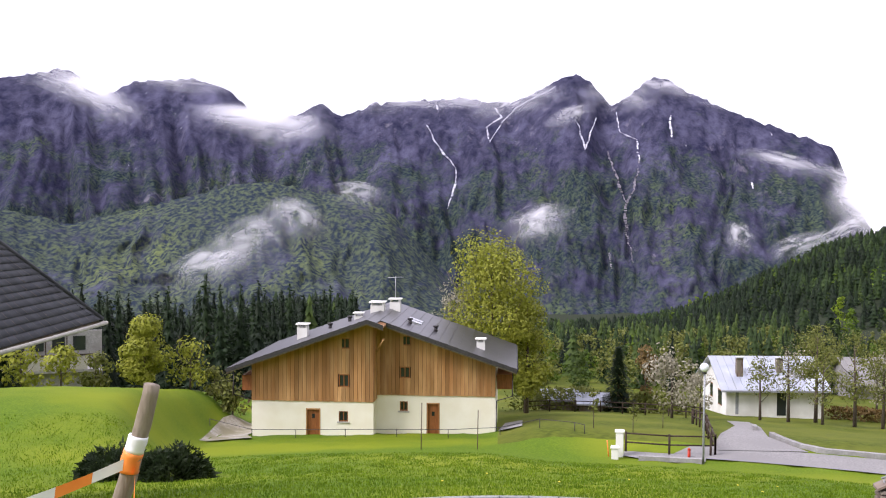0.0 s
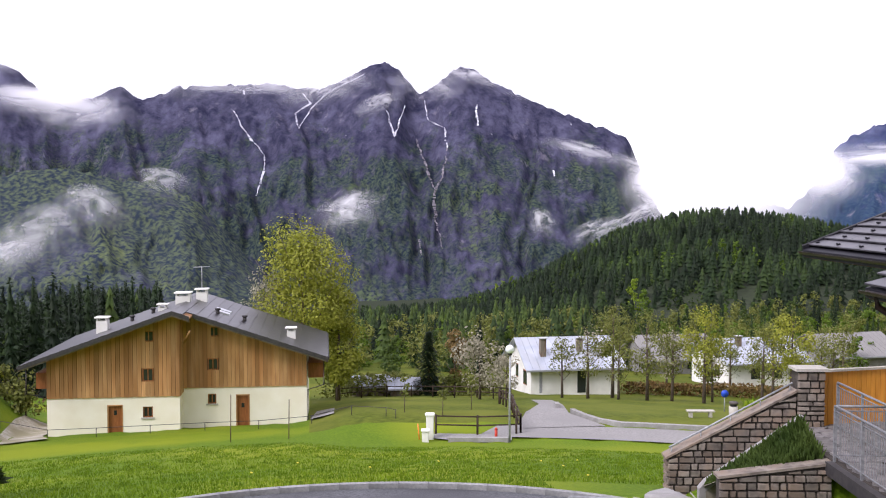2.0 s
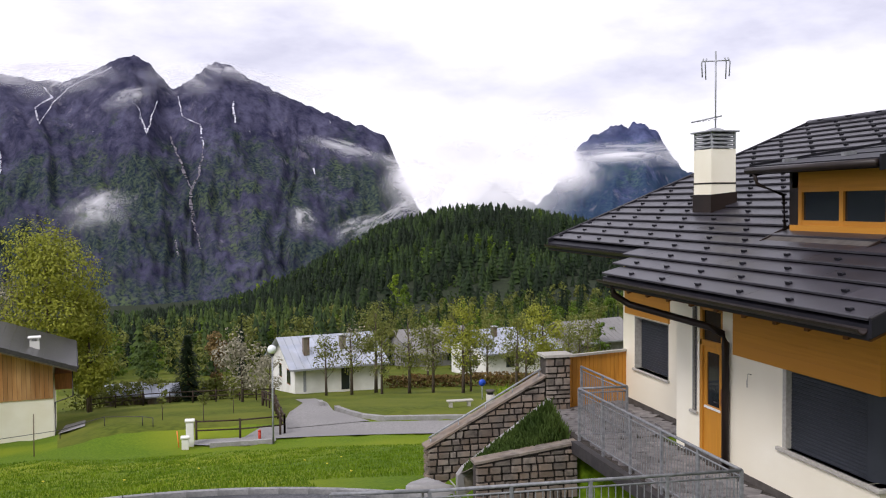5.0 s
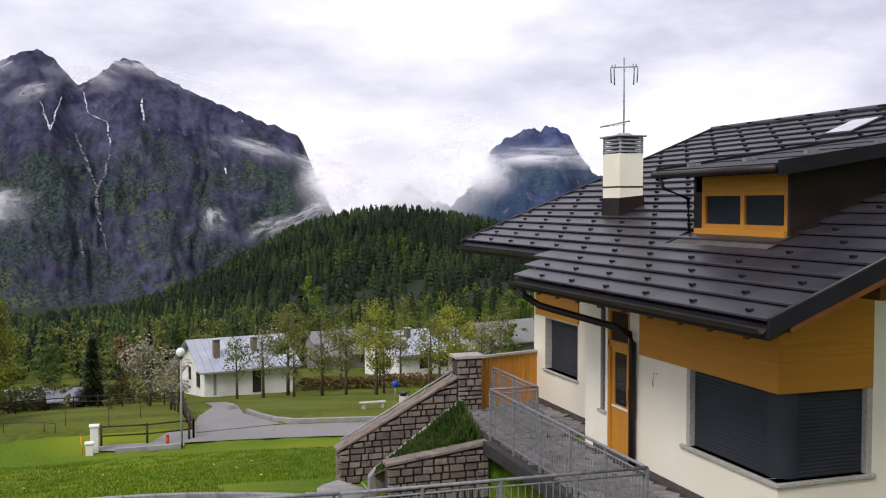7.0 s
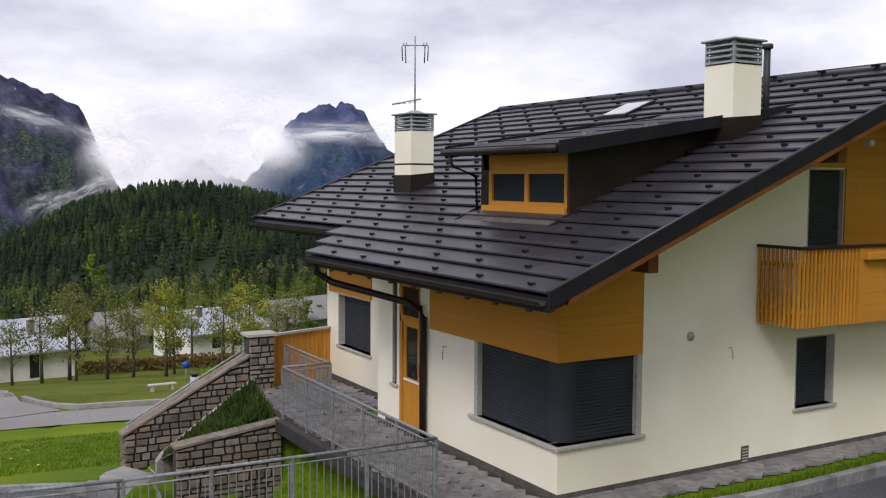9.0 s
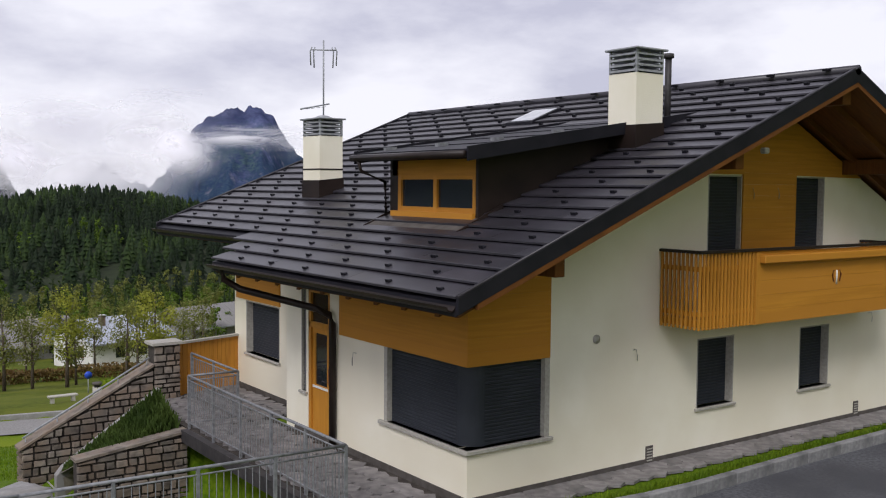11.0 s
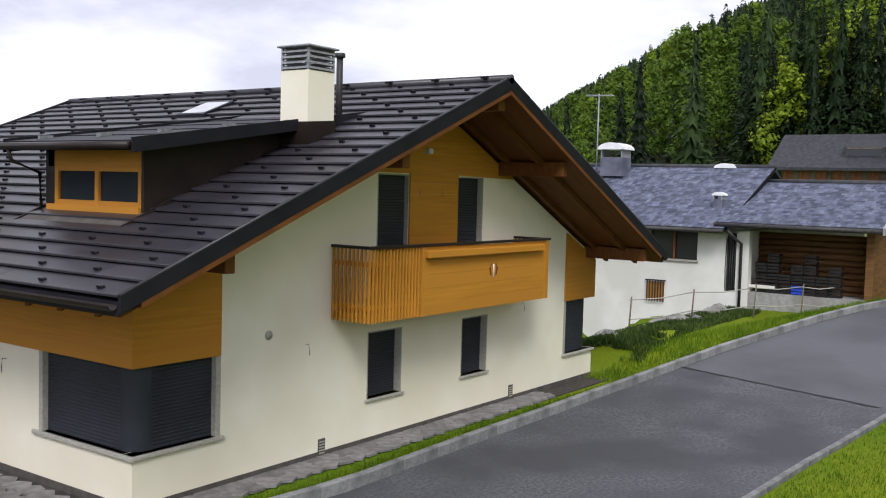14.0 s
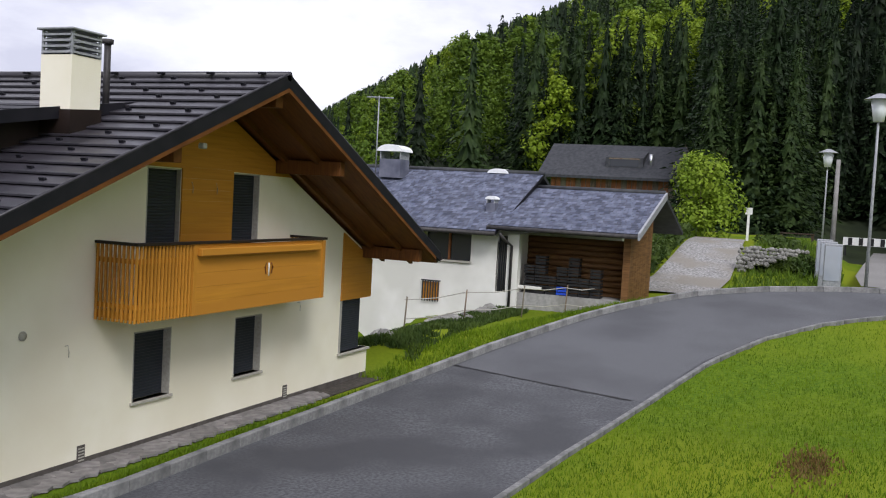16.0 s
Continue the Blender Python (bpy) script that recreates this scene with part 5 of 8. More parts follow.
# roof: rafter deck, boarded underside, fascias, gutters
RY0, RY1 = 9.5, 23.4
deck = 0.16


def roof_slab(name, x0, x1, y0, y1, zf, t0, t1, material):
    bm = bmesh.new()
    prism(bm, [(x0, zf(x0) - t0), (x1, zf(x1) - t0), (x1, zf(x1) - t1), (x0, zf(x0) - t1)], 1, y0, y1)
    return part(name, bm, material, villa)


roof_slab("roof_deck", EX0 + 0.02, RX, RY0 + 0.07, 17.36, roof_l, 0.03, 0.2, M["roof_dark"])
roof_slab("roof_deck", 8.33, RX, 17.36, RY1 - 0.03, roof_l, 0.03, 0.2, M["roof_dark"])
roof_slab("roof_deck", RX, EX1 - 0.02, RY0 + 0.07, RY1 - 0.03, roof_r, 0.03, 0.2, M["roof_dark"])
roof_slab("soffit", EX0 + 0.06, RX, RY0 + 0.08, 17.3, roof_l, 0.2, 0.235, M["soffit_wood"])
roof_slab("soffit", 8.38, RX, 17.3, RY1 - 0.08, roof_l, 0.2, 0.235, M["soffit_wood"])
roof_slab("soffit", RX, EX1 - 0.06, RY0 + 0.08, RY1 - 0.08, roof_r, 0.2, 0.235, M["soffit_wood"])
# rake boards with a metal upstand along both gables
for yy in (RY0, RY1 - 0.05):
    bm = bmesh.new()
    xl, dp = (EX0, 0.16) if yy == RY0 else (8.33, 0.12)
    prism(bm, [(xl, roof_l(xl) + 0.05), (RX, RZ + 0.06), (RX, RZ - dp - 0.02), (xl, roof_l(xl) - dp)], 1, yy, yy + 0.05)
    part("rake_board", bm, M["roof_dark"], villa)
    bm = bmesh.new()
    prism(bm, [(RX, RZ + 0.06), (EX1, EZ1 + 0.05), (EX1, EZ1 - 0.16), (RX, RZ - 0.18)], 1, yy, yy + 0.05)
    part("rake_board", bm, M["roof_dark"], villa)
    for (xa, za, xb, zb) in ((xl, roof_l(xl), RX, RZ), (RX, RZ, EX1, EZ1)):
        rod("rake_trim", [(xa, yy + 0.03, za + 0.06), (xb, yy + 0.03, zb + 0.07)], 0.028, M["roof_metal"], villa)
    if yy != RY0:
        continue
    bm = bmesh.new()
    prism(bm, [(EX0 + 0.3, roof_l(EX0 + 0.3) - 0.16), (RX, RZ - 0.18), (RX, RZ - 0.26), (EX0 + 0.3, roof_l(EX0 + 0.3) - 0.24)], 1, yy + 0.004, yy + 0.06)
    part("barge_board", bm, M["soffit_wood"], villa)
    bm = bmesh.new()
    prism(bm, [(RX, RZ - 0.18), (EX1 - 0.3, roof_r(EX1 - 0.3) - 0.16), (EX1 - 0.3, roof_r(EX1 - 0.3) - 0.24), (RX, RZ - 0.26)], 1, yy + 0.004, yy + 0.06)
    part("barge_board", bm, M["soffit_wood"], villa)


def gutter(name, x, z, y0, y1):
    bm = bmesh.new()
    pr = [(x + 0.075 * math.cos(a), z + 0.075 * math.sin(a)) for a in np.linspace(math.pi, 2 * math.pi, 7)]
    pr += [(x + 0.06 * math.cos(a), z + 0.06 * math.sin(a)) for a in np.linspace(2 * math.pi, math.pi, 7)]
    prism(bm, pr, 1, y0, y1)
    return part(name, bm, M["brown_metal"], villa)


gutter("gutter", EX0 - 0.04, EZ0 - 0.06, RY0 + 0.1, 17.36)
gutter("gutter", 8.29, roof_l(8.33) - 0.06, 17.5, RY1)
gutter("gutter", EX1 + 0.04, EZ1 - 0.06, RY0, RY1)
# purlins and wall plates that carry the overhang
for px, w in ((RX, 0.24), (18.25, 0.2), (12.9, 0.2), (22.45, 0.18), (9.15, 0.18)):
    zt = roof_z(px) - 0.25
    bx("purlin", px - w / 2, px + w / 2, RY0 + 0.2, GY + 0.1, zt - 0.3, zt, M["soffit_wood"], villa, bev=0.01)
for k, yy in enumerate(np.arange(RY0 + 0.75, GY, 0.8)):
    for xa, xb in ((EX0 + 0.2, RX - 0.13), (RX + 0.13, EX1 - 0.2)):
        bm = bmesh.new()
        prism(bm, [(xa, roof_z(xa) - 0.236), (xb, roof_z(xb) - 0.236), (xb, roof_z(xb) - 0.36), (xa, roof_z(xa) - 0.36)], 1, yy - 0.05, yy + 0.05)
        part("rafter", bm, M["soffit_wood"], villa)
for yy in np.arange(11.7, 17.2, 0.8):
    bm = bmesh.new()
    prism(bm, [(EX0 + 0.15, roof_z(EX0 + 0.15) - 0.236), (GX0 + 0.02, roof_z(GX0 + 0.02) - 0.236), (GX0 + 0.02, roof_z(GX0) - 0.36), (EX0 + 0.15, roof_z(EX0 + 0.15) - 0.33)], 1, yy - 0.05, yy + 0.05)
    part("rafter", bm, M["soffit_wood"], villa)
# small lamp under the barge board
bx("wall_lamp", 13.74, 13.86, 9.85, 9.97, 0.6, 0.7, M["sill"], villa, bev=0.02)

# dormer
DX, DY0, DY1 = 9.5, 11.98, 14.55
dormer = new("dormer")
dormer.parent = villa
dormer["label"] = "shed dormer with honey wood window and dark metal roof"


def d_roof(x):
    return 0.57 + 0.15 * (x - 9.0)


xe = (EZ0 - SL * EX0 - 0.57 + 0.15 * 9.0) / (0.15 - SL)
for yy in (DY0, DY1 - 0.08):
    bm = bmesh.new()
    prism(bm, [(DX, roof_l(DX)), (DX, d_roof(DX) - 0.12), (xe, roof_l(xe))], 1, yy, yy + 0.08)
    part("dormer_cheek", bm, M["brown_metal"], dormer)
bx("dormer_lintel", DX, DX + 0.1, DY0 + 0.08, DY1 - 0.08, 0.21, d_roof(DX) - 0.1, M["honey_wood_h"], dormer)
bx("dormer_sill", DX - 0.06, DX + 0.1, DY0 + 0.08, DY1 - 0.1, roof_l(DX) - 0.04, -0.4, M["honey_wood_h"], dormer)
for a, b in ((12.04, 12.14), (13.12, 13.22), (14.2, 14.3)):
    bx("window_frame", DX, DX + 0.08, a, b, -0.4, 0.21, M["honey_wood"], dormer)
for a, b in ((12.14, 13.12), (13.22, 14.2)):
    for c, d in ((-0.4, -0.32), (0.14, 0.21)):
        bx("window_frame", DX + 0.004, DX + 0.076, a, b, c, d, M["honey_wood_h"], dormer)
    bx("glass_pane", DX + 0.04, DX + 0.05, a, b, -0.32, 0.14, M["glass"], dormer)
bx("dormer_jamb", DX - 0.012, DX + 0.1, DY0 - 0.004, DY0 + 0.06, roof_l(DX) - 0.1, d_roof(DX) - 0.1, M["brown_metal"], dormer)
bx("dormer_jamb", DX, DX + 0.1, 14.3, DY1 - 0.08, roof_l(DX) - 0.1, d_roof(DX) - 0.1, M["brown_metal"], dormer)
bm = bmesh.new()
prism(bm, [(9.0, d_roof(9.0)), (xe + 0.5, d_roof(xe + 0.5)), (xe + 0.5, d_roof(xe + 0.5) - 0.11), (9.0, d_roof(9.0) - 0.13)], 1, 11.6, 14.92)
part("dormer_roof", bm, M["roof_dark"], dormer)
for k, xx in enumerate(np.arange(9.0, xe, 1.05)):
    bm = bmesh.new()
    x2 = min(xx + 1.07, xe + 0.3)
    prism(bm, [(xx, d_roof(xx) + 0.022), (x2, d_roof(x2) + 0.006), (x2, d_roof(x2) + 0.001), (xx, d_roof(xx) + 0.001)], 1, 11.58, 14.94)
    part("roof_panel", bm, M["roof_dark"], dormer)
for rx_, ry_ in ((9.35, 14.45), (9.75, 13.45), (10.35, 12.7), (11.3, 12.25), (12.4, 11.95)):
    bm = bmesh.new()
    prism(bm, [(rx_, d_roof(rx_) + 0.012), (rx_ + 0.22, d_roof(rx_ + 0.22) + 0.012), (rx_ + 0.22, d_roof(rx_ + 0.22) + 0.06), (rx_, d_roof(rx_) + 0.075)], 1, ry_, ry_ + 0.09)
    part("snow_bracket", bm, M["rail_steel"], dormer, "small grey snow bracket")
for yy in (11.57, 14.9):
    bm = bmesh.new()
    prism(bm, [(8.98, d_roof(8.98) + 0.06), (xe + 0.2, d_roof(xe + 0.2) + 0.06), (xe + 0.2, d_roof(xe + 0.2) - 0.12), (8.98, d_roof(8.98) - 0.16)], 1, yy, yy + 0.04)
    part("dormer_verge", bm, M["roof_dark"], dormer)
rod("dormer_gutter", [(8.95, 11.62, d_roof(9) - 0.06), (8.95, 14.96, d_roof(9) - 0.06)], 0.06, M["brown_metal"], dormer)
rod("dormer_pipe", [(8.95, 14.75, 0.5), (9.0, 14.72, 0.28), (9.42, 14.6, 0.1), (9.45, 14.6, roof_l(9.45) + 0.03)], 0.035, M["brown_metal"], dormer)
for yy in (11.86, 14.62):
    bm = bmesh.new()
    xa = 9.0
    prism(bm, [(xa, roof_l(xa) + 0.01), (9.9, roof_l(9.9) + 0.01), (9.9, roof_l(9.9) + 0.1), (xa, roof_l(xa) + 0.05)], 1, yy, yy + 0.03)
    part("flashing", bm, M["brown_metal"], dormer)
bm = bmesh.new()
prism(bm, [(8.95, roof_l(8.95) + 0.035), (9.5, roof_l(9.5) + 0.035), (9.5, roof_l(9.5)), (8.95, roof_l(8.95))], 1, 11.95, 14.6)
part("apron", bm, M["plinth"], dormer, "grey lead apron")

# skylight
bm = bmesh.new()
prism(bm, [(14.1, roof_l(14.1) + 0.09), (14.95, roof_l(14.95) + 0.09), (14.95, roof_l(14.95)), (14.1, roof_l(14.1))], 1, 16.1, 17.0)
sk = part("skylight", bm, M["roof_dark"], villa, "small roof window catching the sky")
bm = bmesh.new()
prism(bm, [(14.17, roof_l(14.17) + 0.1), (14.88, roof_l(14.88) + 0.1), (14.88, roof_l(14.88) + 0.092), (14.17, roof_l(14.17) + 0.092)], 1, 16.17, 16.93)
part("glass_pane", bm, M["steel"], sk)


# chimneys
def chimney(x0, x1, y0, y1, z_white, z_top, skirt, bands, label):
    c = new("chimney")
    c.parent = villa
    c["label"] = label
    zb = roof_l(x0)
    bm = bmesh.new()
    e = 0.02
    prism(bm, [(x0 - e, zb - 0.1), (x1 + e, roof_l(x1) - 0.1), (x1 + e, max(roof_l(x1) + 0.12, skirt)), (x0 - e, skirt - 0.06)], 1, y0 - e, y1 + e)
    part("flashing_skirt", bm, M["brown_metal"], c)
    bx("chimney_shaft", x0, x1, y0, y1, skirt - 0.3, z_white, M["plaster"], c)
    for zz in bands:
        bx("band", x0 - 0.008, x1 + 0.008, y0 - 0.008, y1 + 0.008, zz, zz + 0.03, M["brown_metal"], c)
    for xx in (x0, x1 - 0.04):
        for yy in (y0, y1 - 0.04):
            bx("cap_post", xx, xx + 0.04, yy, yy + 0.04, z_white, z_top - 0.04, M["galv"], c)
    n = 4
    h = (z_top - z_white - 0.05) / n
    for i in range(n):
        zc = z_white + 0.02 + h * i
        for lo, sg in ((x0, 1), (x1, -1)):
            bm = bmesh.new()
            prism(bm, [(lo - sg * 0.02, zc), (lo + sg * 0.1, zc + h * 0.62), (lo + sg * 0.1, zc + h * 0.62 + 0.012), (lo - sg * 0.02, zc + 0.03)], 1, y0 + 0.02, y1 - 0.02)
            part("louvre", bm, M["galv"], c)
        for lo, sg in ((y0, 1), (y1, -1)):
            bm = bmesh.new()
            prism(bm, [(lo - sg * 0.02, zc), (lo + sg * 0.1, zc + h * 0.62), (lo + sg * 0.1, zc + h * 0.62 + 0.012), (lo - sg * 0.02, zc + 0.03)], 0, x0 + 0.02, x1 - 0.02)
            part("louvre", bm, M["galv"], c)
    rod("flue", [((x0 + x1) / 2, (y0 + y1) / 2, z_white - 0.05), ((x0 + x1) / 2, (y0 + y1) / 2, z_white + 0.1)], 0.1, M["dark_steel"], c)
    bx("cap", x0 - 0.06, x1 + 0.06, y0 - 0.06, y1 + 0.06, z_top - 0.035, z_top, M["galv"], c, bev=0.01)
    return c


chimney(10.05, 10.6, 18.2, 18.95, 1.08, 1.46, 0.2, (0.36,), "cream chimney with steel louvred cap carrying an aerial")
chimney(12.3, 12.95, 11.36, 12.0, 1.95, 2.37, 1.14, (), "cream chimney with steel louvred cap")
rod("flue_pipe", [(13.9, 12.1, 1.1), (13.9, 12.1, 2.4)], 0.06, M["dark_steel"], villa, "slim dark flue pipe", r1=0.06)
rod("flue_pipe", [(13.9, 12.1, 2.38), (13.9, 12.1, 2.46)], 0.1, M["dark_steel"], villa)

# aerial on the chimney
aer = thing("tv_aerial", "grey tv aerial on a thin mast above the chimney", "aerial", (10.33, 18.55, 1.44))
rod("mast", [(0, 0, 0), (0, 0, 1.68)], 0.018, M["galv"], aer)
bm = bmesh.new()
bmesh.ops.create_uvsphere(bm, u_segments=12, v_segments=6, radius=0.16, matrix=Matrix.Diagonal((1.3, 1.3, 0.6, 1)))
part("mast_foot", bm, M["galv"], aer, smooth=True)
sx, sy = 0.86, -0.5
for k in (-0.27, -0.2, 0.2, 0.27):
    rod("element", [(k * sx, k * sy, 1.1 if abs(k) < 0.25 else 1.15), (k * sx * 1.06, k * sy * 1.06, 1.45), (k * sx * 0.9, k * sy * 0.9, 1.54)], 0.014, M["galv"], aer)
rod("boom", [(-0.27 * sx, -0.27 * sy, 1.48), (0.27 * sx, 0.27 * sy, 1.48)], 0.014, M["galv"], aer)
rod("yagi_boom", [(-0.5 * sx, -0.5 * sy, 0.22), (0.12, -0.05, 0.34)], 0.016, M["galv"], aer)
for k in np.linspace(-0.45, 0.0, 5):
    rod("yagi_element", [(k * sx, k * sy - 0.08, 0.27 + k * 0.12), (k * sx, k * sy + 0.08, 0.27 + k * 0.12)], 0.007, M["galv"], aer)

# rainwater pipe from the gutter to the ground
rod("downpipe", [(7.3, 16.9, -1.5), (7.35, 16.9, -1.72), (7.6, 16.75, -1.9), (8.55, 15.5, -2.2), (8.68, 15.28, -2.3), (8.72, 15.24, -2.45), (8.72, 15.24, -4.68)], 0.065, M["brown_metal"], villa, "dark brown rainwater pipe", sides=10)

# bits on the walls
for wx, wz in ((11.42, -2.44),):
    rod("wall_vent", [(wx, GY - 0.02, wz), (wx, GY + 0.01, wz)], 0.075, M["sill"], villa, "round grey vent cover", sides=16)
for gx, gzz in ((12.64, -4.7), (18.88, -4.68)):
    g = bx("air_grille", gx, gx + 0.17, GY - 0.016, GY + 0.01, gzz, gzz + 0.3, M["plinth"], villa, "small grey air grille")
    for i in range(5):
        bx("grille_slat", gx + 0.02, gx + 0.15, GY - 0.024, GY - 0.016, gzz + 0.04 + i * 0.05, gzz + 0.06 + i * 0.05, M["sill"], g)
for (px, pz) in ((12.3, -2.7), (19.35, -2.55), (15.3, 0.02), (16.05, 0.02)):
    rod("wire_tail", [(px, GY + 0.0, pz), (px, GY - 0.06, pz + 0.02), (px + 0.02, GY - 0.07, pz - 0.08), (px + 0.04, GY - 0.05, pz - 0.18)], 0.007, M["sill"], villa, "loose wire waiting for a wall lamp", sides=5)
rod("wire_tail", [(GX0, 14.55, -2.9), (GX0 - 0.06, 14.55, -2.88), (GX0 - 0.07, 14.57, -3.0), (GX0 - 0.05, 14.6, -3.12)], 0.007, M["dark_steel"], villa, sides=5)
rod("wire_tail", [(9.6, 18.4, -2.75), (9.54, 18.4, -2.73), (9.53, 18.42, -2.85), (9.55, 18.45, -3.0)], 0.007, M["dark_steel"], villa, sides=5)

# balcony
bal = new("balcony")
bal.parent = villa
bal["label"] = "honey wood balcony with upright slats and a boarded front"
BX0, BX1, BY, BZ0, BZ1 = 12.92, 18.95, 10.45, -2.32, -1.0
SX = 14.35
bx("balcony_floor", BX0 + 0.05, BX1 - 0.05, BY + 0.05, GY, -2.28, -2.16, M["honey_wood_h"], bal)
slat = bmesh.new()
box(slat, -0.02, 0.02, -0.02, 0.02, BZ0, BZ1 - 0.05, 0.004)
s_me = bpy.data.meshes.new("slat")
slat.to_mesh(s_me)
slat.free()
s_me.materials.append(M["honey_wood"])
for px, py in [(BX0, y) for y in np.linspace(GY - 0.04, BY, 10)] + [(x, BY) for x in np.linspace(BX0 + 0.1, SX - 0.06, 15)] + [(BX1, y) for y in np.linspace(GY - 0.04, BY + 0.1, 9)]:
    s = new("slat", s_me)
    s.parent = bal
    s.location = (px, py, 0)
for i, (a, b) in enumerate(zip(np.linspace(BZ0, BZ1 - 0.06, 6)[:-1], np.linspace(BZ0, BZ1 - 0.06, 6)[1:])):
    bx("front_board", SX, BX1, BY - 0.02, BY + 0.02, a, b - 0.003, M["honey_wood_h"], bal)
bx("planter_shelf", SX + 0.1, BX1 - 0.35, BY - 0.14, BY - 0.021, -1.26, -1.12, M["honey_wood_h"], bal, bev=0.015)
bx("batten", SX, SX + 0.09, BY - 0.04, BY - 0.021, BZ0, BZ1 - 0.06, M["honey_wood"], bal)
bx("batten", BX1 - 0.12, BX1, BY - 0.04, BY - 0.021, BZ0, BZ1 - 0.06, M["honey_wood"], bal)
bx("handrail", BX0 - 0.05, BX1 + 0.05, BY - 0.06, BY + 0.05, BZ1 - 0.05, BZ1, M["brown_metal"], bal, bev=0.01)
bx("handrail", BX0 - 0.05, BX0 + 0.05, BY + 0.05, GY, BZ1 - 0.05, BZ1, M["brown_metal"], bal, bev=0.01)
bx("handrail", BX1 - 0.05, BX1 + 0.05, BY + 0.05, GY, BZ1 - 0.05, BZ1, M["brown_metal"], bal, bev=0.01)
for zz in (-1.35, -2.1):
    bx("inner_rail", BX0 + 0.02, SX, BY + 0.021, BY + 0.05, zz, zz + 0.08, M["honey_wood_h"], bal)
    bx("inner_rail", BX0 + 0.021, BX0 + 0.05, BY + 0.05, GY, zz, zz + 0.08, M["honey_wood_h"], bal)
# board in the shade-darkened soffit colour, closing the gaps between slats
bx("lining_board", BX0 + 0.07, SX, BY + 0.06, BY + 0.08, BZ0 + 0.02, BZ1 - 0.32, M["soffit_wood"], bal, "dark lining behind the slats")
for k in (-0.09, 0.0, 0.09):
    rod("carved_drop", [(16.75 + k, BY - 0.03, -1.47), (16.75 + k * 1.5, BY - 0.034, -1.55), (16.75 + k, BY - 0.03, -1.68 - (0.05 if k == 0 else 0))], 0.016, M["door_wood"] if k else M["white_paint"], bal, sides=6)

# roof panels: long interlocking courses, each panel a piece of its own, with snow guards
PW, NC = 2.75, 22


def course_pieces(zf, xa, xb, y0, y1, sgn, n, parent, cutf=None):
    """Courses from the eave (xa) up to the ridge (xb)."""
    sl = abs(zf(xb) - zf(xa)) / abs(xb - xa)
    step = (xb - xa) / n
    cache = {}
    for i in range(n):
        x_lo, x_hi = xa + step * i, xa + step * (i + 1.03)
        ya = y0 if cutf is None else cutf(x_lo, y0)
        yb = y1 if cutf is None else cutf(x_lo, y1)
        off = (i * 0.37 % 1.0) * PW
        ys = [ya] + [q for q in np.arange(ya - PW + off, yb, PW) if ya + 0.2 < q < yb - 0.2] + [yb]
        for a, b in zip(ys, ys[1:]):
            key = round(b - a, 3)
            if key not in cache:
                bm = bmesh.new()
                dz = zf(x_hi) - zf(x_lo)
                w = x_hi - x_lo
                prism(bm, [(0, 0.034), (0, 0.062), (w * 0.03, 0.07), (w, dz + 0.012), (w, dz), (w * 0.2, dz * 0.2), (w * 0.16, dz * 0.16 + 0.03)], 1, 0, key - 0.006)
                me = bpy.data.meshes.new("roof_panel")
                bm.to_mesh(me)
                bm.free()
                me.materials.append(M["roof_metal"])
                cache[key] = me
            o = new("roof_panel", cache[key])
            o.parent = parent
            o.location = (x_lo, a + 0.003, zf(x_lo))


left_roof = new("roof")
left_roof.parent = villa
left_roof["label"] = "dark metal roof courses with small snow guards"
course_pieces(roof_l, EX0, RX - 0.05, RY0 + 0.06, RY1, 1, NC, left_roof, lambda x, y: y if y < 15 or x > 8.2 else 17.36 + (x - EX0))
course_pieces(roof_r, EX1, RX + 0.05, RY0 + 0.06, RY1, -1, 20, left_roof)
rod("ridge_cap", [(RX, RY0, RZ + 0.03), (RX, RY1, RZ + 0.03)], 0.09, M["roof_metal"], left_roof, sides=10)
bm = bmesh.new()
box(bm, -0.03, 0.03, -0.03, 0.03, 0, 0.04, 0.008)
box(bm, -0.045, -0.03, -0.045, 0.045, 0.005, 0.06)
g_me = bpy.data.meshes.new("snow_guard")
bm.to_mesh(g_me)
bm.free()
g_me.materials.append(M["roof_dark"])
st = (RX - EX0) / NC
for i in range(NC):
    for j, yy in enumerate(np.arange(RY0 + 0.55 + 0.62 * (i % 2), RY1 - 0.3, 1.24)):
        x = EX0 + st * i + 0.14
        if x < 8.3 and yy > 17.2:
            continue
        if 8.9 < x < xe + 0.2 and 11.5 < yy < 15.0:
            continue
        if (9.95 < x < 10.7 and 18.1 < yy < 19.05) or (12.2 < x < 13.1 and 11.2 < yy < 12.1):
            continue
        o = new("snow_guard", g_me)
        o.parent = left_roof
        o.matrix_basis = pose(x, yy, roof_l(x) + 0.035, 0, -math.degrees(math.atan(SL)), 0)
for yy in np.arange(RY0 + 0.5, RY1, 1.15):
    o = new("snow_guard", g_me)
    o.parent = left_roof
    o.matrix_basis = pose(RX - 0.12, yy, RZ + 0.06, 0, -20, 0) @ Matrix.Diagonal((1.4, 1.7, 0.7, 1))


# ---- kerbs, paths and the court ----
def dense_line(pts, step):
    pts = np.array(pts, float)
    s = np.concatenate([[0], np.cumsum(np.hypot(*np.diff(pts, axis=0).T))])
    q = np.arange(0, s[-1], step)
    return np.stack([np.interp(q, s, pts[:, i]) for i in (0, 1)], 1)


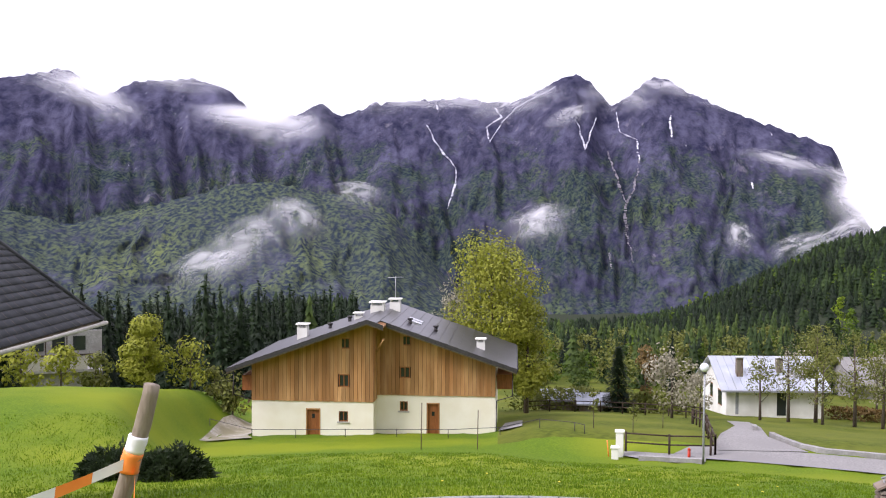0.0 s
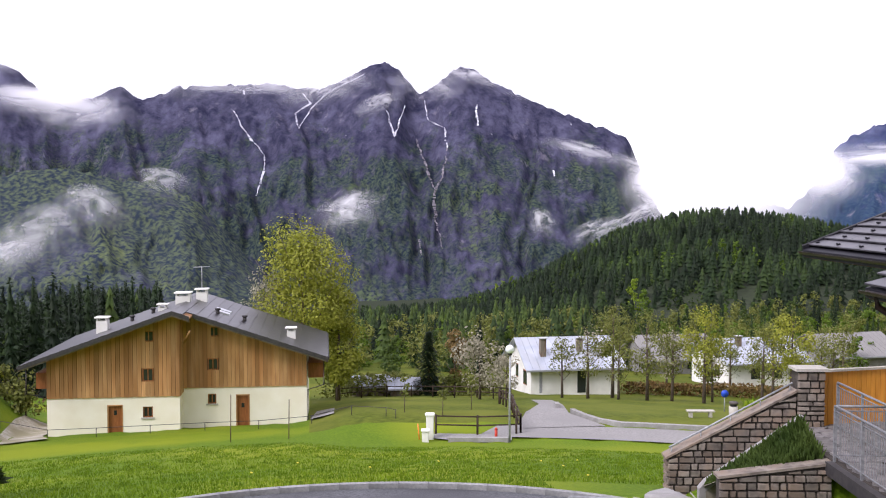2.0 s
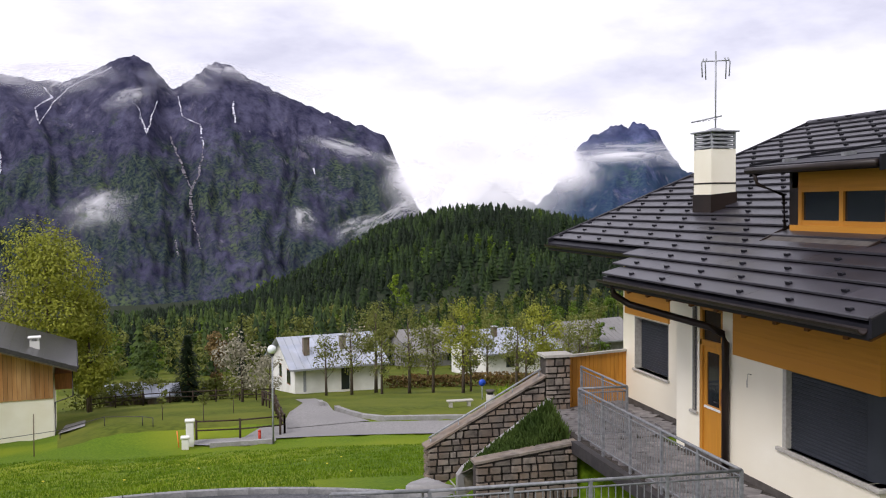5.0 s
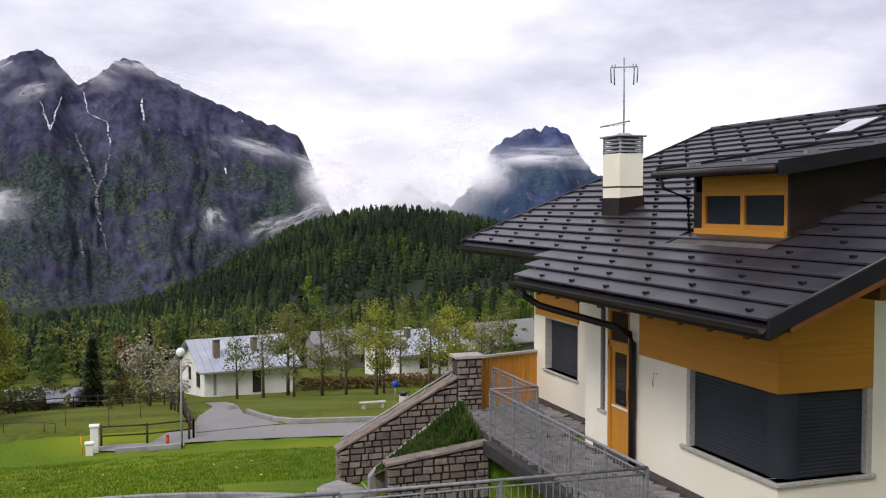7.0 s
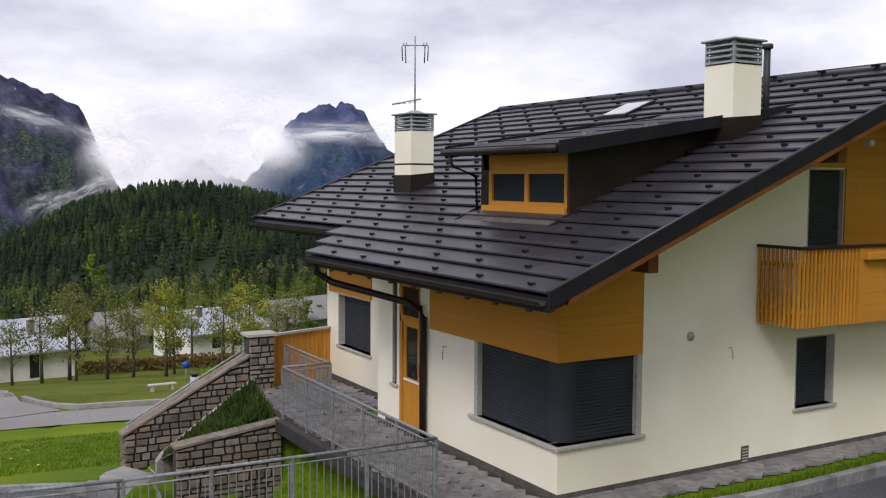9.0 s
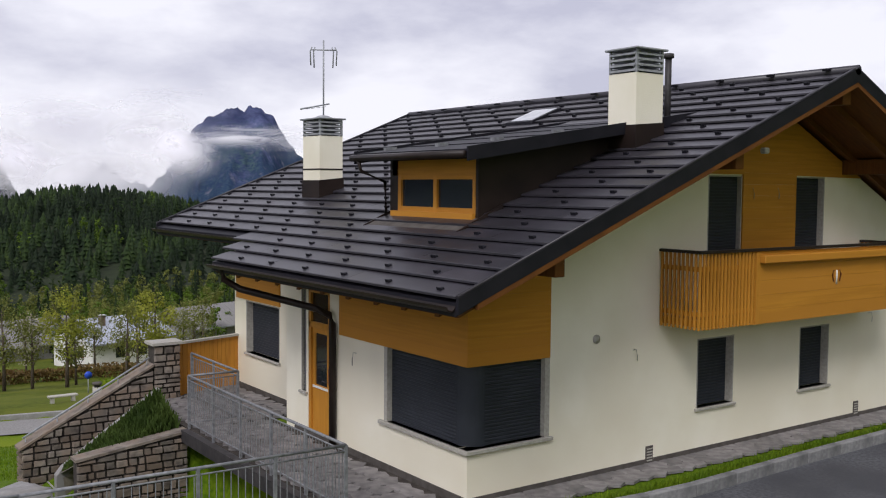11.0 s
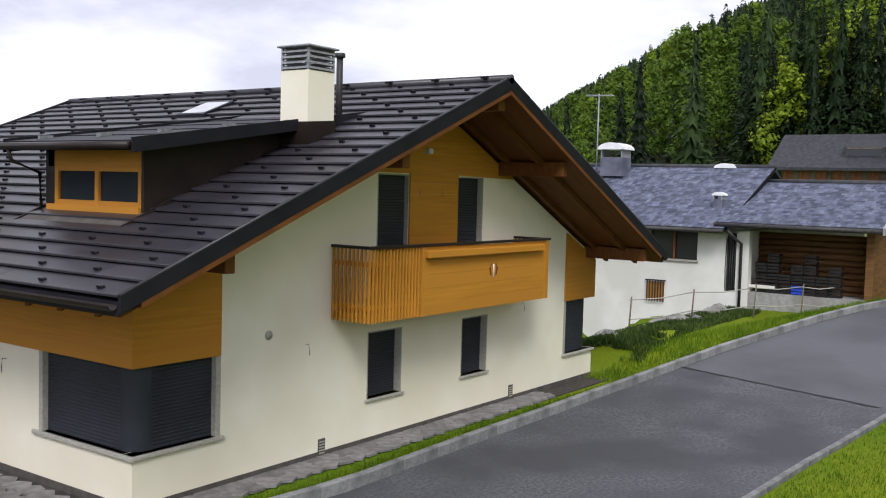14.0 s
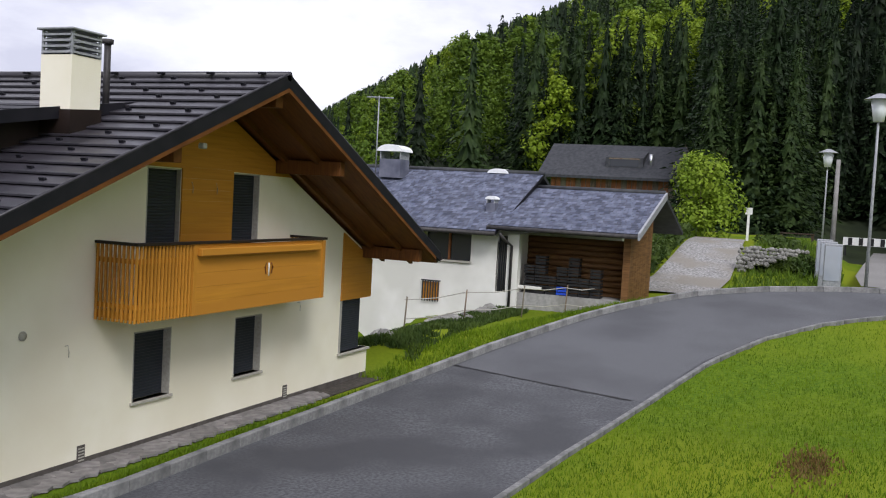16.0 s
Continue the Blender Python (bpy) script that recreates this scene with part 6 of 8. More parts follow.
def kerb_line(name, pts, zf, width, height, step, material, label, side, up):
    holder = thing(name, label, "kerb", (0, 0, 0), kind="structure")
    bm = bmesh.new()
    box(bm, 0.006, step - 0.006, 0, width * side, -0.15, height, 0.012)
    me = bpy.data.meshes.new("kerb_stone")
    bmesh.ops.recalc_face_normals(bm, faces=bm.faces)
    bm.to_mesh(me)
    bm.free()
    me.materials.append(material)
    p = dense_line(pts, step)
    for a, b in zip(p, p[1:]):
        o = new("kerb_stone", me)
        o.parent = holder
        dz = zf(b[0]) - zf(a[0])
        o.matrix_basis = pose(a[0], a[1], float(zf(a[0])) + up, 0, -math.degrees(math.atan2(dz, step)), math.degrees(math.atan2(b[1] - a[1], b[0] - a[0])))
    return holder


kerb_line("kerb_villa_side", [p for p in ROAD_L if p[0] >= 7 and p[1] > -8], road_z, 0.15, 0.19, 1.0, M["kerb"], "grey concrete kerb stones along the road", 1, 0.0)
kerb_line("kerb_bank_side", [p for p in ROAD_R if p[0] >= 7 and p[1] > -8], road_z, 0.12, 0.04, 1.0, M["kerb"], "low flush concrete edging by the grass bank", -1, 0.0)
# tar joint across the road
jl = dense_line([(24.05, 9.25), (23.5, 7.0), (22.8, 4.02)], 0.3)
vs, fs = [], []
for i, q in enumerate(jl):
    w = 0.09 + 0.03 * math.sin(i * 2.1)
    vs += [(q[0] - w, q[1], float(road_z(q[0])) + 0.005), (q[0] + w, q[1], float(road_z(q[0])) + 0.005)]
for i in range(len(jl) - 1):
    fs.append((2 * i, 2 * i + 1, 2 * i + 3, 2 * i + 2))
tagged(raw("tar_joint", vs, fs, M["black"]), "dark tar joint across the asphalt", "road joint", kind="structure")
strip("asphalt_patch", [(24.0, 9.2), (26, 8.82), (28.4, 8.17), (30.6, 7.52), (32.5, 6.76), (34.5, 5.68), (36.2, 4.55), (37.8, 2.55), (38.9, 0.2), (39.9, -4)], [(22.85, 4.08), (24.5, 3.85), (27.4, 3.3), (30.6, 2.2), (33.2, 0.8), (34.6, -0.4), (35.8, -1.7), (36.5, -3)], lambda x, y: float(road_z(x)), M["asphalt_light"], "greyer asphalt beyond the joint", "road", 0.004)
# crazy paving along the gable and on the terrace
paving = thing("paving", "porphyry crazy paving along the villa wall", "paving", (0, 0, 0), kind="structure")
bx("paving_bed", 7.1, 22.9, 10.74, GY - 0.013, -4.9, -4.735, M["mortar"], paving)
bx("paving_bed", 7.1, GX0 - 0.013, GY - 0.013, 18.0, -4.9, -4.735, M["mortar"], paving)
bx("paving_bed", 7.1, 9.587, 18.0, 21.9, -4.9, -4.735, M["mortar"], paving)
flag_meshes = []
rr = np.random.RandomState(5)
for k in range(9):
    bm = bmesh.new()
    n = rr.randint(5, 8)
    pr = [(0.225 * (0.85 + 0.3 * rr.rand()) * math.cos(2 * math.pi * (i + 0.3 * rr.rand()) / n), 0.225 * (0.85 + 0.3 * rr.rand()) * math.sin(2 * math.pi * (i + 0.3 * rr.rand()) / n)) for i in range(n)]
    prism(bm, pr, 2, 0, 0.045)
    me = bpy.data.meshes.new("flagstone")
    bm.to_mesh(me)
    bm.free()
    me.materials.append(M["flag"])
    flag_meshes.append(me)
cells = [(x, y) for x in np.arange(9.0, 20, 0.34) for y in (10.86, 11.14)]
cells += [(x, y) for y in np.arange(11.5, 17.9, 0.36) for x in np.arange(7.35, 8.75, 0.36)]
cells += [(x, y) for y in np.arange(18.1, 21.4, 0.38) for x in np.arange(7.4, 9.5, 0.38)]
for i, (x, y) in enumerate(cells[:300]):
    o = new("flagstone", flag_meshes[i % 9])
    o.parent = paving
    o.matrix_basis = pose(x + 0.03 * rr.rand(), y + 0.03 * rr.rand(), -4.735 - 0.006 * rr.rand(), 0, 0, rr.rand() * 360)

# terrace edge beam and garage below
terrace = thing("terrace", "concrete terrace slab over a dark garage opening", "terrace", (0, 0, 0), kind="structure")
bx("edge_beam", 6.95, 7.1, 11.9, 18.1, -4.98, -4.74, M["dark_steel"], terrace)
# dark slab and black back wall put the garage's unlit depth into colour
bx("terrace_slab", 7.1, GX0, 11.9, 18.1, -5.0, -4.9, M["plinth"], terrace)
bx("garage_back", 8.6, 8.7, 12, 18, -7.6, -5.0, M["black"], terrace)
for yy in (13.4,):
    bx("pier", 7.02, 7.22, yy - 0.12, yy + 0.12, -7.6, -5.12, M["white_plaster"], terrace)
bx("court_wall", 1.2, 7.1, 11.98, 12.2, -7.6, -4.74, M["plinth"], terrace)
arc_c = ARC
arc = [(arc_c[0] + 7.2 * math.cos(a), arc_c[1] + 5.9 * math.sin(a)) for a in np.linspace(math.pi, 0.0, 40)]


def court_z(x, y):
    return float(-5.52 - 0.42 * np.clip(x - 3.0, 0, 4.2))


vs = [(x, y, court_z(x, y)) for x, y in arc] + [(x, 12.0, court_z(x, 12.0)) for x, y in arc]
n = len(arc)
tagged(raw("court_paving", vs, [(i, i + 1, n + i + 1, n + i) for i in range(n - 1)], M["asphalt"]), "asphalt court below the terrace", "courtyard", kind="structure")
rim = thing("court_rim", "pale concrete rim round the asphalt court", "kerb", (0, 0, 0), kind="structure")
for (xa, ya), (xb, yb) in zip(arc, arc[1:]):
    L = math.hypot(xb - xa, yb - ya)
    bm = bmesh.new()
    box(bm, 0, L + 0.02, 0, 0.14, -0.3, 0.0)
    o = part("rim_stone", bm, M["kerb"], rim)
    o.matrix_basis = pose(xa, ya, max(gz(xa, ya + 0.5), court_z(xa, ya)) + 0.1, 0, 0, math.degrees(math.atan2(yb - ya, xb - xa)))
strip("stair_path", [(3.0, 17.4), (3.6, 18.2), (3.9, 19.2), (4.5, 20.6)], [(4.6, 17.2), (4.7, 18.0), (4.72, 19.2), (4.74, 20.6)], lambda x, y: max(gz(x, y), -6.4), M["concrete"], "pale paved path to the garden stairs", "path", 0.05)


# ---- stone garden walls: every stone set proud of dark mortar ----
def stone_wall(name, p0, p1, top0, top1, z0, thick, label, rng, face=-1):
    """Random rubble between p0 and p1 with a sloping top; stones on the side that faces -y and on the free ends."""
    u = Vector((p1[0] - p0[0], p1[1] - p0[1], 0))
    L = u.length
    m = pose(p0[0], p0[1], 0, 0, 0, math.degrees(math.atan2(u.y, u.x)))
    w = thing(name, label, "stone wall", m, kind="structure")
    bm = bmesh.new()
    prism(bm, [(0.02, z0), (L - 0.02, z0), (L - 0.02, top1), (0.02, top0)], 1, 0.03, thick)
    part("mortar_core", bm, M["mortar"], w)
    z = z0
    while z < max(top0, top1) - 0.03:
        h = 0.09 + 0.1 * rng.rand()
        x = 0.0
        while x < L - 0.05:
            l = 0.12 + 0.24 * rng.rand()
            x2 = min(x + l, L)
            if L - x2 < 0.1:
                x2 = L
            zt0, zt1 = (top0 + (top1 - top0) * q / L for q in (x, x2))
            hi0, hi1 = min(z + h, zt0), min(z + h, zt1)
            if min(hi0, hi1) > z + 0.05 or max(hi0, hi1) > z + 0.07:
                hi0, hi1 = max(hi0, z + 0.02), max(hi1, z + 0.02)
                g = 0.011
                j = lambda: (rng.rand() - 0.5) * 0.02
                f0 = -0.02 * rng.rand()
                bm = bmesh.new()
                front = [bm.verts.new(c) for c in ((x + g + 0.02 + j(), f0 - 0.02, z + g + 0.015), (x2 - g - 0.02 + j(), f0 - 0.02, z + g + 0.015), (x2 - g - 0.02 + j(), f0 - 0.02, hi1 - g - 0.012), (x + g + 0.02 + j(), f0 - 0.02, hi0 - g - 0.012))]
                back = [bm.verts.new(c) for c in ((x + g, 0.05, z + g), (x2 - g, 0.05, z + g), (x2 - g, 0.05, hi1 - g), (x + g, 0.05, hi0 - g))]
                bm.faces.new(front)
                for q in range(4):
                    bm.faces.new((front[q], back[q], back[(q + 1) % 4], front[(q + 1) % 4]))
                bmesh.ops.recalc_face_normals(bm, faces=bm.faces)
                part("stone", bm, M["stone"], w)
            x = x2
        z += h
    return w


srng = np.random.RandomState(12)
wa = stone_wall("wall_stair", (4.6, 20.8), (7.35, 20.8), -5.42, -3.98, -7.0, 0.35, "rubble stone wall falling with the garden stairs", srng)
stone_wall("wall_post", (7.35, 20.76), (7.95, 20.76), -3.5, -3.5, -5.0, 0.45, "square rubble stone pier beside the fence", srng)
stone_wall("wall_bed", (4.98, 18.1), (7.1, 18.1), -5.1, -4.84, -7.6, 0.3, "rubble stone wall holding the planted bed", srng)
stone_wall("wall_end", (4.6, 21.15), (4.6, 20.8), -5.42, -5.42, -7.0, 0.3, "free end of the stair wall", srng)
cop = thing("coping", "thin stone coping on the garden walls", "coping", (0, 0, 0), kind="structure")
for (xa, za, xb, zb, ya, yb) in ((4.55, -5.42, 7.35, -3.95, 20.76, 21.18), (4.95, -5.08, 7.1, -4.81, 18.06, 18.42)):
    bm = bmesh.new()
    prism(bm, [(xa, za), (xb, zb), (xb, zb + 0.05), (xa, za + 0.05)], 1, ya, yb)
    part("coping_slab", bm, M["stone"], cop)
bx("coping_slab", 7.3, 8.0, 20.7, 21.25, -3.5, -3.44, M["sill"], cop)
rail = thing("stair_handrail", "pale metal handrail over the stair wall", "handrail", (0, 0, 0))
rod("rail", [(4.66, 20.95, -5.2), (7.3, 20.95, -3.78)], 0.022, M["galv"], rail)
for k in np.linspace(0.02, 0.98, 5):
    x = 4.66 + 2.64 * k
    rod("bracket", [(x, 20.95, -5.44 + 1.46 * k), (x, 20.95, -5.2 + 1.42 * k)], 0.014, M["galv"], rail, sides=6)
# stairs and their border
stairs = thing("stairs", "stone garden stairs between rubble walls", "stairs", (0, 0, 0), kind="structure")
for i in range(10):
    z = -4.75 - 0.172 * (i + 1)
    x1 = 7.1 - 0.25 * i
    bx("step", x1 - 0.27, x1, 19.75, 20.79, z - 0.3, z, M["concrete"], stairs, bev=0.01)
bm = bmesh.new()
prism(bm, [(5.1, -5.75), (7.05, -4.35), (7.05, -4.2), (5.1, -5.55), (4.98, -5.7), (4.98, -6.6), (5.2, -6.6)], 1, 19.55, 19.75)
part("stair_border", bm, M["concrete"], stairs)


def bed_z(x, y):
    """The bed climbs from the front wall to the stair border."""
    f = -5.2 + 0.21 * (x - 5.05)
    b = -5.62 + 0.69 * (x - 5.1)
    return f + (b - f) * (y - 18.38) / 1.18


bm = bmesh.new()
for bk in range(8):
    xa, xb = 5.05 + 0.25 * bk, 5.3 + 0.25 * bk
    q = [[bm.verts.new((x, y, z)) for y, z in ((18.4, -6.5), (18.4, bed_z(x, 18.4)), (19.56, bed_z(x, 19.56)), (19.56, -6.5))] for x in (xa, xb)]
    for i in range(4):
        bm.faces.new((q[0][i], q[0][(i + 1) % 4], q[1][(i + 1) % 4], q[1][i]))
tagged(part("bed_soil", bm, M["soil"]), "earth of the planted bed between the walls", "soil", kind="structure")


def tuft_field(name, X, Y, Z, h, material, label, rng, wid=0.03, per=1):
    n = len(X)
    a = rng.rand(n) * 6.28
    hh = h * (0.5 + rng.rand(n))
    lean = (rng.rand(n, 2) - 0.5) * hh[:, None] * 0.9
    w = wid * (0.6 + 0.8 * rng.rand(n))
    p = np.stack([X, Y, Z], -1)
    s = np.stack([np.cos(a) * w, np.sin(a) * w, 0 * a], -1)
    t = p + np.stack([lean[:, 0], lean[:, 1], hh], -1)
    v = np.stack([p - s, p + s, t], 1).reshape(-1, 3)
    i = np.arange(n) * 3
    return tagged(fast(name, v, np.stack([i, i + 1, i + 2], 1), material), label, "grass", kind="stuff")


grng = np.random.RandomState(21)
X, Y = 5.1 + 1.9 * grng.rand(4200), 18.4 + 1.15 * grng.rand(4200)
tuft_field("bed_plants", X, Y, bed_z(X, Y), 0.1 + 0.04 * (X - 5), M["leaf_wood_mid"], "green ground cover spilling over the bed", grng, 0.05)

# wooden garden fence between the pier and the villa
fence = thing("garden_fence", "honey wood board fence with a flat top rail", "fence", (0, 0, 0))
fa, fb = Vector((7.95, 20.95, 0)), Vector((9.6, 21.45, 0))
for i in range(14):
    q = fa.lerp(fb, (i + 0.5) / 14)
    bx("fence_board", -0.056, 0.056, -0.012, 0.012, -4.75, -3.54, M["honey_wood"], fence, m=pose(q.x, q.y, 0, 0, 0, 17))
bx("top_rail", -0.9, 0.9, -0.06, 0.06, -3.54, -3.49, M["sill"], fence, m=pose(8.78, 21.2, 0, 0, 0, 17))
bx("cross_rail", -0.86, 0.86, 0.012, 0.05, -4.5, -4.42, M["honey_wood"], fence, m=pose(8.78, 21.2, 0, 0, 0, 17))


# ---- galvanised railings ----
def railing(pts, z0, h, label, spacing=0.1, first=True, last=True):
    r = thing("railing", label, "railing", (0, 0, 0), "terrace railings")
    for (xa, ya), (xb, yb) in zip(pts, pts[1:]):
        L = math.hypot(xb - xa, yb - ya)
        ux, uy = (xb - xa) / L, (yb - ya) / L
        rod("top_rail", [(xa, ya, z0 + h), (xb, yb, z0 + h)], 0.024, M["rail_steel"], r)
        for zz in (z0 + h - 0.09, z0 + 0.08):
            rod("cross_bar", [(xa, ya, zz), (xb, yb, zz)], 0.014, M["rail_steel"], r, sides=6)
        n = int(L / 1.45) + 1
        for i in range(n + 1):
            if (i == 0 and not (first and (xa, ya) == pts[0])) or (i == n and not last and (xb, yb) == pts[-1]):
                continue
            q = L * i / n
            bm = bmesh.new()
            box(bm, -0.022, 0.022, -0.022, 0.022, z0 - 0.25, z0 + h)
            o = part("post", bm, M["rail_steel"], r)
            o.location = (xa + ux * q, ya + uy * q, 0)
        m = int(L / spacing)
        bm = bmesh.new()
        tube(bm, [(0, 0, z0 + 0.08), (0, 0, z0 + h - 0.09)], 0.0075, 5)
        me = bpy.data.meshes.new("baluster")
        bm.to_mesh(me)
        bm.free()
        me.materials.append(M["rail_steel"])
        for i in range(1, m):
            o = new("baluster", me)
            o.parent = r
            o.location = (xa + ux * L * i / m, ya + uy * L * i / m, 0)
    return r


railing([(7.1, 18.05), (7.1, 11.92)], FLOOR, 1.0, "galvanised steel railing along the terrace edge")
railing([(7.1, 11.92), (2.75, 12.08), (1.5, 12.26)], FLOOR, 1.0, "galvanised steel railing above the court", first=False)
railing([(8.1, 20.5), (8.1, 18.0)], FLOOR, 1.0, "galvanised steel railing beside the stairs")
railing([(8.1, 18.0), (7.1, 18.05)], FLOOR, 1.0, "short galvanised steel railing across the stair head", first=False, last=False)


# ---- the old chalet ----
CH = Matrix.Translation((-26.81, 63.83, 0)) @ pose(0, 0, 0, 0, 0, math.degrees(math.atan2(2.3, 16.5)))
chalet = thing("chalet", "two-part chalet of larch boards over ivory plaster", "house", CH)
Z0, ZW, K = -15.05, -12.5, 0.0398


def cx(p):
    return (p - 456) * K


def cz(p):
    return -15.0 + (767 - p) * K


RXc, RZc = 8.15, cz(560)
ELx, ERx, EZc = cx(421), cx(913), cz(646)
PJ = -1.5                                         # the left half stands forward


def c_roof(x):
    return RZc - (RZc - EZc) * (RXc - x) / (RXc - ELx) if x < RXc else RZc - (RZc - EZc) * (x - RXc) / (ERx - RXc)


def plain_holes(name, x0, x1, y, z0, z1, holes, material):
    bm = bmesh.new()
    cuts = sorted({x0, x1, *[h[0] for h in holes], *[h[1] for h in holes]})
    for a, b in zip(cuts, cuts[1:]):
        lo = z0
        for h in sorted([h for h in holes if h[0] < (a + b) / 2 < h[1]], key=lambda h: h[2]):
            if h[2] > lo + 0.01:
                prism(bm, [(a, lo), (b, lo), (b, h[2]), (a, h[2])], 1, y, y + 0.4)
            lo = h[3]
        prism(bm, [(a, lo), (b, lo), (b, z1), (a, z1)], 1, y, y + 0.4)
    bmesh.ops.remove_doubles(bm, verts=bm.verts, dist=0.0005)
    return part(name, bm, material, chalet)


XM = cx(668)
d1, w1 = (cx(551), cx(576), Z0, cz(717)), (cx(608), cx(624), cz(739), cz(721))
d2, w2 = (cx(756), cx(779), Z0, cz(711)), (cx(709), cx(723), cz(726), cz(709))
plain_holes("ground_wall", 0, XM, PJ, Z0 - 1.0, ZW, [d1, w1], M["chalet_plaster"])
plain_holes("ground_wall", XM, cx(876), 0, Z0 - 1.0, ZW + 0.25, [d2, w2], M["chalet_plaster"])
bx("side_wall", XM - 0.4, XM, PJ + 0.4, 0.4, Z0 - 1.0, ZW, M["chalet_plaster"], chalet)
bx("side_wall", cx(876) - 0.4, cx(876), 0.4, 11, Z0 - 1.0, -10.4, M["chalet_plaster"], chalet)
bx("side_wall", 0, 0.4, PJ + 0.4, 11, Z0 - 1.0, -10.4, M["chalet_plaster"], chalet)
bm = bmesh.new()
prism(bm, [(0.4, Z0 - 1), (cx(876) - 0.4, Z0 - 1), (cx(876) - 0.4, c_roof(cx(876)) - 0.3), (RXc, RZc - 0.3), (0.4, c_roof(0.4) - 0.3)], 1, 10.6, 11)
part("back_wall", bm, M["chalet_wood"], chalet)


def board_front(x0, x1, y, zb, holes, wid=0.27):
    cl = new("cladding")
    cl.parent = chalet
    n = int(round((x1 - x0) / wid))
    for i in range(n):
        a, b = x0 + (x1 - x0) * i / n + 0.008, x0 + (x1 - x0) * (i + 1) / n - 0.008
        segs, lo = [], zb - 0.03 * random.random()
        for h in sorted([h for h in holes if h[0] < (a + b) / 2 < h[1]], key=lambda h: h[2]):
            segs.append((lo, h[2], h[2]))
            lo = h[3]
        segs.append((lo, c_roof(a) - 0.28, c_roof(b) - 0.28))
        dy = 0.012 * random.random()
        for lo, ta, tb in segs:
            bm = bmesh.new()
            prism(bm, [(a, lo), (b, lo), (b, tb), (a, ta)], 1, y - 0.05 - dy, y)
            part("board", bm, M["chalet_wood"], cl)
    bm = bmesh.new()
    xs = [x0] + ([RXc] if x0 < RXc < x1 else []) + [x1]
    prism(bm, [(x0, zb), (x1, zb)] + [(x, c_roof(x) - 0.26) for x in xs[::-1]], 1, y + 0.12, y + 0.2)
    part("backing", bm, M["black"], chalet)


wins_l = [(cx(608), cx(626), cz(679), cz(657)), (cx(610), cx(627), cz(613), cz(595))]
wins_r = [(cx(709), cx(727), cz(668), cz(648)), (cx(712), cx(728), cz(611), cz(594))]
board_front(0, XM, PJ, ZW, wins_l)
board_front(XM, cx(876), 0, ZW + 0.25, wins_r)
for k in range(5):
    bx("side_board", XM + 0.001, XM + 0.05, PJ + 0.0 + k * 0.3, PJ + 0.29 + k * 0.3, ZW, c_roof(XM) - 0.3, M["chalet_wood"], chalet)


def small_window(x0, x1, z0, z1, y, surround):
    w = new("window")
    w.parent = chalet
    bx("pane", x0 + 0.06, x1 - 0.06, y + 0.1, y + 0.11, z0 + 0.06, z1 - 0.06, M["glass"], w)
    for a, b, c, d in ((x0, x0 + 0.07, z0, z1), (x1 - 0.07, x1, z0, z1), (x0 + 0.07, x1 - 0.07, z0, z0 + 0.07), (x0 + 0.07, x1 - 0.07, z1 - 0.07, z1), ((x0 + x1) / 2 - 0.03, (x0 + x1) / 2 + 0.03, z0 + 0.07, z1 - 0.07)):
        bx("frame", a, b, y + 0.06, y + 0.12, c, d, M["door_wood"], w)
    if surround:
        bx("sill", x0 - 0.12, x1 + 0.12, y - 0.06, y + 0.05, z0 - 0.1, z0, M["sill"], w)


for h in wins_l:
    small_window(*h, PJ - 0.1, False)
for h in wins_r:
    small_window(*h, -0.1, False)
small_window(*w1, PJ, True)
small_window(*w2, 0, True)
for h, y in ((d1, PJ), (d2, 0)):
    d = new("door")
    d.parent = chalet
    bx("leaf", h[0] + 0.08, h[1] - 0.08, y + 0.12, y + 0.17, Z0, h[3] - 0.08, M["door_wood"], d, "reddish wooden door")
    for a, b, c, e in ((h[0], h[0] + 0.08, Z0, h[3]), (h[1] - 0.08, h[1], Z0, h[3]), (h[0] + 0.08, h[1] - 0.08, h[3] - 0.08, h[3])):
        bx("frame", a, b, y - 0.02, y + 0.2, c, e, M["chalet_wood"], d)
    bx("light", (h[0] + h[1]) / 2 - 0.1, (h[0] + h[1]) / 2 + 0.1, y + 0.105, y + 0.12, -13.7, -13.4, M["glass"], d)
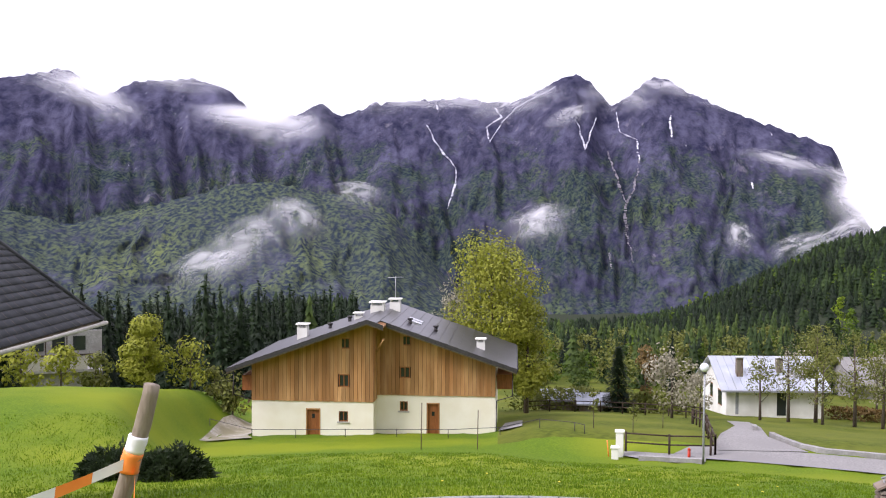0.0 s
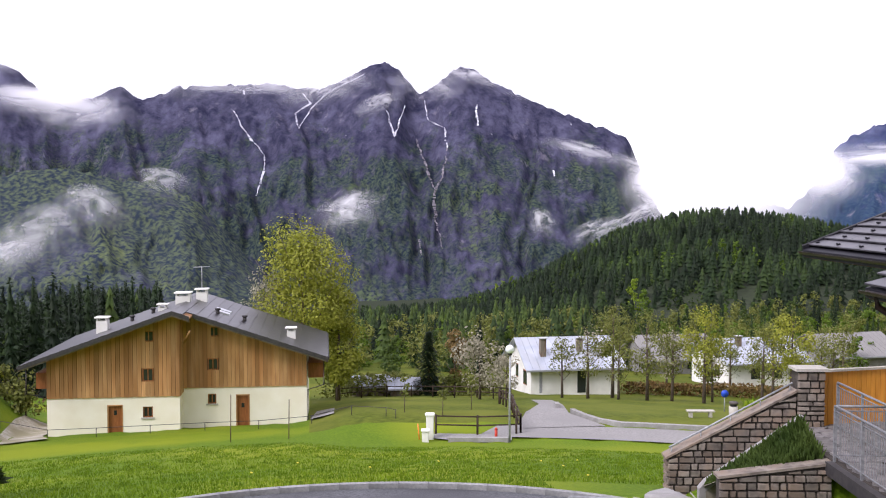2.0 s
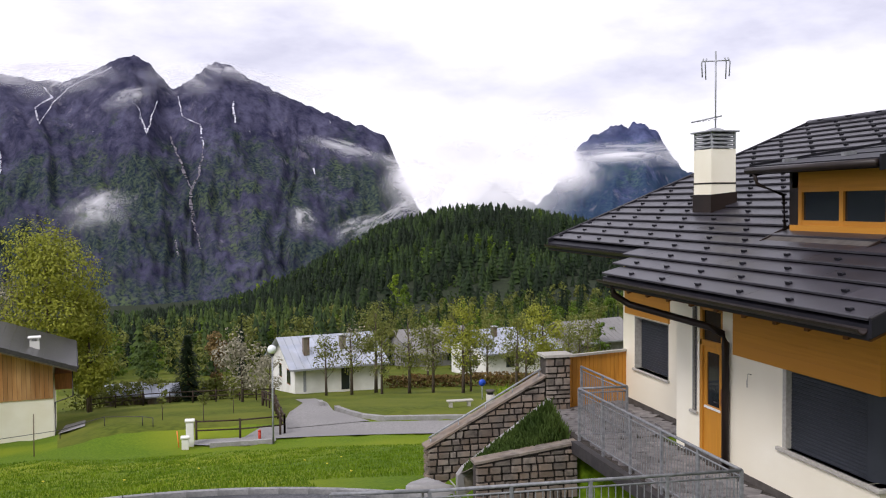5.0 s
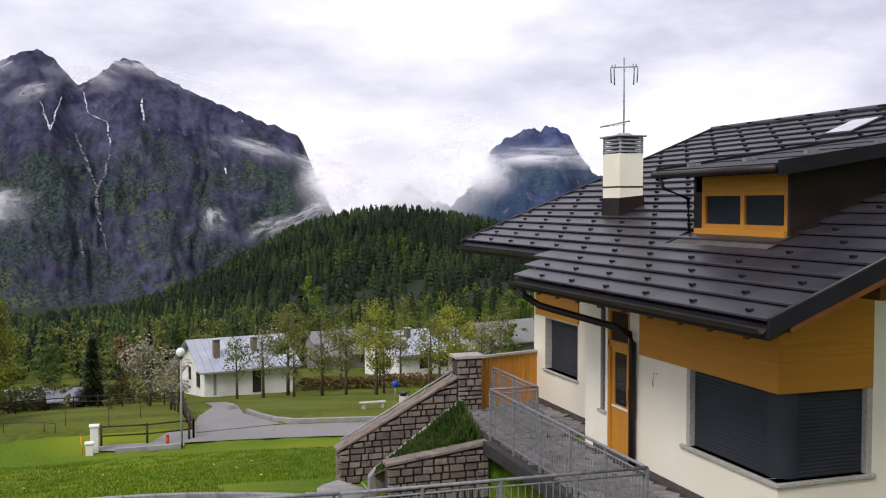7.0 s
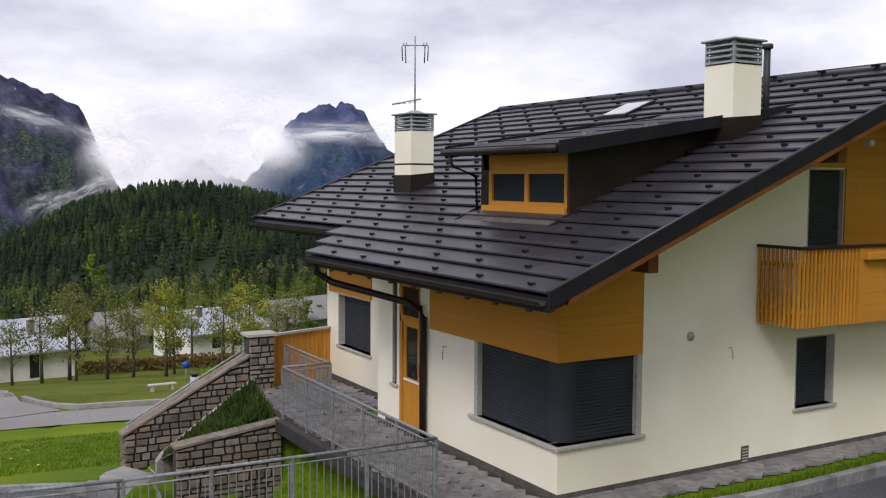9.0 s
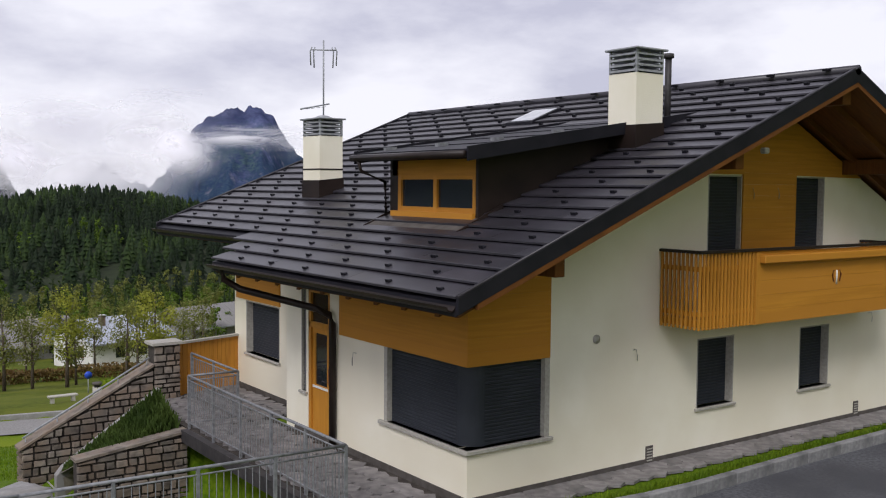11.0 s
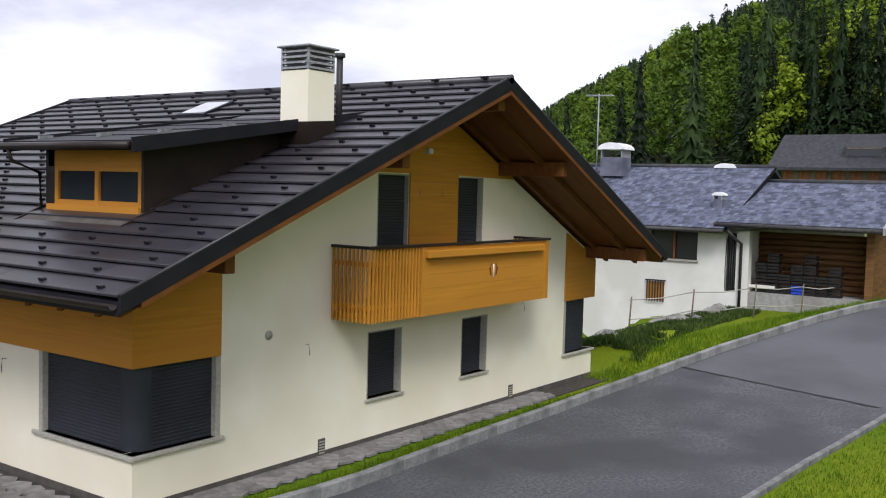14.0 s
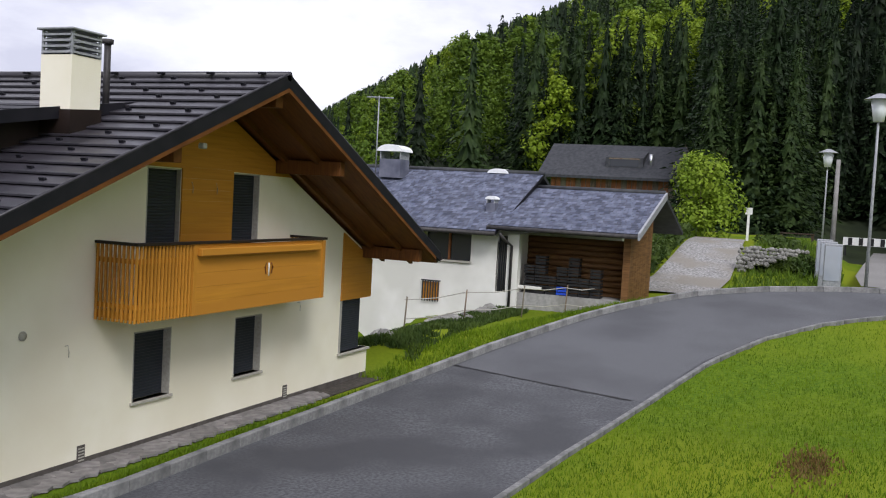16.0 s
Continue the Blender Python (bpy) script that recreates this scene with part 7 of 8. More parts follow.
# roof of long slate panels in courses
YB = 12.0
for (xa, ya) in ((ELx, PJ - 1.3), (ERx, -1.1)):
    n = 15
    for i in range(n):
        x0, x1 = xa + (RXc - xa) * i / n, xa + (RXc - xa) * (i + 1.05) / n
        yy = PJ - 1.3 if x0 < XM + 0.8 else -1.1
        bm = bmesh.new()
        prism(bm, [(x0, c_roof(x0) + 0.05), (x1, c_roof(x1) + 0.015), (x1, c_roof(x1) - 0.02), (x0, c_roof(x0) - 0.02)], 1, yy, YB)
        part("roof_course", bm, M["chalet_roof"], chalet)
for (x0, x1, yy) in ((ELx, RXc, PJ - 1.3), (RXc, XM + 0.8, PJ - 1.3), (XM + 0.8, ERx, -1.1)):
    bm = bmesh.new()
    prism(bm, [(x0, c_roof(x0) + 0.03), (x1, c_roof(x1) + 0.03), (x1, c_roof(x1) - 0.24), (x0, c_roof(x0) - 0.24)], 1, yy - 0.06, yy)
    part("rake_board", bm, M["dark_steel"], chalet)
    bm = bmesh.new()
    prism(bm, [(x0, c_roof(x0) - 0.24), (x1, c_roof(x1) - 0.24), (x1, c_roof(x1) - 0.34), (x0, c_roof(x0) - 0.34)], 1, yy, yy + 0.06)
    part("barge_board", bm, M["old_wood"], chalet)
    bm = bmesh.new()
    prism(bm, [(x0, c_roof(x0) - 0.06), (x1, c_roof(x1) - 0.06), (x1, c_roof(x1) - 0.16), (x0, c_roof(x0) - 0.16)], 1, yy + 0.01, YB)
    part("roof_boarding", bm, M["chalet_wood"], chalet)
rod("gutter", [(ELx, PJ - 1.3, EZc - 0.08), (ELx, YB, EZc - 0.08)], 0.08, M["dark_steel"], chalet)
rod("gutter", [(ERx, -1.1, EZc - 0.08), (ERx, YB, EZc - 0.08)], 0.08, M["dark_steel"], chalet)
rod("downpipe", [(ELx + 0.3, PJ - 0.6, EZc - 0.1), (ELx + 0.3, PJ - 0.6, cz(693)), (-0.05, PJ, cz(702))], 0.05, M["dark_steel"], chalet)
rod("downpipe", [(ERx - 0.3, -0.4, EZc - 0.1), (ERx - 0.3, -0.4, cz(695)), (cx(878), -0.05, cz(705)), (cx(878), -0.05, Z0)], 0.05, M["dark_steel"], chalet)
rod("brace", [(cx(674), PJ + 0.1, cz(617)), (cx(688), PJ - 0.9, cz(594))], 0.07, M["chalet_wood"], chalet)
for sx0, sx1, yy in ((-0.8, -0.05, PJ + 0.5), (cx(878), cx(905), 1.2)):
    bx("side_balcony", min(sx0, sx1), max(sx0, sx1), yy, yy + 6, cz(690), cz(664), M["door_wood"], chalet, "reddish side balcony")


def chalet_chimney(x, y, w, h, cap=True, base=0.0):
    c = new("chimney")
    c.parent = chalet
    c["label"] = "white plastered chimney with a flat cap"
    z = c_roof(x) - 0.25
    bx("shaft", x - w / 2, x + w / 2, y - w / 2, y + w / 2, z, z + h, M["white_plaster"], c)
    if cap:
        for q in (-1, 1):
            bx("cap_foot", x + q * (w / 2 - 0.08) - 0.05, x + q * (w / 2 - 0.08) + 0.05, y - w / 2, y + w / 2, z + h, z + h + 0.18, M["white_plaster"], c)
        bx("cap", x - w / 2 - 0.1, x + w / 2 + 0.1, y - w / 2 - 0.1, y + w / 2 + 0.1, z + h + 0.18, z + h + 0.28, M["white_plaster"], c, bev=0.02)


chalet_chimney(2.6, 3.0, 0.75, 1.05)
chalet_chimney(7.9, 4.5, 1.0, 0.7)
chalet_chimney(8.9, 7.0, 0.8, 0.9)
chalet_chimney(6.7, 3.0, 0.6, 0.45)
chalet_chimney(15.6, 2.6, 0.6, 0.75)
for vx, vy in ((4.6, 3.0), (6.0, 3.2), (10.5, 2.6), (12.3, 3.4)):
    z = c_roof(vx)
    rod("roof_vent", [(vx, vy, z - 0.1), (vx, vy, z + 0.3)], 0.13, M["dark_steel"], chalet)
    rod("vent_cap", [(vx, vy, z + 0.3), (vx, vy, z + 0.42)], 0.2, M["dark_steel"], chalet)
for vy in (3.5, 4.7):
    x0, x1 = 10.2, 11.2
    bm = bmesh.new()
    prism(bm, [(x0, c_roof(x0) + 0.12), (x1, c_roof(x1) + 0.12), (x1, c_roof(x1)), (x0, c_roof(x0))], 1, vy, vy + 0.8)
    part("skylight", bm, M["steel"], chalet)
rod("aerial_mast", [(8.9, 7, c_roof(8.9) + 0.8), (8.9, 7, c_roof(8.9) + 2.6)], 0.03, M["galv"], chalet)
rod("aerial_boom", [(8.3, 7, c_roof(8.9) + 2.5), (9.5, 7, c_roof(8.9) + 2.55)], 0.03, M["galv"], chalet)
# yard slabs beside the chalet
strip("chalet_yard", [(-27.6, 56.4), (-29.3, 62), (-30.4, 66), (-31.2, 71)], [(-25.4, 59.6), (-26.9, 62.2), (-27.4, 65), (-28.4, 72)], lambda x, y: gz(x, y), M["yard"], "pale gravel ramp at the chalet's side", "yard", 0.1)
wq = [CH @ Vector((cx(a), b, 0)) for a, b in ((882, -0.6), (922, -1.4), (925, 5.5), (892, 6.0))]
tagged(raw("chalet_path", [(w.x, w.y, gz(w.x, w.y) + 0.12) for w in wq], [(0, 1, 2, 3)], M["concrete"]), "pale concrete path at the chalet's side", "yard", kind="structure")


# ---- post and rail fences ----
def rail_fence(pts, h, rails, material, label, spacing=2.2, r=0.05, name="fence"):
    f = thing(name, label, "fence", (0, 0, 0), "garden fences")
    p = dense_line(pts, spacing)
    p = np.vstack([p, pts[-1]])
    for a in p:
        z = gz(a[0], a[1])
        rod("fence_post", [(a[0], a[1], z - 0.2), (a[0], a[1], z + h)], r, material, f, sides=6)
    for a, b in zip(p, p[1:]):
        za, zb = gz(a[0], a[1]), gz(b[0], b[1])
        for k in rails:
            rod("fence_rail", [(a[0], a[1], za + h * k), (b[0], b[1], zb + h * k)], r * 0.8, material, f, sides=6)
    return f


rail_fence([(-1.1, 53.2), (0.9, 53.0), (3.0, 53.0), (3.6, 53.6)], 1.15, (0.5, 0.92), M["dark_brown_wood"], "dark stained post and rail fence by the road", 2.3, 0.06)
rail_fence([(3.6, 53.6), (3.5, 58), (3.6, 64), (3.2, 72)], 1.1, (0.5, 0.92), M["dark_brown_wood"], "dark stained fence along the lane", 2.2, 0.06)
rail_fence([(-11.0, 88), (-4.0, 90.5), (3.0, 86), (4.5, 80)], 1.1, (0.5, 0.9), M["dark_brown_wood"], "dark stained fence along the garden's end", 2.4, 0.06)
rail_fence([(-29.5, 61.9), (-22, 60.6), (-14, 61.8), (-8, 62.2), (-5.5, 59.5), (-3.6, 57.6)], 0.55, (0.95,), M["dark_steel"], "thin dark wire fence before the chalet", 3.4, 0.025)
for (fx, fy, fh) in ((-12.2, 52.0, 2.6), (-9.3, 53.5, 2.2)):
    f = thing("thin_pole", "thin bare pole standing in the meadow", "pole", (fx, fy, gz(fx, fy)), "meadow poles")
    rod("pole", [(0, 0, -0.2), (0.03, 0, fh)], 0.03, M["old_wood"], f, sides=6)

# gate pillars
for (px, py, w, h) in ((-1.62, 51.4, 0.36, 0.6), (-1.4, 52.2, 0.4, 1.3)):
    g = thing("gate_pillar", "white plastered gate pillar with a flat cap", "pillar", (px, py, gz(px, py)), "gate pillars")
    bx("shaft", -w / 2, w / 2, -w / 2, w / 2, -0.3, h, M["white_plaster"], g, bev=0.02)
    bx("cap", -w / 2 - 0.05, w / 2 + 0.05, -w / 2 - 0.05, w / 2 + 0.05, h, h + 0.1, M["white_plaster"], g, bev=0.02)
hp = thing("hydrant", "red metal hydrant by the fence", "hydrant", (2.2, 52.6, gz(2.2, 52.6)))
rod("hydrant_body", [(0, 0, -0.1), (0, 0, 0.45)], 0.08, M["red"], hp)
rod("hydrant_cap", [(0, 0, 0.45), (0, 0, 0.55)], 0.1, M["red"], hp, r1=0.05)
mk = thing("marker_post", "leaning orange marker beside the pillar", "marker", (-1.95, 51.9, gz(-1.95, 51.9)))
rod("marker_rod", [(0, 0, -0.1), (-0.1, 0, 0.9)], 0.03, M["orange"], mk)


# ---- valley road, green and houses ----
def gzl(l):
    return lambda x, y: gz(x, y) + l


def arc_pts(d, az0, az1, n=14):
    return [(d * math.sin(radians(a)), d * math.cos(radians(a))) for a in np.linspace(az0, az1, n)]


strip("valley_road", arc_pts(55.9, 2.6, 34), arc_pts(52.6, 1.2, 34), gzl(0.06), M["asphalt_old"], "pale worn asphalt road through the valley", "road")
strip("lane", [(3.4, 54.6), (4.6, 61), (6.0, 70), (6.2, 80)], [(8.6, 55.4), (6.9, 59), (7.7, 70), (7.9, 80)], gzl(0.09), M["asphalt_old"], "pale lane leading up to the white house", "lane")
strip("roadside_path", [(-1.2, 53.3), (0.4, 53.2), (2, 53.2), (3.2, 54.2)], [(-1.2, 52.1), (0.2, 51.5), (1.5, 51.2), (3.0, 51.8)], gzl(0.07), M["asphalt_old"], "pale strip of path before the fence", "path")


def low_wall(name, pts, h, w, label):
    t = thing(name, label, "wall", (0, 0, 0), kind="structure")
    p = dense_line(pts, 1.6)
    for a, b in zip(p, p[1:]):
        L = math.hypot(*(b - a))
        za, zb = gz(*a), gz(*b)
        bm = bmesh.new()
        prism(bm, [(0, za - 0.3), (L, zb - 0.3), (L, zb + h), (0, za + h)], 1, 0, w)
        o = part("wall_block", bm, M["concrete"], t)
        o.matrix_basis = pose(a[0], a[1], 0, 0, 0, math.degrees(math.atan2(b[1] - a[1], b[0] - a[0])))


low_wall("wall_green", [(7.2, 61), (7.1, 58.8), (8.4, 56.3), *arc_pts(56.3, 9.4, 34)], 0.26, 0.3, "low concrete wall edging the green")
low_wall("wall_lane", [(6.9, 68), (6.6, 63.8)], 0.35, 0.3, "low concrete wall along the lane")
low_wall("wall_path", [(-0.4, 51.3), (3.4, 51.3)], 0.28, 0.25, "low concrete kerb wall before the fence")


def street_lamp(x, y, z, h, style, label):
    s = thing("street_lamp", label, "street lamp", (x, y, z), "street lamps")
    rod("pole", [(0, 0, -0.3), (0, 0, h * 0.5), (0.02, 0, h - 0.3)], 0.07 if style else 0.06, M["galv"], s, r1=0.04)
    bm = bmesh.new()
    if style:
        k = style
        for (r0, r1, z0, z1) in ((0.14, 0.24, h - 0.75 * k, h - 0.15 * k),):
            bmesh.ops.create_cone(bm, cap_ends=True, segments=16, radius1=r0 * k, radius2=r1 * k, depth=(z1 - z0), matrix=Matrix.Translation((0.02, 0, (z0 + z1) / 2)))
        part("globe", bm, M["lampglass"], s, "tapered opal glass bowl", smooth=True)
        bm = bmesh.new()
        bmesh.ops.create_cone(bm, cap_ends=True, segments=20, radius1=0.42 * k, radius2=0.1 * k, depth=0.16 * k, matrix=Matrix.Translation((0.02, 0, h - 0.07 * k)))
        part("hat", bm, M["galv"], s, "flat metal hat", smooth=False)
    else:
        bmesh.ops.create_uvsphere(bm, u_segments=16, v_segments=10, radius=0.24, matrix=Matrix.Translation((0, 0, h)))
        part("globe", bm, M["lampglass"], s, "opal glass globe", smooth=True)
        rod("collar", [(0, 0, h - 0.32), (0, 0, h - 0.2)], 0.12, M["dark_steel"], s)
    return s


street_lamp(2.87, 51.5, gz(2.87, 51.5), 5.0, 0, "globe street lamp on a grey pole by the lane")
street_lamp(39.9, -0.75, -2.55, 7.25, 1.35, "tall street lamp with an opal bowl and flat hat")
street_lamp(71.5, 1.75, -2.2, 6.9, 1.6, "street lamp farther along the road with a flat hat")
street_lamp(102, 2.2, -2.6, 6.7, 1.5, "distant street lamp under the wooded slope")
up = thing("utility_pole", "plain grey concrete utility pole", "pole", (78, 1.2, -3.2))
rod("pole", [(0, 0, 0), (0, 0, 7.6)], 0.2, M["concrete"], up, r1=0.15)


def valley_house(name, bl, br, depth, z0, ze, zr, roof, label, wall="white_plaster", over=0.7, front=(), side=(), chim=(), n=14):
    """Long low house: eaves to the front, gables at the sides, tin roof in sheets."""
    bl, br = Vector((*bl, 0)), Vector((*br, 0))
    u = br - bl
    w = u.length
    h = thing(name, label, "house", Matrix.Translation((bl.x, bl.y, 0)) @ pose(0, 0, 0, 0, 0, math.degrees(math.atan2(u.y, u.x))))
    hh = depth / 2
    bx("front_wall", 0, w, 0, 0.3, z0 - 1, ze, M[wall], h)
    bx("back_wall", 0, w, depth - 0.3, depth, z0 - 1, ze, M[wall], h)
    for xx in (0, w - 0.3):
        bm = bmesh.new()
        prism(bm, [(0.3, z0 - 1), (depth - 0.3, z0 - 1), (depth - 0.3, ze), (hh, zr - 0.25), (0.3, ze)], 0, xx, xx + 0.3)
        part("gable_wall", bm, M[wall], h)
    sl = (zr - ze) / hh
    for i in range(n):
        xa, xb = -over + (w + 2 * over) * i / n, -over + (w + 2 * over) * (i + 1) / n - 0.03
        for s in (0, 1):
            bm = bmesh.new()
            y0 = -over if s == 0 else depth + over
            prism(bm, [(y0, ze - sl * over), (hh, zr), (hh, zr - 0.1), (y0, ze - sl * over - 0.1)], 0, xa, xb)
            bm2 = part("roof_sheet", bm, M[roof], h)
    bx("fascia", -over, w + over, -over - 0.05, -over, ze - sl * over - 0.18, ze - sl * over + 0.01, M["galv"], h)
    for (a, b, c, d, mt) in front:
        bx("window" if mt != "door_wood" else "door", a, b, -0.03, 0.05, c, d, M[mt], h)
    for (a, b, c, d, mt) in side:
        wq = bx("window", -0.03, 0.05, a, b, c, d, M[mt], h)
        bx("frame", -0.045, -0.03, a - 0.08, b + 0.08, d, d + 0.08, M["door_wood"], wq)
        bx("frame", -0.045, -0.03, a - 0.08, b + 0.08, c - 0.08, c, M["door_wood"], wq)
    for (x, y, cw, ch) in chim:
        zb = ze + sl * min(y, depth - y) - 0.3
        cc = bx("chimney", x - cw / 2, x + cw / 2, y - cw / 2, y + cw / 2, zb, zb + ch, M["old_wood"], h, "dark weathered chimney")
        bx("cap", x - cw / 2 - 0.1, x + cw / 2 + 0.1, y - cw / 2 - 0.1, y + cw / 2 + 0.1, zb + ch, zb + ch + 0.1, M["steel"], cc)
    return h


valley_house("white_house", (7.69, 99.7), (17.0, 101.6), 9.0, -19.4, -16.35, -14.0, "tin", "low white house with a pale tin roof",
             front=((5.0, 5.9, -19.3, -16.9, "glass"), (0.9, 1.2, -19.2, -16.8, "galv")), side=((1.6, 2.9, -18.6, -17.2, "glass"), (5.0, 5.9, -18.3, -17.0, "glass")), chim=((1.7, 1.6, 0.6, 2.0), (5.9, 2.2, 0.6, 1.6)))
valley_house("white_house", (32.4, 115.6), (42.5, 118.2), 9, -21.2, -18.3, -16.2, "tin", "low white house among thin trees", front=((3, 4.2, -20.6, -19.2, "glass"), (6, 7.2, -20.6, -19.2, "glass")), side=((2, 3.2, -20.4, -19.2, "glass"),), chim=((3, 3, 0.6, 1.4),))
valley_house("grey_house", (27, 137), (37, 139), 9, -24, -21.2, -18.6, "asphalt_old", "grey house half hidden by trees", wall="concrete", front=((3, 4, -23, -22, "glass"), (6, 7, -23, -22, "glass")))
valley_house("grey_house", (47, 122), (57, 125), 9, -21.5, -18.5, -16.4, "asphalt_old", "grey-roofed house half hidden by trees", wall="concrete", front=((2, 3, -20.5, -19.5, "glass"),))
# sheds at the garden's end
valley_house("shed", (-9.5, 93.5), (-6.5, 94.5), 3, -18.6, -17.3, -16.6, "tin", "small grey shed with a tin roof", wall="old_wood", over=0.3, n=5)
valley_house("shed", (-6.3, 93), (-3.6, 93.4), 3, -18.6, -17.4, -16.7, "tin", "small grey shed beside another", wall="old_wood", over=0.3, n=5)
# bench, bin and sign on the green
for bx0, by0 in ((15.1, 59.8), (18.6, 58.6)):
    b = thing("bench", "pale concrete bench without back", "bench", (bx0, by0, gz(bx0, by0)), "benches on the green")
    bx("seat", -0.85, 0.85, -0.22, 0.22, 0.36, 0.46, M["sill"], b, bev=0.02)
    for q in (-0.6, 0.6):
        bx("leg", q - 0.09, q + 0.09, -0.18, 0.18, -0.1, 0.36, M["sill"], b)
bn = thing("litter_bin", "round pale litter bin with a dark lid", "bin", (16.9, 59.0, gz(16.9, 59.0)))
rod("bin_body", [(0, 0, -0.1), (0, 0, 0.8)], 0.27, M["sill"], bn, sides=16)
rod("bin_neck", [(0, 0, 0.8), (0, 0, 0.95)], 0.2, M["black"], bn, sides=16)
rod("bin_lid", [(0, 0, 0.95), (0, 0, 1.08)], 0.28, M["plinth"], bn, sides=16)
sg = thing("road_sign", "round blue road sign on a thin pole", "sign", (18.7, 67.5, gz(18.7, 67.5)))
rod("pole", [(0, 0, -0.2), (0, 0, 1.5)], 0.04, M["galv"], sg)
rod("disc", [(0, -0.06, 1.3), (0, -0.04, 1.3)], 0.26, M["blue"], sg, sides=20)

# ---- neighbour's low house up the road ----
nb = thing("low_house", "low white house with blue-grey shingle roof and log porch", "house", (0, 0, 0))
NX, RXN = 34.7, 39.6


def n_roof(name, y0, y1, xe, ze, xr, zr, rows, sw):
    """Roof slope toward the road, laid with rows of single shingles."""
    bm = bmesh.new()
    prism(bm, [(xe, ze), (xr, zr), (xr, zr - 0.16), (xe, ze - 0.16)], 1, y0, y1)
    part("roof_slab", bm, M["roof_dark"], nb)
    bm = bmesh.new()
    prism(bm, [(xr, zr), (2 * xr - xe, ze), (2 * xr - xe, ze - 0.16), (xr, zr - 0.16)], 1, y0, y1)
    part("roof_slab", bm, M["slate_dark"], nb)
    r2 = np.random.RandomState(int(abs(y0) * 10))
    vs, fs = [], []
    for i in range(rows):
        xa, xb = xe + (xr - xe) * i / rows, xe + (xr - xe) * (i + 1) / rows
        za, zb = ze + (zr - ze) * i / rows, ze + (zr - ze) * (i + 1) / rows
        y = y0 - sw * r2.rand()
        while y < y1:
            a, b = max(y, y0), min(y + sw * (0.7 + 0.6 * r2.rand()), y1)
            y = b if b > y else y + sw
            if b - a < 0.02:
                continue
            t = 0.02 + 0.02 * r2.rand()
            o = len(vs)
            vs += [(xa, a + 0.006, za + t), (xa, b - 0.006, za + t), (xb, b - 0.006, zb + 0.006), (xb, a + 0.006, zb + 0.006), (xa, a + 0.006, za), (xa, b - 0.006, za)]
            fs += [(o, o + 1, o + 2), (o, o + 2, o + 3), (o + 4, o + 5, o + 1), (o + 4, o + 1, o)]
    fast("shingles", vs, np.array(fs), M["slate_isl"], nb, kind="stuff")


n_roof("main", 11.9, 24.0, 34.0, -1.12, RXN, 1.2, 30, 0.18)
n_roof("porch", 6.7, 12.3, 34.2, -0.9, 39.0, 0.62, 24, 0.18)
for (xe, ze, xr, zr, y0, y1) in ((34.0, -1.12, RXN, 1.2, 11.9, 24), (34.2, -0.9, 39.0, 0.62, 6.7, 12.3)):
    rod("gutter", [(xe - 0.05, y0, ze - 0.1), (xe - 0.05, y1, ze - 0.1)], 0.08, M["dark_steel"], nb)
    rod("ridge_cap", [(xr, y0, zr + 0.03), (xr, y1, zr + 0.03)], 0.1, M["slate_dark"], nb)
bm = bmesh.new()
prism(bm, [(34.15, -0.86), (39.0, 0.68), (39.0, 0.4), (34.15, -1.12)], 1, 6.62, 6.7)
part("rake_board", bm, M["galv"], nb)
bx("front_wall", NX, NX + 0.35, 12.05, 13.1, -6, -1.3, M["white_plaster"], nb)
bx("front_wall", NX, NX + 0.35, 13.1, 15.0, -6, -2.35, M["white_plaster"], nb)
bx("front_wall", NX, NX + 0.35, 15.0, 23.5, -6, -1.3, M["white_plaster"], nb)
bx("front_wall", NX, NX + 0.35, 11.2, 11.65, -6, -1.2, M["white_plaster"], nb)
bx("front_wall", NX, NX + 0.35, 11.65, 12.05, -6, -3.4, M["white_plaster"], nb)
bx("window_pane", NX + 0.2, NX + 0.22, 13.1, 15.0, -2.35, -1.3, M["glass"], nb)
bx("window_frame", NX + 0.12, NX + 0.2, 14.0, 14.08, -2.35, -1.3, M["door_wood"], nb)
bx("window_sill", NX - 0.08, NX + 0.2, 13.05, 15.05, -2.42, -2.35, M["sill"], nb)
dn = bx("door", NX + 0.2, NX + 0.26, 11.65, 12.05, -3.45, -1.3, M["glass"], nb, "dark glazed door with bent ironwork")
for k in range(5):
    rod("iron_bar", [(NX + 0.05, 11.68 + k * 0.085, -3.4), (NX + 0.0, 11.72 + k * 0.08, -2.6), (NX + 0.05, 11.68 + k * 0.085, -1.5)], 0.014, M["dark_steel"], dn, sides=5)
rod("downpipe", [(34.0, 11.75, -1.2), (34.3, 11.6, -1.45), (34.62, 11.45, -1.65), (34.62, 11.45, -4.1)], 0.055, M["dark_steel"], nb)
for k in range(7):
    bx("window_guard_bar", NX - 0.1, NX - 0.07, 14.3 + k * 0.11, 14.34 + k * 0.11, -4.0, -3.2, M["dark_steel"], nb)
bx("window_guard_rail", NX - 0.11, NX - 0.06, 14.25, 15.05, -3.22, -3.17, M["dark_steel"], nb)
bx("guarded_pane", NX - 0.02, NX + 0.01, 14.32, 15.0, -3.95, -3.25, M["honey_wood"], nb)
for k in range(13):
    z = -4.0 + 0.22 * k
    rod("log", [(36.2, 11.3, z), (36.2, 7.3, z)], 0.115, M["log_wood"], nb)
for k in range(9):
    bx("end_plank", 35.2 + k * 0.42, 35.6 + k * 0.42, 7.1, 7.2, -4.4, -0.95 + 0.12 * min(k, 8), M["log_wood"], nb)
bx("porch_end_wall", 35.05, 39, 11.3, 11.5, -5, -1.2, M["white_plaster"], nb)
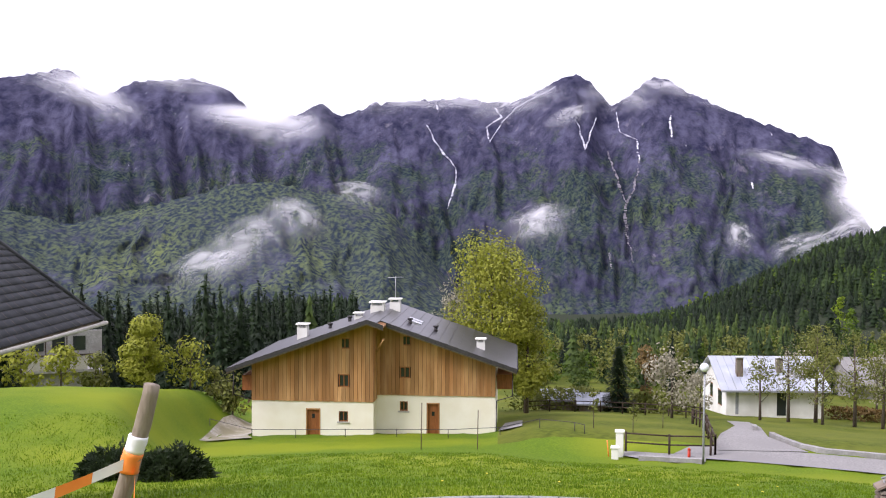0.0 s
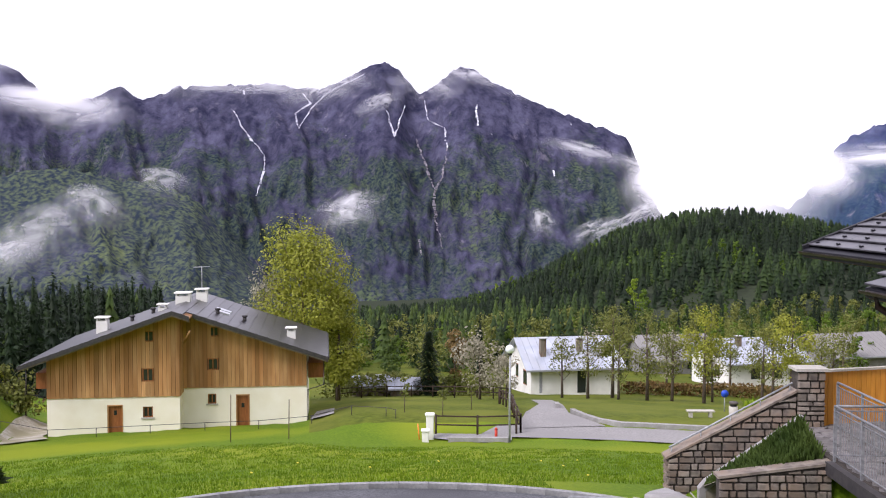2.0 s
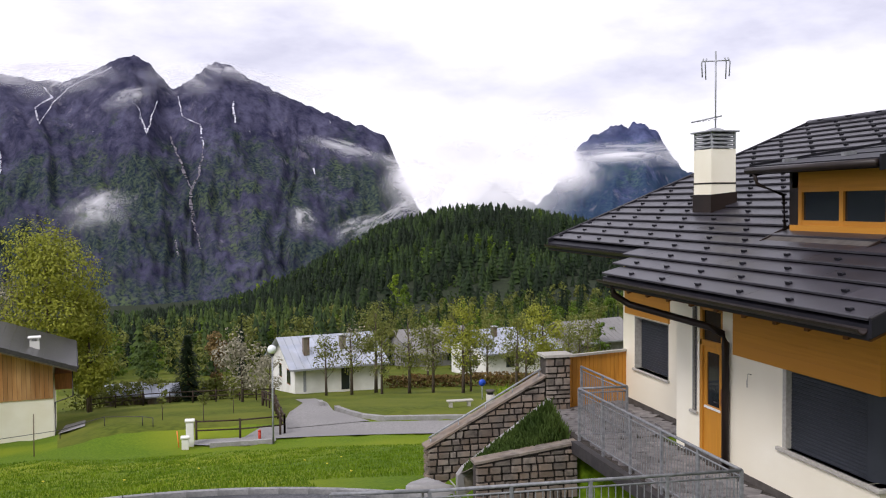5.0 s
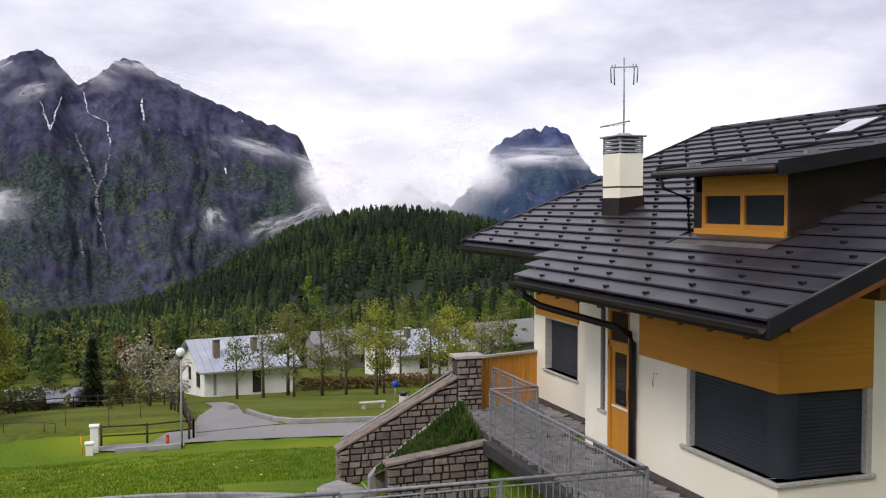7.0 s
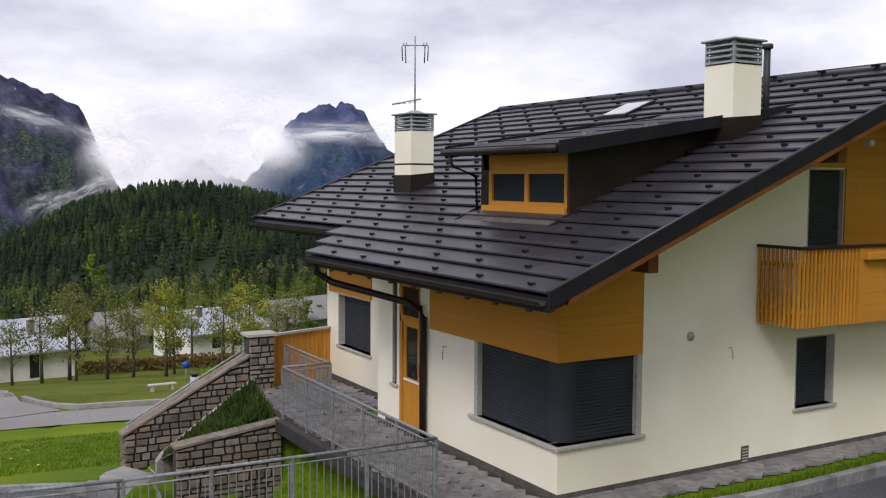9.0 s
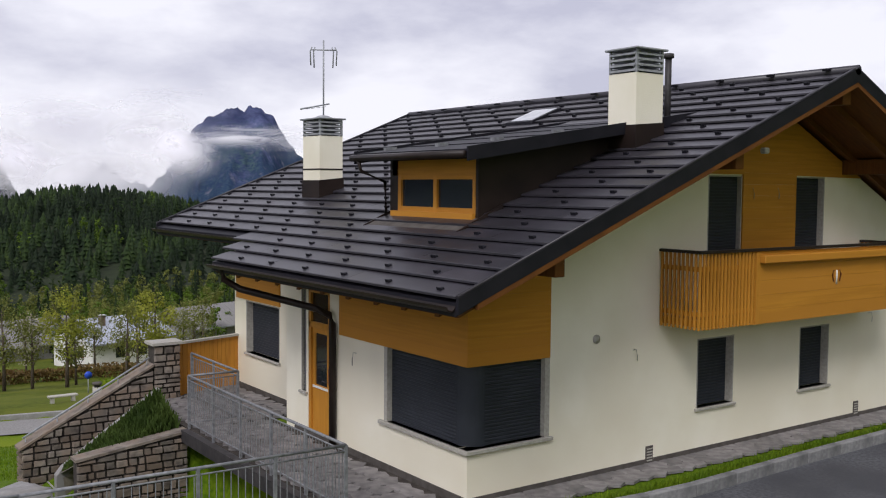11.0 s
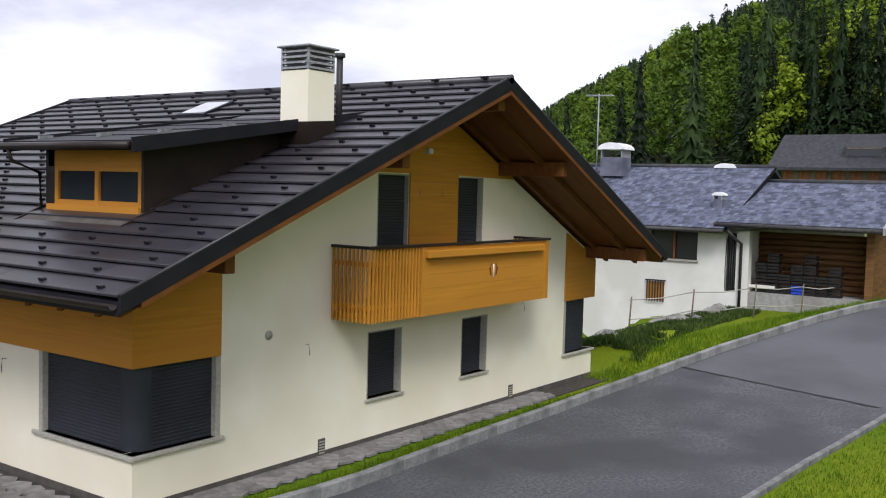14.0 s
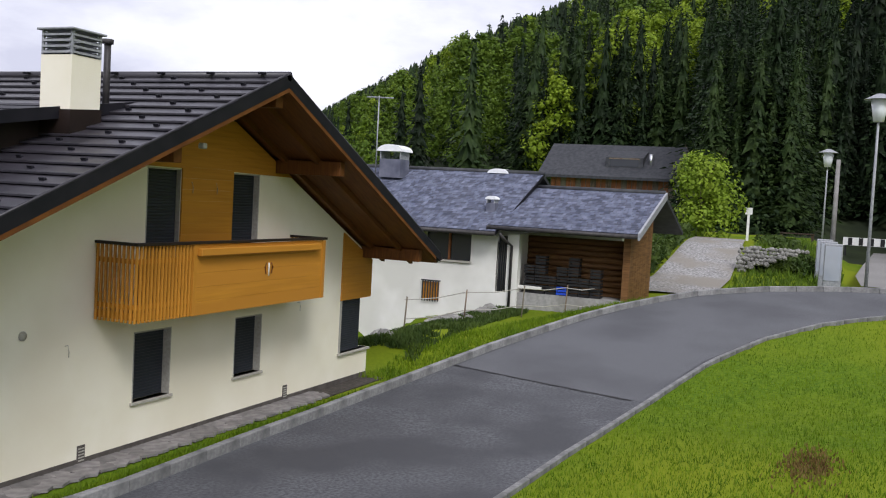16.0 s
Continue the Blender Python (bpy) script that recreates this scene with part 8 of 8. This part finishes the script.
bx("porch_floor", 34.8, 36.3, 7.2, 11.3, -5, -3.36, M["concrete"], nb)
bx("back_wall", 43.5, 43.9, 9.3, 23.5, -6, -1.2, M["white_plaster"], nb)
bx("corner_post", 35.0, 35.2, 7.1, 7.35, -4.4, -1.0, M["log_wood"], nb)
bx("porch_rail", 34.9, 35.0, 10.3, 11.3, -3.2, -3.1, M["white_plaster"], nb)


def steel_hood(x, y, z, w, d, h, label):
    c = new("chimney")
    c.parent = nb
    c["label"] = label
    bx("shaft", x - w / 2, x + w / 2, y - d / 2, y + d / 2, z - 0.8, z, M["slate"], c)
    for q in (-1, 1):
        bx("hood_leg", x - w / 2, x + w / 2, y + q * (d / 2 - 0.03) - 0.02, y + q * (d / 2 - 0.03) + 0.02, z, z + h * 0.6, M["galv"], c)
    bm = bmesh.new()
    prism(bm, [(y + d * 0.62 * math.cos(a), z + h * 0.55 + h * 0.5 * math.sin(a)) for a in np.linspace(0, math.pi, 9)], 0, x - w * 0.6, x + w * 0.6)
    part("hood", bm, M["sky_sheen_tin"], c, "bright curved tin hood")


steel_hood(38.6, 18.4, 1.55, 0.9, 1.0, 0.6, "slate-clad chimney under a bright steel hood")
steel_hood(39.8, 13.9, 0.95, 0.7, 0.75, 0.4, "low chimney under a bright steel hood")
steel_hood(35.8, 12.75, -0.1, 0.4, 0.36, 0.26, "small roof vent under a steel hood")
rod("aerial_mast", [(38.6, 19.3, 0.6), (38.6, 19.3, 4.3)], 0.03, M["galv"], nb)
rod("aerial_boom", [(38.6, 18.6, 4.2), (38.6, 19.9, 4.25)], 0.03, M["galv"], nb)
for k in range(5):
    rod("aerial_element", [(38.35, 18.7 + k * 0.27, 4.21), (38.85, 18.7 + k * 0.27, 4.21)], 0.012, M["galv"], nb, sides=5)
# crates stacked in the porch
crng = np.random.RandomState(4)
for i in range(28):
    cy, lv = 8.3 + (i % 7) * 0.42, i // 7
    if lv > 1 + (i * 7) % 3:
        continue
    c = thing("crate", "black slatted plastic crate stacked in the porch", "crate", (35.1 + 0.1 * crng.rand(), cy, -3.355 + 0.362 * lv), "crates in the porch")
    for k in range(3):
        bx("crate_side", -0.2, -0.18, -0.19, 0.19, 0.02 + k * 0.11, 0.1 + k * 0.11, M["black"] if i != 3 else M["blue"], c)
        bx("crate_side", -0.18, 0.2, -0.2, -0.18, 0.02 + k * 0.11, 0.1 + k * 0.11, M["black"], c)
        bx("crate_side", -0.18, 0.2, 0.18, 0.2, 0.02 + k * 0.11, 0.1 + k * 0.11, M["black"], c)
    bx("crate_floor", -0.18, 0.2, -0.18, 0.18, 0, 0.02, M["black"], c)
# leaning rope fence over the bank
rf = thing("bank_fence", "sagging rope fence on thin sticks along the bank", "fence", (0, 0, 0))
fp = [(27.5, 12.4), (30.5, 11.6), (33.0, 10.4), (34.3, 9.2), (35.0, 8.2)]


def rope_z(x):
    return -4.15 + 0.03 * (x - 27.5)


for x, y in fp:
    rod("stick", [(x, y, gz(x, y) - 0.2), (x + 0.05, y - 0.05, rope_z(x) + 1.05)], 0.025, M["old_wood"], rf, sides=6)
for (xa, ya), (xb, yb) in zip(fp, fp[1:]):
    za, zb = rope_z(xa), rope_z(xb)
    for h in (0.35, 0.95):
        rod("rope", [(xa, ya, za + h), ((xa + xb) / 2, (ya + yb) / 2, (za + zb) / 2 + h - 0.07), (xb, yb, zb + h)], 0.018, M["sill"], rf, sides=5)


def boulder(x, y, r, seed, group="bank boulders", label="pale rough boulder lying on the bank", sq=0.7, z=None):
    rr = np.random.RandomState(seed)
    bm = bmesh.new()
    bmesh.ops.create_icosphere(bm, subdivisions=2, radius=r)
    for v in bm.verts:
        n = noise.noise(v.co * (1.6 / r) + Vector((seed * 3.1, 0, 0)))
        v.co *= 1 + 0.35 * n
        v.co.z *= sq
    o = part("boulder", bm, M["boulder"])
    o.location = (x, y, (gz(x, y) if z is None else z) + r * sq * 0.25)
    o.rotation_euler = (0, 0, rr.rand() * 6)
    return tagged(o, label, "boulder", group)


for i in range(24):
    q = crng.rand()
    x, y = 25.5 + 8.5 * q, 12.6 - 2.2 * q + 1.6 * crng.rand()
    boulder(x, y, 0.12 + 0.26 * crng.rand() ** 2, 100 + i)
for i in range(112):
    row, k = i // 16, i % 16
    x, y = 46.8 + 0.1 * row + 0.12 * crng.rand(), 4.5 - 0.19 * k + 0.09 * (row % 2) + 0.05 * crng.rand()
    if row < 0.42 * k - 0.6:
        continue
    boulder(x, y, 0.095 + 0.06 * crng.rand(), 200 + i, "stones of the dry wall", "pale stone of a dry-laid wall", 0.85, -2.62 + row * 0.17 + 0.03 * crng.rand())
strip("gravel_drive", [(41.0, 8.6), (44.6, 8.0), (50, 8.0), (58, 8.2)], [(41.2, 5.0), (45, 4.7), (50, 4.9), (58, 5.4)], lambda x, y: gz(x, y), M["gravel"], "pale gravel drive rising to the wood", "drive", 0.1)
tree(59.5, 8.3, 4.9, "leaf_green", 5200, 0.12, 0.47, 0.0, 26, "rounded bright green bush by the drive", name="green_bush", seed=70)
# steel cabinets beside the lamp
for i, (x, y) in enumerate([(43.0, 0.5), (46.0, 0.75), (49.0, 1.0)]):
    c = thing("road_cabinet", "pale blue-grey steel cabinet at the roadside", "cabinet", (x, y, -2.6 + 0.02 * i), "roadside cabinets")
    bx("cabinet_body", -0.25, 0.25, -0.35, 0.35, -0.4, 1.6, M["galv"], c, bev=0.03)
    bx("cabinet_door", -0.27, -0.25, -0.3, 0.3, 0.1, 1.5, M["tin"], c)
br = thing("road_barrier", "white barrier board with dark stripes", "barrier", (80, -1.5, -2.6))
bx("board", 0, 0.08, -2.6, 2.0, 0.7, 1.3, M["white_paint"], br)
for k in range(6):
    bx("stripe", -0.01, 0.0, -2.4 + k * 0.75, -2.1 + k * 0.75, 0.72, 1.28, M["black"], br)
for q in (-2.4, 1.8):
    bx("leg", 0.08, 0.16, q - 0.06, q + 0.06, -0.5, 1.3, M["black"], br)
strip("upper_road", [(41, -0.6), (48, -0.4), (60, -0.8), (90, -2)], [(38.2, -9), (48, -6), (60, -6), (90, -8)], lambda x, y: -2.5, M["asphalt_old"], "road going on toward the wood", "road", 0.0)
bch = thing("bench", "dark wooden bench at the edge of the wood", "bench", (64, 3.0, gz(64, 3.0)))
bx("seat", -0.25, 0.25, -1.0, 1.0, 0.45, 0.52, M["dark_brown_wood"], bch)
for q in (-0.9, 0.9):
    bx("leg", -0.2, 0.2, q - 0.08, q + 0.08, -0.3, 0.45, M["dark_brown_wood"], bch)

# dark-roofed house before the wood
fh = thing("barn", "old barn with a dark roof and reddish plank walls", "barn", (0, 0, 0))
FX, FZ = 86.0, 3.0
bx("front_wall", FX + 1.5, FX + 1.9, 14.6, 26.0, -3.5, FZ + 0.2, M["old_wood"], fh)
for k in range(24):
    bx("plank", FX + 1.45, FX + 1.5, 14.7 + k * 0.47, 15.1 + k * 0.47, 0.4, FZ + 0.1, M["door_wood"] if k % 3 else M["old_wood"], fh)
bm = bmesh.new()
prism(bm, [(FX + 1.5, -3.5), (FX + 9, -3.5), (FX + 9, FZ), (FX + 5.2, FZ + 2.3), (FX + 1.5, FZ)], 1, 14.3, 14.6)
part("gable_wall", bm, M["white_plaster"], fh)
bm = bmesh.new()
prism(bm, [(FX + 0.4, FZ - 0.3), (FX + 5.2, FZ + 2.8), (FX + 10, FZ - 0.3), (FX + 10, FZ - 0.55), (FX + 5.2, FZ + 2.55), (FX + 0.4, FZ - 0.55)], 1, 13.4, 27.0)
part("roof", bm, M["slate_dark"], fh)
dm = new("dormer")
dm.parent = fh
bm = bmesh.new()
prism(bm, [(FX + 1.8, FZ + 0.55), (FX + 1.8, FZ + 1.5), (FX + 4.2, FZ + 2.25)], 1, 17.6, 21.0)
part("dormer_box", bm, M["slate_dark"], dm)
bx("dormer_window", FX + 1.77, FX + 1.8, 18.0, 20.6, FZ + 0.7, FZ + 1.35, M["glass"], dm)
bx("dormer_frame", FX + 1.74, FX + 1.77, 17.9, 20.7, FZ + 1.35, FZ + 1.45, M["old_wood"], dm)
rod("flue", [(FX + 2.4, 17.0, FZ + 0.8), (FX + 2.4, 17.0, FZ + 1.9)], 0.18, M["steel"], fh)
# pump sign and white hut pieces at the wood's edge
kp = thing("white_post", "white post with a small dark board", "post", (60, 5.55, gz(60, 5.55)))
bx("post_board", 0, 0.1, -0.2, 0.2, 1.5, 1.9, M["white_paint"], kp)
bx("post_shaft", 0.02, 0.12, -0.07, 0.07, -0.4, 1.5, M["white_paint"], kp)

# ---- shingled hut at the meadow's left edge ----
hut = thing("hipped_house", "house under a dark hipped shingle roof", "house", (0, 0, 0))
hc = Vector((-12.6, 20.7, -2.42))
apex = Vector((-15.2, 16.9, 1.25))
far = Vector((-10.9, 11.9, -2.42))
back = Vector((-21.0, 19.2, -2.42))


def shingle_face(a, b, top, rows, sw, seed):
    """Rows of shingles on the triangle a, b, top (a to b is the eave)."""
    r2 = np.random.RandomState(seed)
    vs, fs = [], []
    nrm = (b - a).cross(top - a).normalized()
    if nrm.z < 0:
        nrm = -nrm
    for i in range(rows):
        k0, k1 = i / rows, (i + 1) / rows
        L0, R0, L1, R1 = a.lerp(top, k0), b.lerp(top, k0), a.lerp(top, k1), b.lerp(top, k1)
        n = max(1, int((R0 - L0).length / sw))
        for j in range(n):
            s0, s1 = (j + 0.02) / n, (j + 0.98) / n
            t = nrm * (0.02 + 0.015 * r2.rand())
            o = len(vs)
            vs += [L0.lerp(R0, s0) + t, L0.lerp(R0, s1) + t, L1.lerp(R1, s1) + nrm * 0.004, L1.lerp(R1, s0) + nrm * 0.004, L0.lerp(R0, s0), L0.lerp(R0, s1)]
            fs += [(o, o + 1, o + 2), (o, o + 2, o + 3), (o + 4, o + 5, o + 1), (o + 4, o + 1, o)]
    return fast("shingles", [tuple(v) for v in vs], np.array(fs), M["slate_dark"], hut, kind="stuff")


shingle_face(far, hc, apex, 26, 0.3, 3)
shingle_face(hc, back, apex, 26, 0.3, 4)
dn_ = Vector((0, 0, -0.12))
raw("roof_deck", [far + dn_, hc + dn_, back + dn_, apex + dn_ * 0.4], [(0, 1, 3), (1, 2, 3), (2, 1, 0)], M["old_wood"], hut)
rod("gutter", [far + Vector((0, 0, -0.07)), hc + Vector((0.12, 0, -0.07))], 0.045, M["sill"], hut)
rod("gutter", [hc + Vector((0.12, 0, -0.07)), back + Vector((0.1, 0, -0.07))], 0.045, M["sill"], hut)
rod("hip_cap", [hc, apex], 0.07, M["slate_dark"], hut)
bx("wall", -19.5, -15.2, 13.0, 17.6, -8, -2.2, M["old_wood"], hut)
terr = thing("terrace_house", "pale terrace of a house behind the shrubs", "house", Matrix.Translation((-45.6, 64.2, 0)) @ pose(0, 0, 0, 0, 0, 33))
bx("house_wall", 0, 5.6, 1.4, 1.7, -16, -8.8, M["concrete"], terr)
for k in range(3):
    bx("balcony_panel", 0.1 + 1.5 * k, 1.52 + 1.5 * k, -0.06, 0.0, -11.6, -10.55, M["sill"], terr, bev=0.02)
    bx("window_pane", 0.5 + 1.5 * k, 1.4 + 1.5 * k, 1.36, 1.4, -10.3, -9.2, M["glass"], terr)
    bx("balcony_post", 0.02 + 1.5 * k, 0.1 + 1.5 * k, -0.05, 0.03, -11.6, -9.0, M["dark_brown_wood"], terr)
bx("balcony_slab", -0.2, 5.0, -0.1, 1.4, -11.8, -11.6, M["concrete"], terr)
bx("balcony_rail", -0.2, 5.0, -0.1, 0.05, -10.53, -10.42, M["dark_brown_wood"], terr)
bx("house_foot", 0, 5.6, 0.2, 1.4, -16, -11.8, M["concrete"], terr)
# ---- leaning post with barrier tape in the foreground ----
post = thing("tape_post", "rough leaning wooden post wound with barrier tape", "post", (0, 0, 0))
pt, pb = Vector((-2.2, 4.02, -0.76)), Vector((-2.7, 3.94, -2.62))
bm = bmesh.new()
pts = [pb.lerp(pt, k) + Vector((0.006 * math.sin(k * 9), 0.005 * math.cos(k * 7), 0)) for k in np.linspace(0, 1, 40)]
tube(bm, pts, 0.05, 12, 0.036)
for v in bm.verts:
    v.co += Vector((noise.noise(v.co * 9), noise.noise(v.co * 9 + Vector((5, 0, 0))), 0)) * 0.006
part("post_shaft", bm, M["post_bark"], post, smooth=True)


def band(name, k0, k1, r, material, label):
    bm = bmesh.new()
    tube(bm, [pb.lerp(pt, k) + Vector((0.003 * math.sin(k * 60), 0, 0)) for k in np.linspace(k0, k1, 7)], r, 12)
    return part(name, bm, material, post, label, smooth=True)


band("tape_wrap", 0.836, 0.875, 0.045, M["white_tape"], "white tape wound round the post")
band("tape_wrap", 0.785, 0.836, 0.047, M["orange"], "orange tape wound round the post")


def tape(p0, p1, sag, w0, w1, n, flip, label):
    """A strip of barrier tape in alternating orange and white lengths."""
    for i in range(n):
        bm = bmesh.new()
        rows = []
        for j in range(4):
            k = (i + j / 3) / n
            q = Vector(p0).lerp(Vector(p1), k) + Vector((0, 0, -sag * 4 * k * (1 - k)))
            w = w0 + (w1 - w0) * k
            tw = 0.35 * math.sin(k * 7)
            d = Vector((0.25 * math.sin(tw), 0.4 * math.sin(tw), math.cos(tw))) * w / 2
            rows.append((bm.verts.new(q - d), bm.verts.new(q + d)))
        for a, b in zip(rows, rows[1:]):
            bm.faces.new((a[0], b[0], b[1], a[1]))
        part("tape_length", bm, M["orange"] if (i + flip) % 2 else M["white_tape"], post, label if i == 0 else "")


pw = pb.lerp(pt, 0.812)
tape(pw + Vector((0.0, -0.03, 0)), (-2.95, 3.3, -1.33), 0.02, 0.05, 0.06, 6, 0, "orange and white barrier tape")
tape(pw + Vector((0.03, -0.02, -0.02)), (-2.02, 3.5, -1.75), 0.0, 0.045, 0.085, 4, 1, "loose tape end hanging down")

BARE = (18.2, 0.25)
# ---- grass: blades on the bank, on the verge and where the meadow comes near ----
grng = np.random.RandomState(33)
n = 130000
a = np.radians(62 + 50 * grng.rand(n))
d = 8 + 30 * grng.rand(n) ** 1.3
X, Y = d * np.sin(a), d * np.cos(a)
rx, ry = np.array(ROAD_R).T
k = Y < np.interp(X, rx, ry) - 0.2
X, Y = X[k], Y[k]
tuft_field("bank_grass", X, Y, ground_z(X, Y) - 0.01, 0.085, M["grass_blade"], "uncut grass blades on the bank", grng, 0.01)
n = 16000
X = 9 + 26 * grng.rand(n)
lx, ly = np.array(ROAD_L).T
Y = np.interp(X, lx, ly) + 0.2 + grng.rand(n) * np.where(X < 22.5, 0.52, 1.8)
tuft_field("verge_grass", X, Y, ground_z(X, Y) + 0.0, 0.14, M["grass_blade"], "tufted grass along the kerb", grng, 0.016)
n = 110000
a = np.radians(-40 + 60 * grng.rand(n))
d = 17 + 34 * grng.rand(n) ** 1.2
X, Y = d * np.sin(a), d * np.cos(a)
k = ((((X - ARC[0]) / 7.2) ** 2 + ((Y - ARC[1]) / 5.9) ** 2) > 1.06) & ~((np.abs(X) < 8) & (Y < 13.4)) & ~((X > 2) & (Y < 22)) & (d < 49)
X, Y = X[k], Y[k]
tuft_field("meadow_grass", X, Y, ground_z(X, Y) - 0.02, 0.08, M["grass_blade"], "long grass blades standing in the meadow", grng, 0.018)
X, Y = BARE[0] + 0.7 * grng.randn(900), BARE[1] + 0.24 * grng.randn(900)
tuft_field("dry_grass", X, Y, ground_z(X, Y) + 0.015, 0.07, M["leaf_rust"], "dry brown grass round a bare spot of the bank", grng, 0.02)
for i in range(16):
    x, y = (-6 + 10 * grng.rand(), 22 + 10 * grng.rand()) if i < 8 else (13 + 7 * grng.rand(), -1 - 4 * grng.rand())
    f = thing("dandelion", "single yellow dandelion in the grass", "flower", (x, y, gz(x, y)), "dandelions")
    rod("stem", [(0, 0, 0), (0.01, 0, 0.14)], 0.005, M["grass_blade"], f, sides=5)
    rod("flower_head", [(0.01, 0, 0.14), (0.012, 0, 0.16)], 0.03, M["flower"], f, sides=8)
X, Y = 40.5 + 22 * grng.rand(9000), -0.6 + 9.5 * grng.rand(9000)
k = ~((Y > 4.6) & (Y < 8.3)) & (Y > np.interp(X, [40, 48, 60], [-0.2, 0.2, 0.2]))
tuft_field("roadside_grass", X[k], Y[k], ground_z(X[k], Y[k]), 0.3, M["leaf_wood_deep"], "tall grass round the drive", grng, 0.04)
# wild plants, weeds and stones on the bank below the low house
n = 40000
X, Y = 24.5 + 10 * grng.rand(n), 10.6 + 7 * grng.rand(n)
k = (Y > np.interp(X, lx, ly) + 1.3) & (fbm(X * 0.9, Y * 0.9, 4, 3) > 0.3)
tuft_field("bank_weeds", X[k], Y[k], ground_z(X[k], Y[k]), 0.15, M["leaf_wood_mid"], "rank weeds on the stony bank", grng, 0.045)
for i in range(40):
    x, y = 25 + 8.5 * grng.rand(), 11.6 + 4.5 * grng.rand()
    boulder(x, y, 0.1 + 0.22 * grng.rand() ** 2, 400 + i)
hedge_row([(45, 8.9), (51, 9.0), (57, 9.2)], 1.7, 0.9, 3000, "leaf_wood_mid", "wild weeds along the gravel drive", 19)
hedge_row([(47.8, 4.0), (48.2, 2.6), (50, 2.0), (58, 4.2)], 1.6, 0.5, 2600, "leaf_wood_mid", "wild weeds above the dry wall", 20)
